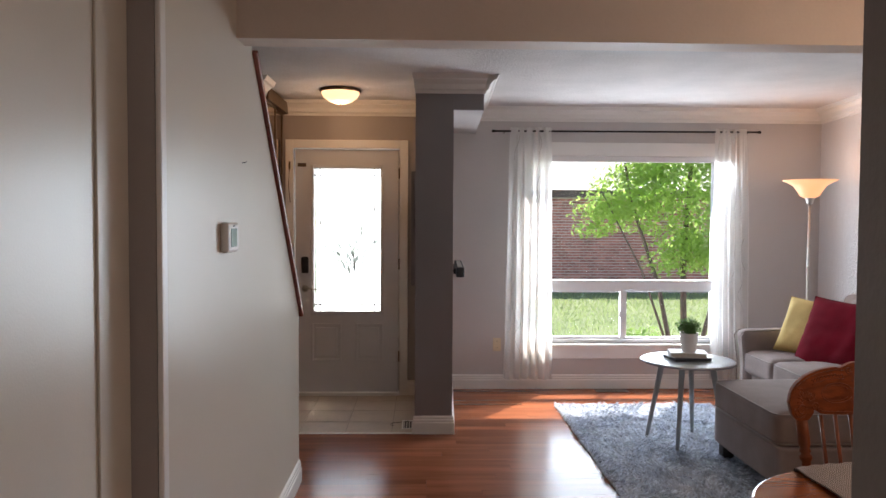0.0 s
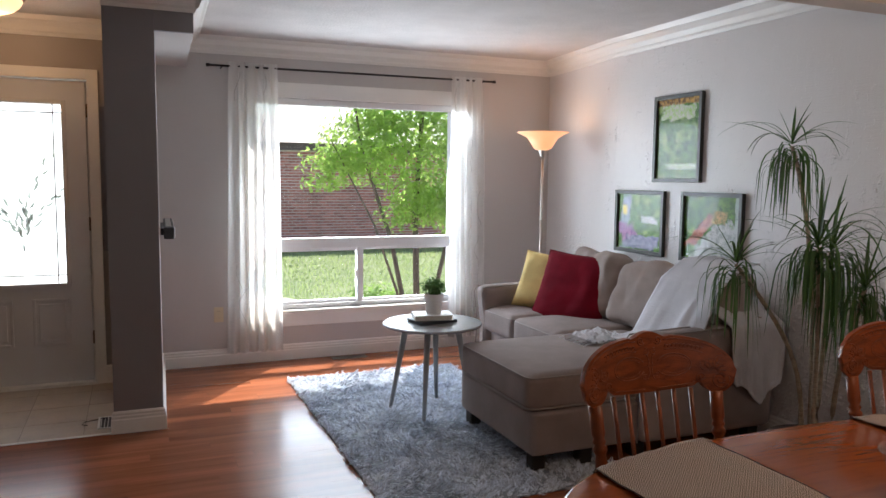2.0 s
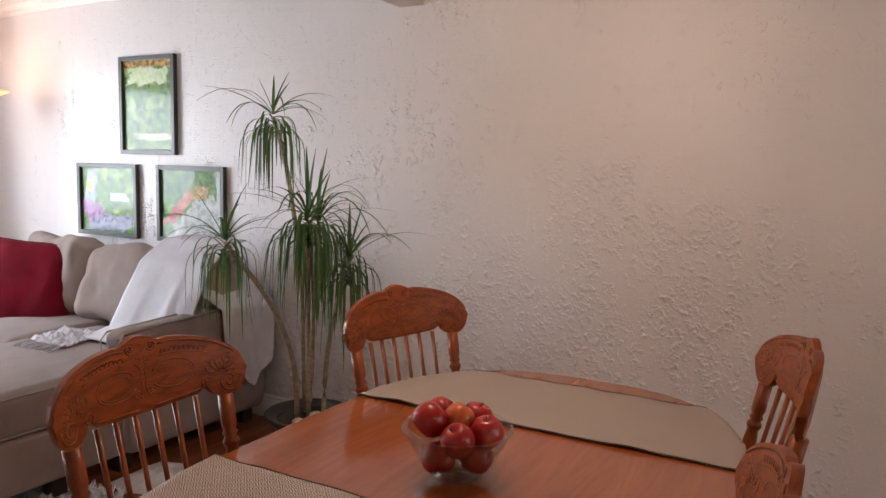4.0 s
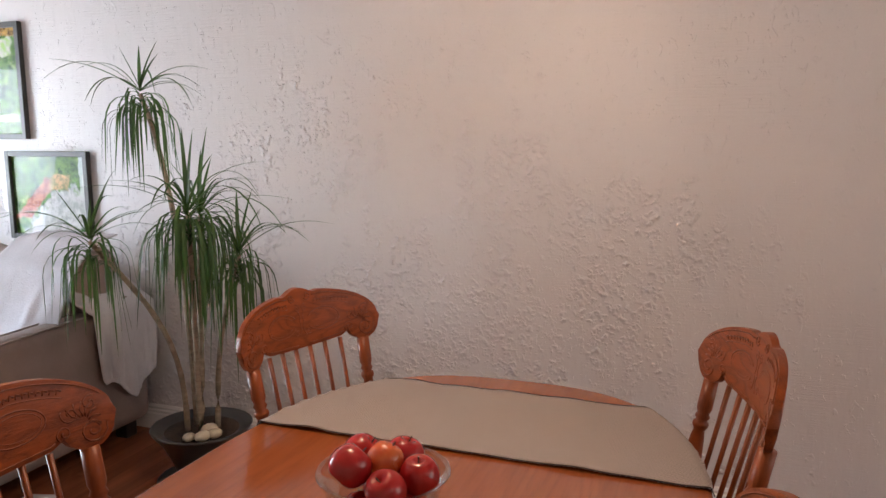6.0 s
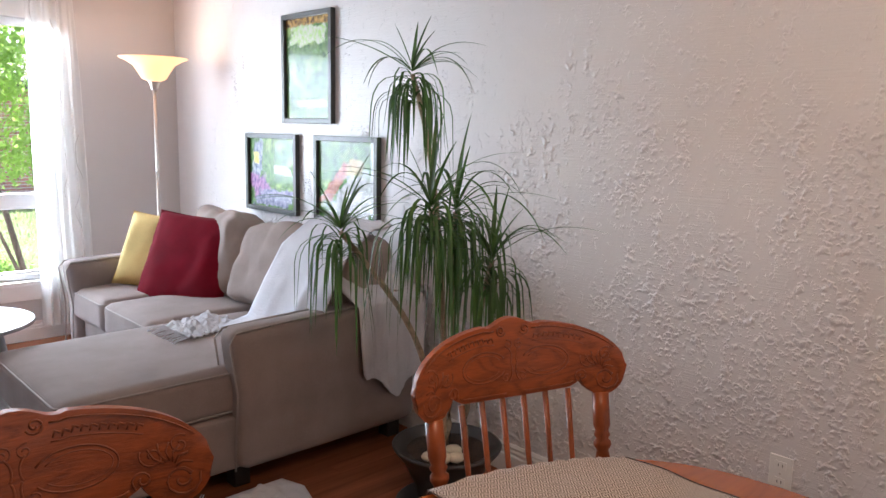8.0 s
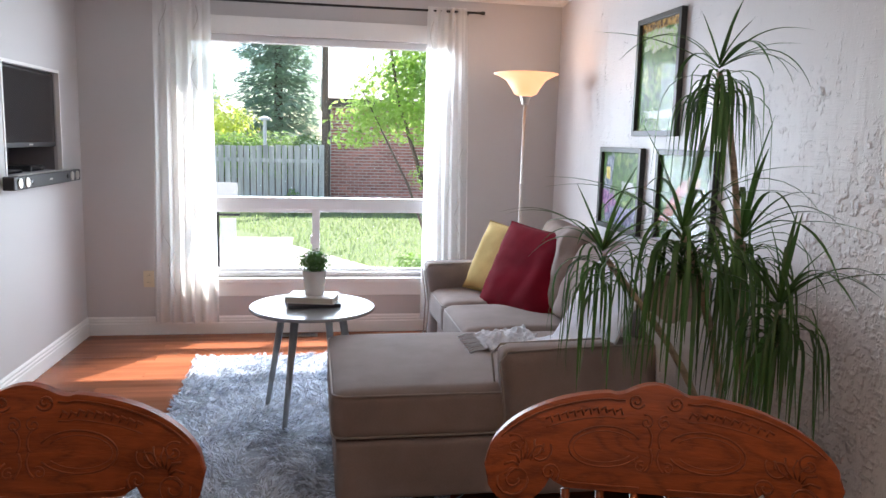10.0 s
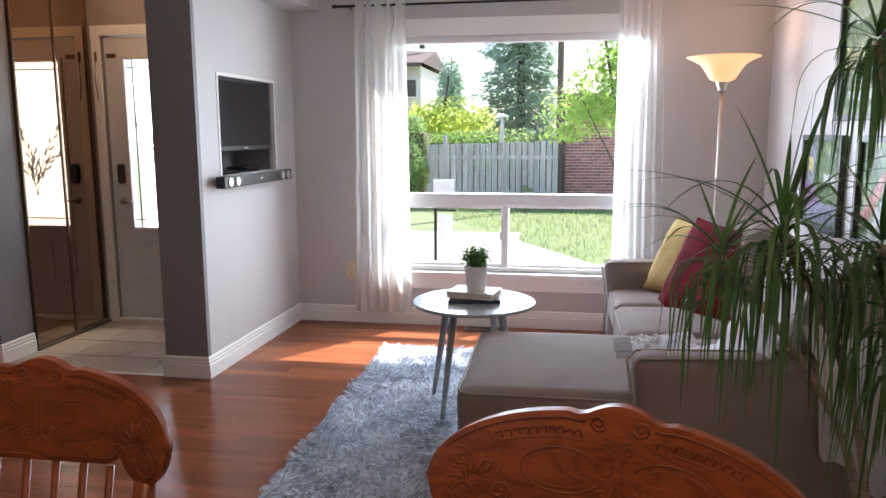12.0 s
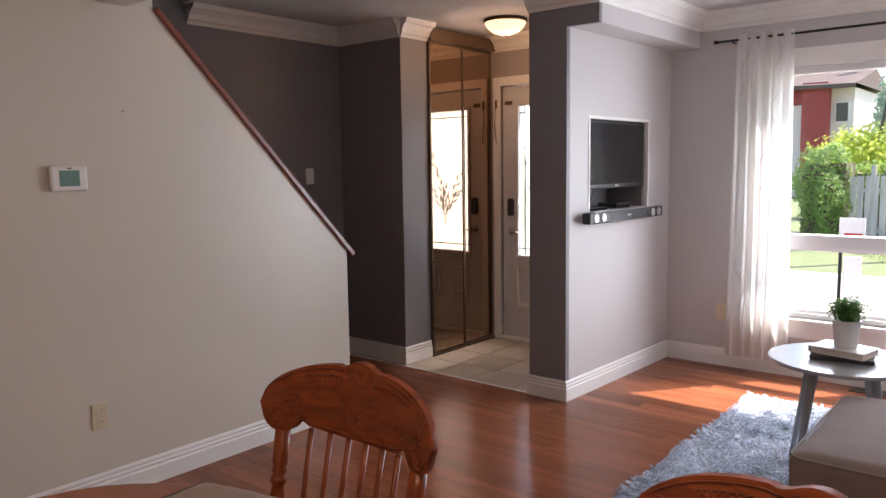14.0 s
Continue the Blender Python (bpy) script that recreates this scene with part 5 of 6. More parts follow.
M["bowl"] = glass("clear_bowl_glass", (0.90, 0.93, 0.92), 0.02, 0.09, 0.9)
bowl = thing("glass_bowl", "clear glass bowl full of apples on the oak dining table", "bowl", *bowl_at, 0.7485)
part("body", lathe([(0.0, 0.003), (0.0494, 0.003), (0.0475, 0.0), (0.0532, 0.0), (0.057, 0.008), (0.0808, 0.035), (0.1026, 0.075), (0.1121, 0.098), (0.1178, 0.102), (0.1159, 0.105), (0.1092, 0.102), (0.0988, 0.076), (0.076, 0.038), (0.0475, 0.01), (0.0, 0.009)], None, 48), M["bowl"], bowl, smooth=True)
for k, (x, y, z, r_, m_) in enumerate(((0.0, -0.045, 0.048, 0.036, 0), (-0.045, 0.02, 0.048, 0.036, 0), (0.042, 0.022, 0.048, 0.036, 0), (-0.058, -0.030, 0.098, 0.036, 0), (0.006, -0.065, 0.103, 0.036, 0), (0.066, -0.012, 0.104, 0.038, 0), (0.005, -0.002, 0.122, 0.033, 1), (-0.045, 0.040, 0.125, 0.038, 0), (0.036, 0.058, 0.112, 0.036, 0))):
    ap = thing("apple", "orange-red apple on top of the pile in the glass bowl" if m_ else "shiny red apple in the glass bowl", "apple", bowl_at[0] + x, bowl_at[1] + y, 0.7485 + z, k * 53, group="apples in the bowl")
    prof = []
    for i in range(15):
        a = math.pi * i / 14
        rr = r_ * math.sin(a) ** 0.85 * (1 + 0.06 * math.cos(a))
        zz = -r_ * 0.94 * math.cos(a) + (0.35 * r_ * max(0, 1 - rr / (r_ * 0.55)) ** 1.5) * (1 if i < 7 else -1)
        prof.append((rr, zz))
    tilt = pose(0, 0, 0, rng.uniform(-35, 35), rng.uniform(-35, 35), 0)
    part("flesh", lathe(prof, None, 22, tilt), M["apple2"] if m_ else M["apple"], ap, smooth=True)
    bm = tube([tilt @ Vector((0, 0, r_ * 0.55)), tilt @ Vector((0.003, 0, r_ * 1.02))], 0.0013, None, 5)
    part("stem", bm, M["dark_foot"], ap)


# ---- chairs ----
def make_chair():
    c = thing("dining_chair", "honey oak press-back chair with turned spindles at the dining table", "chair", group="dining chairs")
    seat = slab("seat", superellipse(0.225, 0.205, 4.5, 40), "z", 0.425, 0.455, M["oak"], "", "", c, bevel=0.010)
    HW = 0.247

    def y_at(x, z):
        bow = 0.055 * (1 - (x / HW) ** 2)
        return 0.165 + (z - 0.455) * 0.15 + bow * min(1, (z - 0.455) / 0.35)

    def top_z(x):
        a = abs(x) / HW
        z = 0.912 + 0.098 * max(0.0, 1 - a ** 2.6) ** 0.5
        if abs(x) < 0.045:
            z += 0.014 * math.cos(abs(x) / 0.045 * math.pi * 0.5) - 0.002
        elif abs(x) < 0.06:
            z -= 0.003
        return z

    def bot_z(x):
        a = abs(x)
        if a < 0.146:
            return 0.862 + 0.009 * (a / 0.146) ** 2 + (0.008 * max(0, (a - 0.128) / 0.018))
        q = (a - 0.1965) / 0.0505
        return 0.912 - 0.062 * max(0.0, 1 - q * q) ** 0.5

    N, K = 64, 5
    verts, faces = [], []
    for face in (0, 1):
        for i in range(N + 1):
            x = -HW + 2 * HW * i / N
            x = HW * math.copysign(abs(x / HW) ** 0.85, x)
            t_, b_ = top_z(x), bot_z(x)
            for k in range(K + 1):
                z = b_ + (t_ - b_) * k / K
                inset = 0.003 if k in (0, K) else 0
                verts.append((x, y_at(x, z) + (-0.011 + inset if face == 0 else 0.011 - inset), z))
    S = (N + 1) * (K + 1)
    for i in range(N):
        for k in range(K):
            a = i * (K + 1) + k
            faces.append((a, a + K + 1, a + K + 2, a + 1))
            faces.append((S + a, S + a + 1, S + a + K + 2, S + a + K + 1))
        for k in (0, K):
            a = i * (K + 1) + k
            f = (a, S + a, S + a + K + 1, a + K + 1)
            faces.append(f if k == 0 else f[::-1])
    for i in (0, N):
        for k in range(K):
            a = i * (K + 1) + k
            f = (a, a + 1, S + a + 1, S + a)
            faces.append(f if i == 0 else f[::-1])
    crest = mesh_part("crest_rail", verts, faces, M["oak"], c, "carved oak crest rail", smooth=True)
    mod = crest.modifiers.new("edge", "EDGE_SPLIT")
    mod.split_angle = radians(50)
    # carving
    bm = bmesh.new()

    def carve(pts, r_=0.0022):
        tube([(x, y_at(x, z) - 0.0102, z) for x, z in pts], r_ * 0.85, bm, 6)

    def arc(cx, cz, rx, rz, a0, a1, k=14):
        return [(cx + rx * math.cos(radians(a0 + (a1 - a0) * i / k)), cz + rz * math.sin(radians(a0 + (a1 - a0) * i / k))) for i in range(k + 1)]

    def spiral(cx, cz, r_, turns, a0, hand=1, k=18):
        return [(cx + r_ * (1 - 0.8 * i / k) * math.cos(a0 + hand * turns * 6.283 * i / k), cz + r_ * (1 - 0.8 * i / k) * math.sin(a0 + hand * turns * 6.283 * i / k)) for i in range(k + 1)]

    for s in (-1, 1):
        carve([(s * x, z) for x, z in arc(0.072, 0.930, 0.054, 0.030, -155, 155, 22)])
        carve([(s * x, z) for x, z in arc(0.074, 0.930, 0.045, 0.023, -150, 150, 22)], 0.0015)
        carve([(s * x, z) for x, z in arc(0.026, 0.917, 0.022, 0.026, 150, 235)], 0.0026)
        carve([(s * x, z) for x, z in arc(0.022, 0.944, 0.017, 0.022, 120, 215)], 0.0024)
        carve([(s * x, z) for x, z in spiral(0.013, 0.968, 0.011, 1.3, 1.2)], 0.0020)
        carve([(s * x, z) for x, z in spiral(0.020, 0.902, 0.009, 1.2, 2.2, -1)], 0.0020)
        carve([(s * x, z) for x, z in spiral(0.203, 0.886, 0.026, 1.6, 0.3, -1)], 0.0026)
        carve([(s * x, z) for x, z in spiral(0.168, 0.925, 0.018, 1.2, 2.6)], 0.0024)
        carve([(s * x, z) for x, z in spiral(0.153, 0.893, 0.015, 1.3, 4.0, -1)], 0.0022)
        carve([(s * x, z) for x, z in spiral(0.205, 0.937, 0.015, 1.2, 1.0)], 0.0022)
        carve([(s * x, z) for x, z in spiral(0.028, 0.998, 0.012, 1.4, 3.5)], 0.0022)
        for k in range(7):
            a = -0.3 + 0.42 * k
            carve([(s * (0.188 + 0.010 * math.cos(a)), 0.905 + 0.010 * math.sin(a)), (s * (0.186 + 0.022 * math.cos(a + 0.2)), 0.905 + 0.024 * math.sin(a + 0.2)), (s * (0.184 + 0.036 * math.cos(a)), 0.905 + 0.038 * math.sin(a))], 0.0024)
        for k in range(10):
            x = 0.048 + 0.0115 * k
            z = top_z(x) - 0.020
            carve([(s * x, z - 0.009), (s * (x + 0.003), z), (s * (x + 0.010), z - 0.004)], 0.0022)
        carve([(s * (0.045 + 0.180 * i / 16), top_z(0.045 + 0.180 * i / 16) - 0.008) for i in range(17)], 0.0016)
        carve([(s * (0.045 + 0.115 * i / 10), top_z(0.045 + 0.115 * i / 10) - 0.034) for i in range(11)], 0.0016)
        carve([(s * (0.02 + 0.115 * i / 10), bot_z(0.02 + 0.115 * i / 10) + 0.009) for i in range(11)], 0.0016)
    part("carving", bm, M["oak_carving"], c, "raised scroll and leaf carving", smooth=True)

    def turned(name, p, q, prof, material, label=""):
        p, q = Vector(p), Vector(q)
        d = q - p
        m = Matrix.Translation(p) @ d.to_track_quat("Z", "Y").to_matrix().to_4x4()
        part(name, lathe([(r_, t_ * d.length) for t_, r_ in prof], None, 14, m), material, c, label, smooth=True)

    POST = [(0, 0.015), (0.04, 0.018), (0.09, 0.015), (0.11, 0.019), (0.13, 0.014), (0.30, 0.020), (0.52, 0.022), (0.66, 0.016), (0.70, 0.013), (0.725, 0.019), (0.745, 0.0185), (0.76, 0.013), (0.78, 0.018), (0.80, 0.014), (0.83, 0.018), (1.0, 0.0175)]
    for s in (-1, 1):
        turned("back_post", (s * 0.182, 0.165, 0.452), (s * 0.198, y_at(0.198, 0.853), 0.853), POST, M["oak_leg"], "turned oak back post")
    SP = [(0, 0.007), (0.05, 0.009), (0.16, 0.0125), (0.24, 0.0085), (0.27, 0.013), (0.30, 0.008), (0.33, 0.011), (0.37, 0.006), (0.6, 0.0055), (1.0, 0.0065)]
    for k in range(6):
        x = -0.1275 + 0.051 * k
        turned("spindle", (x * 0.92, 0.168 + 0.012 * (1 - (x / 0.13) ** 2), 0.452), (x, y_at(x, 0.862), 0.864), SP, M["oak_leg"], "slender turned spindle")
    LG = [(0, 0.011), (0.05, 0.015), (0.10, 0.012), (0.30, 0.019), (0.50, 0.021), (0.62, 0.015), (0.66, 0.020), (0.70, 0.015), (0.78, 0.020), (0.93, 0.019), (1.0, 0.013)]
    for sx in (-1, 1):
        for sy in (-1, 1):
            turned("leg", (sx * 0.215, sy * 0.205 + 0.01, 0.0), (sx * 0.170, sy * 0.150, 0.428), LG, M["oak_leg"])
    for sx in (-1, 1):
        turned("stretcher", (sx * 0.198, -0.185, 0.17), (sx * 0.198, 0.190, 0.17), [(0, 0.007), (0.5, 0.013), (1, 0.007)], M["oak_leg"])
    turned("stretcher", (-0.198, 0.0, 0.17), (0.198, 0.0, 0.17), [(0, 0.007), (0.5, 0.013), (1, 0.007)], M["oak_leg"])
    return c


chair = make_chair()
for x, y, rz in ((2.0, 2.074, -16.6), (1.93, 1.485, 195), (1.145, 1.48, 184)):
    copy_thing(chair, pose(x, y, 0, 0, 0, rz))
chair.matrix_world = pose(1.193, 2.142, 0, 0, 0, 0.6)

# ---- pendant over the table ----
pend = thing("pendant_light", "frosted bowl pendant light on a bronze rod over the table", "light", 1.75, 2.015, 0)
pend_shade = part("shade", lathe([(0.0, 1.825), (0.06, 1.829), (0.12, 1.845), (0.165, 1.880), (0.192, 1.928), (0.200, 1.955), (0.194, 1.957), (0.160, 1.888), (0.115, 1.853), (0.0, 1.833)], None, 44), M["shade"], pend, "lit frosted glass bowl", smooth=True)
pend_shade.visible_shadow = False
part("rod", tube([(0, 0, 1.834), (0, 0, 2.40)], 0.008, None, 12), M["bronze"], pend)
part("canopy", lathe([(0.0, 2.395), (0.03, 2.395), (0.06, 2.415), (0.065, CEIL), (0.0, CEIL)], None, 28), M["bronze"], pend)
for k in range(3):
    a = k * 2.094
    part("arm", tube([(0.006 * math.cos(a), 0.006 * math.sin(a), 2.12), (0.10 * math.cos(a), 0.10 * math.sin(a), 2.05), (0.192 * math.cos(a), 0.192 * math.sin(a), 1.955)], 0.004, None, 8), M["bronze"], pend)

# ---- foyer ceiling light ----
fl = thing("ceiling_light", "round flush ceiling light with a lit frosted dome, bronze rim", "ceiling light", -0.78, 5.79, CEIL)
part("pan", lathe([(0.0, -0.001), (0.150, -0.001), (0.155, -0.012), (0.150, -0.022), (0.0, -0.022)], None, 40), M["bronze"], fl, smooth=True)
part("dome", lathe([(0.140, -0.020), (0.142, -0.030), (0.125, -0.060), (0.09, -0.088), (0.045, -0.103), (0.0, -0.107)], None, 40), M["dome"], fl, "lit frosted dome", smooth=True)
part("finial", lathe([(0.0, -0.106), (0.008, -0.107), (0.009, -0.115), (0.0, -0.120)], None, 14), M["bronze"], fl, smooth=True)

# ---- television in its niche, soundbar ----
TVX = 0.066


tv = thing("television", "dark flat television set back in a wall niche above a soundbar", "television", TVX - 0.035, 5.87, 1.266, -1.7)
part("cabinet", box(-0.035, 0.008, -0.376, 0.376, 0.0, 0.425), M["black"], tv, bevel=0.006)
part("screen", box(0.0085, 0.0105, -0.360, 0.360, 0.028, 0.412), M["screen"], tv, "glossy dark screen")
part("badge", box(0.0088, 0.0100, -0.025, 0.025, 0.012, 0.020), M["chrome"], tv)
part("bracket", box(-0.20, -0.0352, -0.10, 0.10, 0.12, 0.30), M["black"], tv)
niche = tagged(new("niche_trim"), kind="structure")
for y0, y1, z0, z1 in ((5.470, 5.487, 1.11, 1.715), (6.253, 6.268, 1.11, 1.715), (5.487, 6.253, 1.698, 1.715)):
    skew(part("trim", box(COL_X1 - 0.02, COL_X1 + 0.004, y0, y1, z0, z1), M["trim"], niche))
for nm, lab, y, w_, h_ in (("media_box", "small black media box with a grey front in the television niche", 6.02, 0.20, 0.035), ("media_box", "thin black receiver lying in the television niche", 5.66, 0.26, 0.022)):
    t_ = thing(nm, lab, "electronics", TVX - 0.12, y, 1.125)
    part("case", box(-0.07, 0.07, -w_ / 2, w_ / 2, 0, h_), M["black"], t_, bevel=0.003)
    part("front", box(0.0702, 0.072, -w_ / 2 + 0.01, w_ / 2 - 0.01, 0.006, h_ - 0.006), M["screen"], t_)
cab = thing("cable", "thin black cable looping below the television", "cable", TVX - 0.10, 5.62, 1.126)
part("cord", tube([(0, -0.08 + 0.01 * i, 0.10 - 0.075 * math.sin(math.pi * i / 16) + 0.04 * (i / 16)) for i in range(17)], 0.0028, None, 6), M["black"], cab, smooth=True)
sb = thing("soundbar", "slim black soundbar with round speaker cones mounted under the wall niche", "soundbar", TVX + 0.002, 5.845, 1.062, -1.7)
part("cabinet", box(0.018, 0.075, -0.485, 0.485, 0.0, 0.068), M["black"], sb, bevel=0.006)
part("bracket", box(0.0, 0.018, -0.30, 0.30, 0.01, 0.05), M["black"], sb)
for y in (-0.42, -0.33, -0.26, 0.26, 0.33, 0.42):
    big = abs(y) > 0.3
    sp = part("speaker_cone", lathe([(0.0, 0.002), (0.010, 0.001), (0.022, 0.006), (0.026, 0.006), (0.027, 0.0)] if big else [(0.0, 0.003), (0.012, 0.001), (0.014, 0.0)], None, 20, pose(0.0755, y, 0.034, 0, 90, 0)), M["chrome"] if big else M["screen"], sb, smooth=True)
part("badge", box(0.0755, 0.0765, -0.02, 0.02, 0.030, 0.038), M["chrome"], sb)
part("strip", box(0.03, 0.06, -0.4, 0.4, 0.0685, 0.071), M["chrome"], sb)


# ---- switches, outlets, thermostat ----
def outlet(x, y, z, rz, material, label):
    t_ = thing("wall_outlet", label, "outlet", x, y, z, rz)
    part("plate", box(-0.035, 0.035, -0.006, 0.0, -0.057, 0.057), material, t_, bevel=0.003)
    for s in (-1, 1):
        f_ = part("socket", box(-0.017, 0.017, -0.008, -0.0062, s * 0.026 - 0.014, s * 0.026 + 0.014), material, t_, bevel=0.003)
        for a in (-0.006, 0.006):
            part("slot", box(a - 0.001, a + 0.001, -0.0086, -0.0081, s * 0.026 - 0.003, s * 0.026 + 0.006), M["black"], f_)
    part("screw", lathe([(0, 0.0), (0.003, 0.0), (0.003, 0.001), (0, 0.001)], None, 8, pose(0, -0.0062, 0, 90)), M["chrome"], t_)


outlet(L, 2.835, 0.375, 90, M["ivory_plastic"], "ivory duplex wall outlet low on the beige wall")
outlet(0.485, W, 0.385, 0, M["ivory_plastic"], "ivory duplex wall outlet beside the sheer curtain")
outlet(R, 2.216, 0.385, -90, M["white_plastic"], "white duplex wall outlet low on the plaster wall")
th = thing("thermostat", "white rectangular thermostat with a green-grey display on the beige wall", "thermostat", L, 2.765, 1.395)
part("body", box(0.0, 0.028, -0.075, 0.075, -0.052, 0.052), M["white_plastic"], th, bevel=0.010)
part("display", box(0.0285, 0.0295, -0.040, 0.040, -0.032, 0.032), M["lcd"], th, "grey-green display")
part("button", box(0.0285, 0.031, -0.008, 0.008, 0.038, 0.043), M["black"], th)
sw = thing("light_switch", "white light switch on the dark grey stair wall", "switch", STAIR_X, 4.96, 1.36)
part("plate", box(0, 0.006, -0.036, 0.036, -0.058, 0.058), M["white_plastic"], sw, bevel=0.003)
part("rocker", box(0.0062, 0.010, -0.016, 0.016, -0.033, 0.033), M["white_plastic"], sw, bevel=0.002)
nl = thing("nail", "small bent steel nail in the beige wall", "nail", L, 3.01, 1.672)
part("shank", tube([(0, 0, 0), (0.012, 0, 0.002), (0.014, 0.010, 0.006)], 0.0016, None, 5), M["black"], nl)


def floor_vent(x, y, w_, d_, material, label, rz=0):
    t_ = thing("floor_vent", label, "vent", x, y, 0.0, rz)
    part("rim", box(-w_ / 2, w_ / 2, -d_ / 2, -d_ / 2 + 0.012, 0, 0.005), material, t_)
    part("rim", box(-w_ / 2, w_ / 2, d_ / 2 - 0.012, d_ / 2, 0, 0.005), material, t_)
    part("rim", box(-w_ / 2, -w_ / 2 + 0.012, -d_ / 2 + 0.012, d_ / 2 - 0.012, 0, 0.005), material, t_)
    part("rim", box(w_ / 2 - 0.012, w_ / 2, -d_ / 2 + 0.012, d_ / 2 - 0.012, 0, 0.005), material, t_)
    part("well", box(-w_ / 2 + 0.012, w_ / 2 - 0.012, -d_ / 2 + 0.012, d_ / 2 - 0.012, 0.0, 0.0015), M["black"], t_)
    n_ = int(w_ / 0.016)
    for k in range(1, n_):
        x_ = -w_ / 2 + w_ * k / n_
        part("slat", box(x_ - 0.002, x_ + 0.002, -d_ / 2 + 0.012, d_ / 2 - 0.012, 0.0015, 0.0045), material, t_)


floor_vent(1.47, 6.50, 0.28, 0.10, M["bronze"], "brown metal floor vent under the window")
floor_vent(-0.262, 5.44, 0.09, 0.22, M["white_plastic"], "pale metal floor vent in the entry tile by the column")
cc = thing("cable", "thin black wire lying on the entry tile beside the vent", "cable", -0.36, 5.42, -0.002)
part("cord", tube([(0, 0, 0.003), (-0.03, 0.02, 0.003), (-0.02, 0.07, 0.003), (0.05, 0.09, 0.004), (0.10, 0.10, 0.008)], 0.0025, None, 6), M["black"], cc)

# ---- curtains ----
rod = thing("curtain_rod", "thin black curtain rod on brackets over the front window", "curtain rod", 1.57, W - 0.09, 2.222)
part("rod", tube([(-1.13, 0, -0.004), (1.13, 0, 0.004)], 0.008, None, 12), M["black_metal"], rod, smooth=True)
for s in (-1, 1):
    part("finial", lathe([(0.0, -0.012), (0.012, -0.010), (0.012, 0.014), (0.0, 0.018)], None, 14, pose(s * 1.14, 0, s * 0.004, 0, 90, 0)), M["black_metal"], rod)
    part("bracket", tube([(s * 1.04, 0, -0.004), (s * 1.04, 0.05, -0.012), (s * 1.04, 0.09, -0.012)], 0.005, None, 8), M["black_metal"], rod)


def curtain(x0, x1, xb0, xb1, seed, label):
    c = thing("sheer_curtain", label, "curtain", (x0 + x1) / 2, W - 0.09, 0.10)
    cx, H = (x0 + x1) / 2, 2.14

    def f(u, v):
        a = x0 + (x1 - x0) * u
        b = xb0 + (xb1 - xb0) * u
        z = H * (1 - v)
        x = a + (b - a) * v ** 0.8 - cx
        deep = (0.012 + 0.026 * min(1, v * 2.5)) * (0.8 + 0.4 * noise.noise(Vector((u * 3, v, seed))))
        wander = 3.2 * noise.noise(Vector((u * 2.5, v * 0.9, seed)))
        y = deep * (0.45 + 1.1 * abs(noise.noise(Vector((u * 4, v * 0.8, seed + 5))))) * math.sin(u * 2 * math.pi * 5.5 + wander + seed) + 0.016 * noise.noise(Vector((u * 7, v * 1.6, seed))) + 0.006 * noise.noise(Vector((u * 16, v * 3, seed)))
        return (x, y - 0.004, z)
    sheet("panel", f, 110, 36, M["sheer"], c, 0.0)
    sheet("heading", lambda u, v: (f(u, 0.0)[0], f(u, v * 0.02)[1] - 0.004, H + 0.004 - v * 0.05 + 0.008 * abs(math.sin(u * 44))), 90, 3, M["sheer"], c, 0.0)
    sheet("hem", lambda u, v: (f(u, 0.84 + v * 0.16)[0], f(u, 0.84 + v * 0.16)[1] + 0.003, f(u, 0.84 + v * 0.16)[2]), 90, 8, M["sheer"], c, 0.0)
    r = random.Random(seed)
    for k in range(9):
        bm = bmesh.new()
        u, v = r.uniform(0.1, 0.9), r.uniform(0.1, 0.95)
        pts = []
        for i in range(12):
            uu, vv = u + 0.06 * math.sin(i * 0.5 + k), v - 0.012 * i
            if 0.02 < vv < 0.98 and 0 < uu < 1:
                p = f(uu, vv)
                pts.append((p[0], p[1] - 0.003, p[2]))
        if len(pts) > 3:
            tube(pts, 0.0022, bm, 4)
            part("embroidered_vine", bm, M["sheer_motif"], c, "grey embroidered vine line")


curtain(0.575, 0.925, 0.535, 0.95, 1.0, "white sheer curtain with faint vine embroidery beside the wall outlet")
curtain(2.33, 2.60, 2.33, 2.66, 2.0, "white sheer curtain with faint vine embroidery behind the sofa")

# ---- foyer tiles, hardwood strips ----
tile_mesh = None
T = 0.318
ty = 5.527 - T
row = 0
while ty < DY:
    tx = COL_X0 - 0.005 - T * 6 + 0.165
    for k in range(7):
        x0, x1 = max(tx + T * (k - 0), CLOSET_X - 0.02), min(tx + T * (k + 1), COL_X0)
        y0, y1 = max(ty, 5.242), min(ty + T, DY)
        if x1 - x0 > 0.03 and y1 - y0 > 0.03:
            part("tile", box(x0 + 0.003, x1 - 0.003, y0 + 0.003, y1 - 0.003, -0.004, 0.001), M["tile"], foyer_floor, bevel=0.0)
    ty += T
PW = 0.083
plank_cache = {}


def plank(x0, x1, y0):
    key = round(x1 - x0, 2)
    if key not in plank_cache:
        h = key / 2
        bm = box(-h + 0.0010, h - 0.0014, -PW / 2 + 0.0018, PW / 2 - 0.0018, -0.0068, -0.0006)
        for v in bm.verts:
            if v.co.z > -0.003:
                v.co.x += math.copysign(-0.0008, v.co.x)
                v.co.y += math.copysign(-0.0016, v.co.y)
        me = bpy.data.meshes.new("plank")
        bm.to_mesh(me)
        bm.free()
        me.materials.append(M["plank"])
        plank_cache[key] = me
    ob = new("plank", plank_cache[key])
    ob.location = ((x0 + x1) / 2, y0 + PW / 2, 0)
    ob.parent = floor


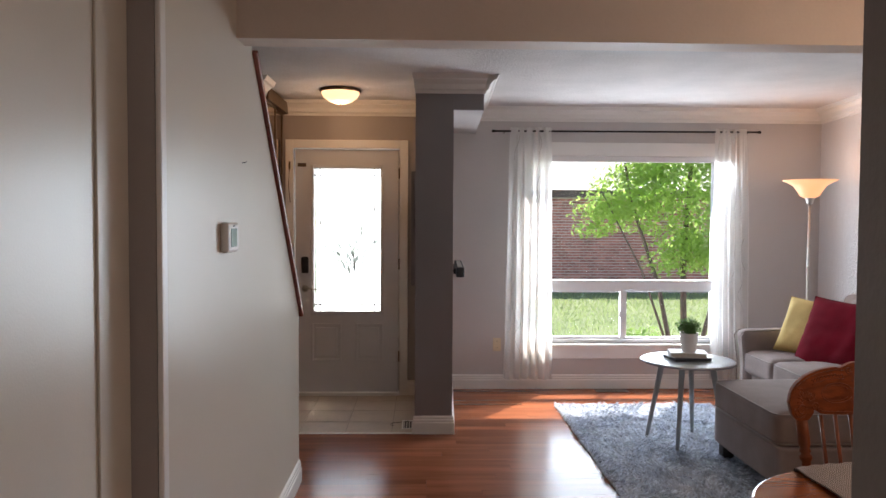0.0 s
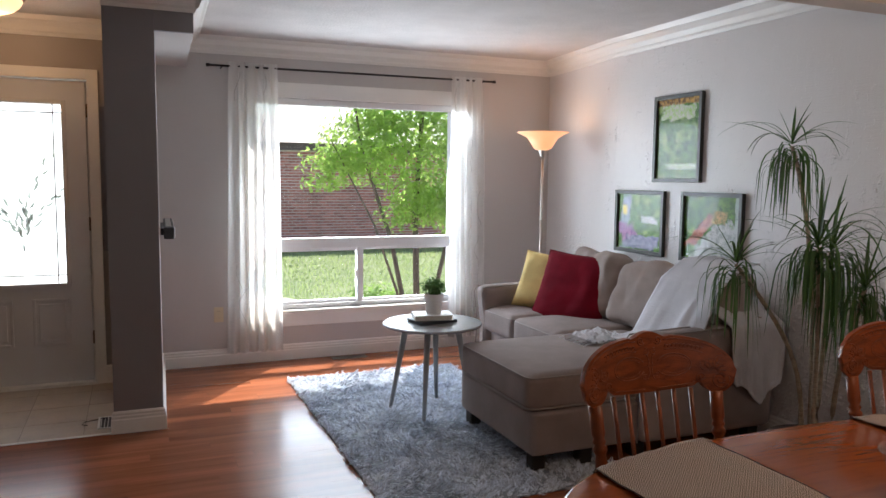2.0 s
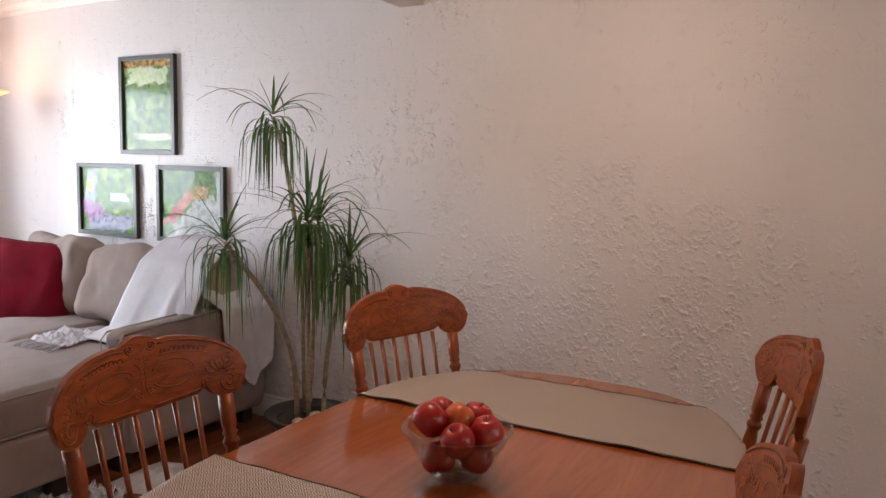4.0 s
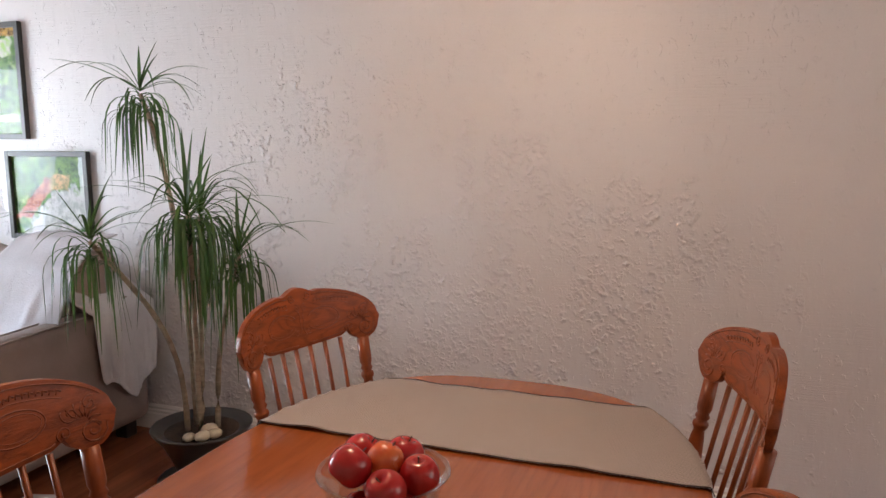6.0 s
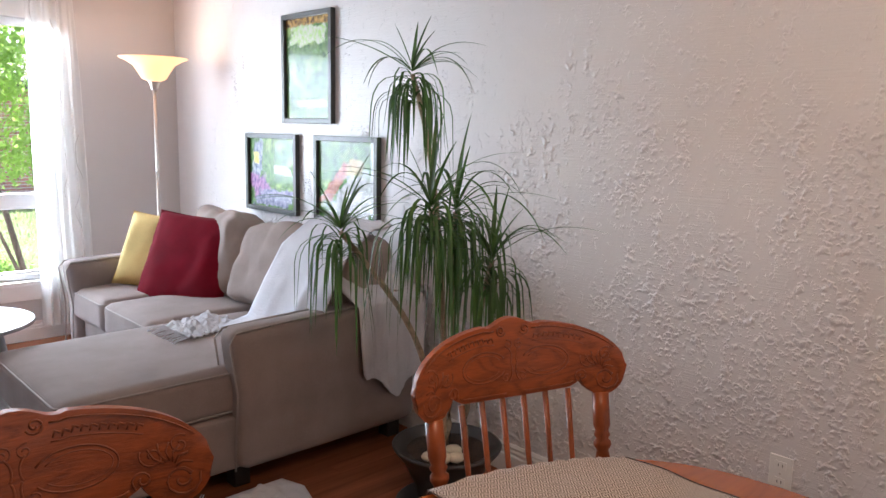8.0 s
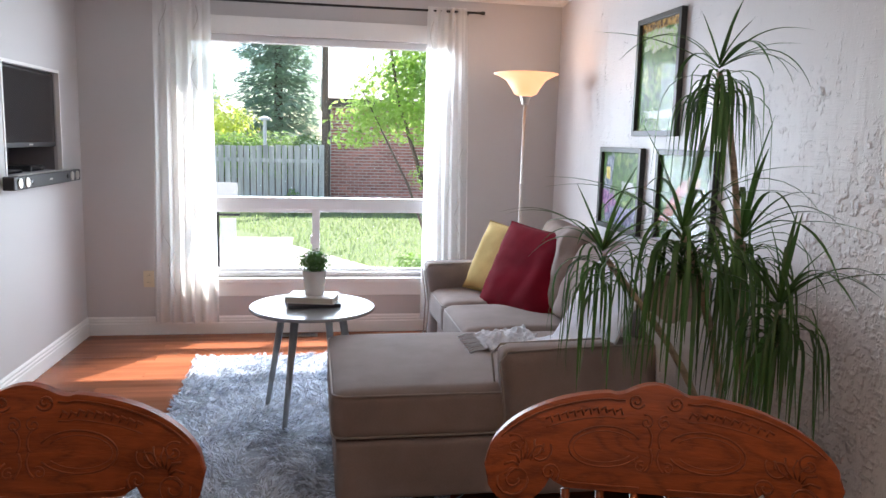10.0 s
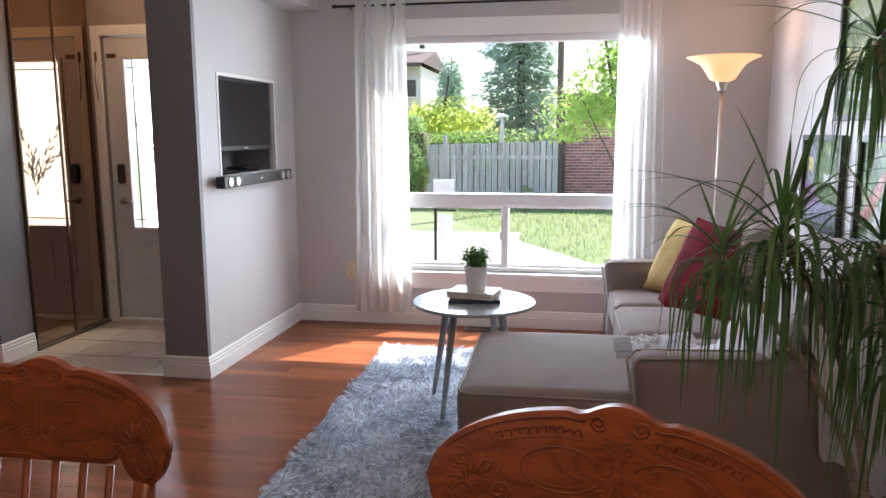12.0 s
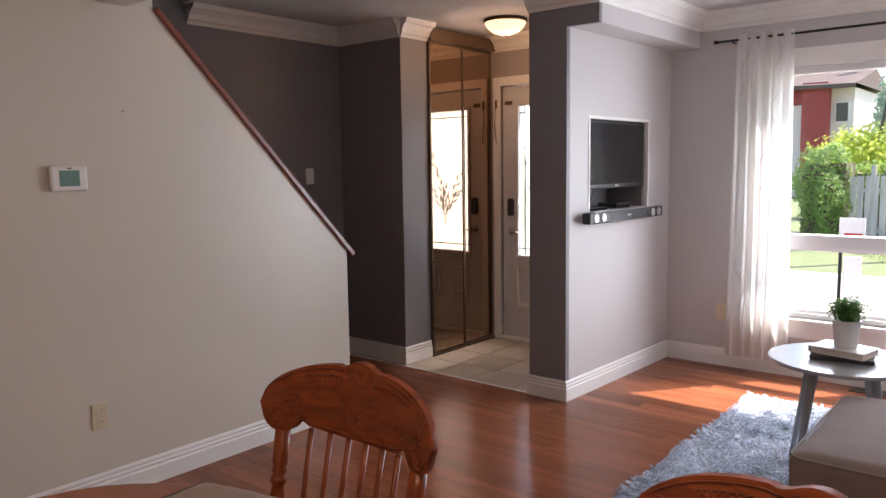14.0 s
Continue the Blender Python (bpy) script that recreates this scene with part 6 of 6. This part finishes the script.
rest = bmesh.new()
r_ = random.Random(11)
y = -2.9
planks = 0
while y < W - 0.001:
    xa = STAIR_X if y < 5.21 else COL_X1
    xb = R
    x = xa - 0.01
    first = True
    while x < xb - 0.02:
        ln = round(r_.choice((0.7, 0.9, 1.1, 1.3, 1.5, 1.7)) * (r_.uniform(0.3, 1.0) if first else 1.0), 1)
        ln = max(0.3, ln)
        first = False
        x2 = min(x + ln, round(xb - x, 2) + x)
        if y > 2.6 and x2 > L and planks < 300 and x < 2.9:
            plank(x, x2, y)
            planks += 1
        else:
            box(x + 0.001, x2 - 0.001, y + 0.002, y + PW - 0.002, -0.0068, -0.0006, rest)
        x = x2
    y += PW
part("planks_beyond", rest, M["plank"], floor, kind="stuff")

# ---- outdoors ----
ground = part("ground", box(-120, 120, W + 0.5, 300, GROUND - 0.3, GROUND), M["grass"], kind="structure")
part("pavement", box(-30, 1.2, 8.0, 15.6, GROUND - 0.05, GROUND + 0.02), M["paving"], kind="structure")
slab("pavement", [(1.2, 8.0), (30, 8.0), (30, 11.4), (4.0, 11.7), (2.4, 12.4), (1.2, 14.6)], "z", GROUND - 0.05, GROUND + 0.018, M["paving"])
part("front_bed", box(-30, 30, W + 0.25, 8.0, GROUND - 0.05, GROUND + 0.03), M["soil"], kind="structure")
# lawn blades
nr = np.random.default_rng(9)
verts, faces = [], []
for k in range(26000):
    x, yy = float(nr.uniform(-4, 9)), float(nr.uniform(11.2, 20.8))
    if x < 1.2 and yy < 15.7 or yy < 14.6 - (x - 1.2) * 1.9 or (x > 3 and yy < 11.8):
        continue
    a, h = float(nr.uniform(0, 6.28)), float(nr.uniform(0.03, 0.09))
    b = len(verts)
    verts += [(x - 0.012 * math.sin(a), yy, GROUND - 0.01), (x + 0.012 * math.sin(a), yy + 0.01, GROUND - 0.01), (x + h * 0.5 * math.cos(a), yy + h * 0.4 * math.sin(a), GROUND + h)]
    faces.append((b, b + 1, b + 2))
M["blade"] = leaf_material("grass_blade", (0.22, 0.28, 0.12), (0.13, 0.19, 0.07), 0.4, 0.4)
mesh_part("grass", verts, faces, M["blade"], None, "short green lawn grass", kind="stuff")

# brick building across the lawn
BX, BY, BT = 2.0, 21.0, 2.12
bb = thing("brick_building", "low red brick building with dark fascia beyond the lawn", "building", BX, BY, GROUND)
part("wall", box(0.01, 22, 0.018, 9, 0.24, BT - GROUND), M["mortar"], bb)
part("foundation", box(0.0, 22, 0.03, 9, -0.2, 0.24), M["paving"], bb)
part("fascia", box(-0.15, 22.2, -0.15, 0.4, BT - GROUND, BT - GROUND + 0.20), M["roof"], bb)
bm = bmesh.new()
v = [bm.verts.new(p) for p in ((-0.2, -0.2, BT - GROUND + 0.20), (22.2, -0.2, BT - GROUND + 0.20), (22.2, 6, BT - GROUND + 1.4), (-0.2, 6, BT - GROUND + 1.4), (22.2, 10, BT - GROUND + 0.2), (-0.2, 10, BT - GROUND + 0.2))]
for f in ((0, 1, 2, 3), (3, 2, 4, 5), (0, 3, 5), (1, 4, 2)):
    bm.faces.new([v[k] for k in f])
part("roof", bm, M["paving"], bb)
part("drainpipe", tube([(-0.06, -0.05, 0.05), (-0.06, -0.05, BT - GROUND)], 0.05, None, 10), M["roof"], bb)
brick_me = None
course, bl = 0.0775, 0.205
rows = int((BT - GROUND - 0.24) / course)
rest = bmesh.new()
bricks = 0
for k in range(rows):
    z = 0.245 + k * course
    x = 0.01 - (bl / 2 if k % 2 else 0)
    while x < 9.0:
        x0, x1 = max(x, 0.0), x + bl - 0.012
        j = 0.004 * ((k * 7 + int(x * 5) * 3) % 3)
        if bricks < 300 and 0 <= x < 1.9 and x1 - x0 > 0.18:
            if brick_me is None:
                bm = box(0, bl - 0.014, 0, 0.06, 0, course - 0.018)
                brick_me = bpy.data.meshes.new("brick")
                bm.to_mesh(brick_me)
                bm.free()
                brick_me.materials.append(M["brick_piece"])
            ob = new("brick", brick_me)
            ob.parent = bb
            ob.location = (x, 0.0 + j, z)
            bricks += 1
        elif x1 > x0 + 0.02:
            box(x0, x1, j, 0.06, z, z + course - 0.018, rest)
        x += bl
part("bricks_beyond", rest, M["brick"], bb, kind="stuff")
pole = thing("utility_pole", "tall brown wooden pole at the corner of the brick building", "pole", BX - 0.15, BY - 0.25, GROUND)
part("pole", tube([(0, 0, 0), (0, 0, 9)], [0.085, 0.07], None, 12), M["bark"], pole)

# board fence
fence = thing("board_fence", "weathered grey board-on-board fence along the back of the lawn", "fence", -1.45, 20.2, GROUND)
fx, k = 0.0, 0
r_ = random.Random(21)
while fx < 3.15:
    h = 1.60 + 0.10 * fx / 3.2 + r_.uniform(-0.015, 0.015)
    part("board", box(fx, fx + 0.125, 0.0 if k % 2 else 0.045, 0.02 if k % 2 else 0.065, 0.04, h), M["fence"], fence)
    fx += 0.15
    k += 1
for z in (0.35, 1.25):
    part("rail", box(0, 3.2, 0.021, 0.044, z, z + 0.09), M["fence"], fence)
for x in (0.4, 1.5, 2.6):
    part("post", box(x, x + 0.09, 0.066, 0.15, 0, 1.85 if x < 1 else 1.62), M["fence"], fence)
hedge = thing("hedge", "tall clipped green hedge at the end of the grey fence", "hedge", -2.0, 20.0, GROUND)
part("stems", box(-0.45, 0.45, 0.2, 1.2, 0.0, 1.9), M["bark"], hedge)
leafy_ball("foliage", (0, 0.5, 1.2), 1.0, 9000, 0.05, M["hedge"], hedge, 31, (0.62, 0.9, 1.22), 0.75)
hedge2 = thing("hedge", "long bright green hedge behind the grey fence", "hedge", 0.2, 23.5, GROUND)
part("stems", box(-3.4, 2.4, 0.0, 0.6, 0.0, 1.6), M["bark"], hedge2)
leafy_ball("foliage", (-0.5, 0.0, 1.30), 1.0, 9000, 0.07, M["hedge"], hedge2, 33, (3.4, 0.8, 0.64), 0.7)


def tree(name, label, x, y, trunk, crown_list, material, cat="tree", leaf=0.06, trunk_r=0.1, cut=None, elong=1.6):
    t_ = thing(name, label, cat, x, y, GROUND)
    for pts, r0 in trunk:
        part("limb", tube(pts, [r0 * (1 - 0.7 * i / (len(pts) - 1)) for i in range(len(pts))], None, 9), M["bark"], t_, smooth=True)
    for k, (c, rad, sq, n_) in enumerate(crown_list):
        leafy_ball("crown", c, rad, n_, leaf, material, t_, 50 + k + int(x * 3), sq, 0.2, cut=cut, elong=elong)
    return t_


# upper crowns and tallest limb are out of view, added to dapple the sun patch
tree("garden_tree", "small multi-stemmed tree with bright green leaves in front of the window", 3.2, 9.6,
     [([(-0.1, 0, 0), (-0.35, 0, 1.2), (-0.7, 0.1, 2.3), (-0.9, 0, 3.4)], 0.035), ([(0, 0, 0), (0.0, 0.1, 1.5), (0.1, 0.1, 3.0), (0.4, 0, 5.2), (1.0, 0, 7.8)], 0.045), ([(0.1, 0, 0), (0.45, 0.1, 1.2), (1.0, 0, 2.6), (1.5, 0, 4.2)], 0.035), ([(-0.15, 0, 0.2), (-0.6, -0.1, 1.4), (-1.1, 0, 2.4)], 0.02)],
     [((0.6, 0, 2.7), 1.15, (1.0, 0.8, 0.9), 7800), ((0.2, 0, 3.9), 0.8, (1, 0.8, 0.9), 2600), ((1.7, 0, 3.6), 1.2, (1, 0.9, 1.0), 5500), ((1.0, 0, 3.5), 0.95, (1.1, 0.8, 0.8), 3600), ((1.7, 0, 5.2), 1.0, (1, 0.9, 1.0), 2600), ((-0.55, 0.2, 2.3), 0.7, (1.1, 0.7, 0.7), 2600), ((0.15, 0.1, 1.75), 0.55, (1.1, 0.7, 0.7), 1500), ((-0.45, 0.1, 2.75), 0.50, (1.1, 0.7, 0.7), 1300), ((-1.05, 0.1, 2.15), 0.36, (1.3, 0.6, 0.55), 420), ((-1.2, 0.0, 1.9), 0.22, (1.3, 0.6, 0.5), 160), ((0.45, 0, 1.55), 0.50, (1.0, 0.7, 0.6), 900), ((-0.25, 0, 1.5), 0.30, (1.2, 0.7, 0.7), 260), ((2.2, 0.5, 4.9), 1.2, (1, 1, 1), 2500), ((1.1, 0, 7.8), 0.55, (1.1, 0.9, 0.9), 420)], M["tree_leaf"], leaf=0.046)
tree("shrub", "low bright green shrub at the edge of the path", 2.95, 10.6, [([(0, 0, 0), (0, 0, 0.3)], 0.02)], [((0, 0, 0.25), 0.35, (1.2, 1, 0.8), 900)], M["hedge"], "shrub", 0.05)
tree("shrub", "small green weed clump at the foot of the fence", 1.05, 19.9, [([(0, 0, 0), (0, 0, 0.3)], 0.01)], [((0, 0, 0.3), 0.22, (1, 0.6, 1.6), 260)], M["hedge"], "shrub", 0.05)
spr = thing("spruce_tree", "tall dark blue-green spruce behind the fence", "tree", 0.1, 34, GROUND)
part("trunk", tube([(0, 0, 0), (0, 0, 5), (0, 0, 11)], [0.22, 0.15, 0.03], None, 10), M["bark"], spr)
verts, faces = [], []
r_ = random.Random(8)
for k in range(24000):
    z = 1.2 + 9.6 * r_.random() ** 1.15
    rad = 2.7 * (1 - (z - 1.0) / 10.5) ** 0.75
    az = r_.uniform(0, 6.28)
    tier = 0.86 + 0.14 * math.sin(z * 7 + 3 * noise.noise(Vector((math.cos(az) * 2, math.sin(az) * 2, z))))
    q = rad * tier * r_.random() ** 0.5 * (0.75 + 0.5 * noise.noise(Vector((az * 1.5, z * 1.3, 3.0))) + 0.2)
    p = Vector((q * math.cos(az), q * math.sin(az), z - 0.25 * q))
    d = Vector((math.cos(az), math.sin(az), r_.uniform(-0.6, 0.1))) * r_.uniform(0.14, 0.30)
    s_ = Vector((-math.sin(az), math.cos(az), r_.uniform(-0.4, 0.4))) * 0.075
    b = len(verts)
    verts += [p - s_, p + d, p + s_]
    faces.append((b, b + 1, b + 2))
mesh_part("crown", verts, faces, M["spruce"], spr, "dense needled branches")
tree("garden_tree", "yellow-green leafy tree behind the fence", -2.6, 30, [([(0, 0, 0), (0, 0, 2.5), (0.2, 0, 4)], 0.12)], [((0, 0, 2.25), 1.4, (1.5, 1, 0.68), 3500)], M["lime_leaf"], leaf=0.12)
tree("garden_tree", "slender conifer beside the red house", -3.5, 38, [([(0, 0, 0), (0, 0, 5.5)], 0.1)], [((0, 0, 3.8), 1.0, (0.75, 0.75, 2.0), 2500)], M["spruce"], leaf=0.14)
pipe = thing("roof_vent", "pale capped vent pipe standing above the hedge", "vent", 0.25, 22.6, GROUND)
part("pipe", tube([(0, 0, 0), (0, 0, 2.30)], 0.05, None, 10), M["sign_white"], pipe)
part("cap", lathe([(0.0, 2.42), (0.17, 2.36), (0.17, 2.30), (0.0, 2.30)], None, 14), M["sign_white"], pipe)

# houses in the distance
hs = thing("town_house", "two-storey terrace with pale siding, a red bay and a brown roof", "house", -10.6, 45, GROUND)
part("wall", box(-6, 2.0, 0, 8, 0, 5.9), M["siding_pale"], hs)
part("bay", box(1.9, 3.1, -0.6, 8, 0, 6.0), M["siding_red"], hs, "red clad projecting bay")
part("wall", box(3.1, 4.2, 0.3, 8, 0, 5.7), M["siding_pale"], hs)
part("band", box(-6, 1.9, -0.05, 0.0, 4.9, 5.9), M["siding_red"], hs)
for z in [2.6 + 0.2 * i for i in range(16)]:
    part("siding_board", box(1.88, 3.12, -0.63, -0.602, z, z + 0.17), M["siding_red"], hs)
bm = bmesh.new()
v = [bm.verts.new(p) for p in ((-6.4, -1.0, 6.0), (4.5, -1.0, 5.8), (4.5, 4, 6.9), (-6.4, 4, 7.4), (4.5, 9, 5.8), (-6.4, 9, 6.0), (-6.4, -1.0, 5.8), (4.5, -1.0, 5.6))]
for f in ((0, 1, 2, 3), (3, 2, 4, 5), (0, 3, 5), (1, 4, 2), (6, 7, 1, 0)):
    bm.faces.new([v[k] for k in f])
part("roof", bm, M["roof"], hs)
for x in (0.9, 3.65):
    wn_ = part("window", box(x - 0.35, x + 0.35, -0.08 if x < 2 else 0.22, 0.0 if x < 2 else 0.3, 3.9, 5.0), M["vinyl"], hs)
    part("pane", box(x - 0.28, x + 0.28, -0.10 if x < 2 else 0.20, -0.081 if x < 2 else 0.219, 3.97, 4.93), M["screen"], wn_)
for x in (0.4, 3.6):
    part("chimney", box(x, x + 0.3, 3, 3.4, 7.0, 8.3), M["roof"], hs)

# yard sign
sg = thing("yard_sign", "white and red yard sign on a black post outside", "sign", 0.52, 10.0, GROUND)
part("post", tube([(0, 0, 0), (0, 0, 1.05)], 0.018, None, 8), M["black_metal"], sg)
part("arm", tube([(-0.02, 0, 1.02), (0.24, 0, 1.02)], 0.012, None, 8), M["black_metal"], sg)
part("panel", box(0.03, 0.20, -0.008, 0.008, 0.42, 0.98), M["sign_white"], sg)
part("top_board", box(-0.02, 0.22, -0.01, 0.01, 1.08, 1.38), M["sign_white"], sg)
part("red_band", box(0.03, 0.20, -0.013, -0.011, 1.11, 1.22), M["sign_red"], sg)
part("text_bar", box(0.06, 0.17, -0.016, -0.0135, 1.15, 1.17), M["sign_white"], sg)
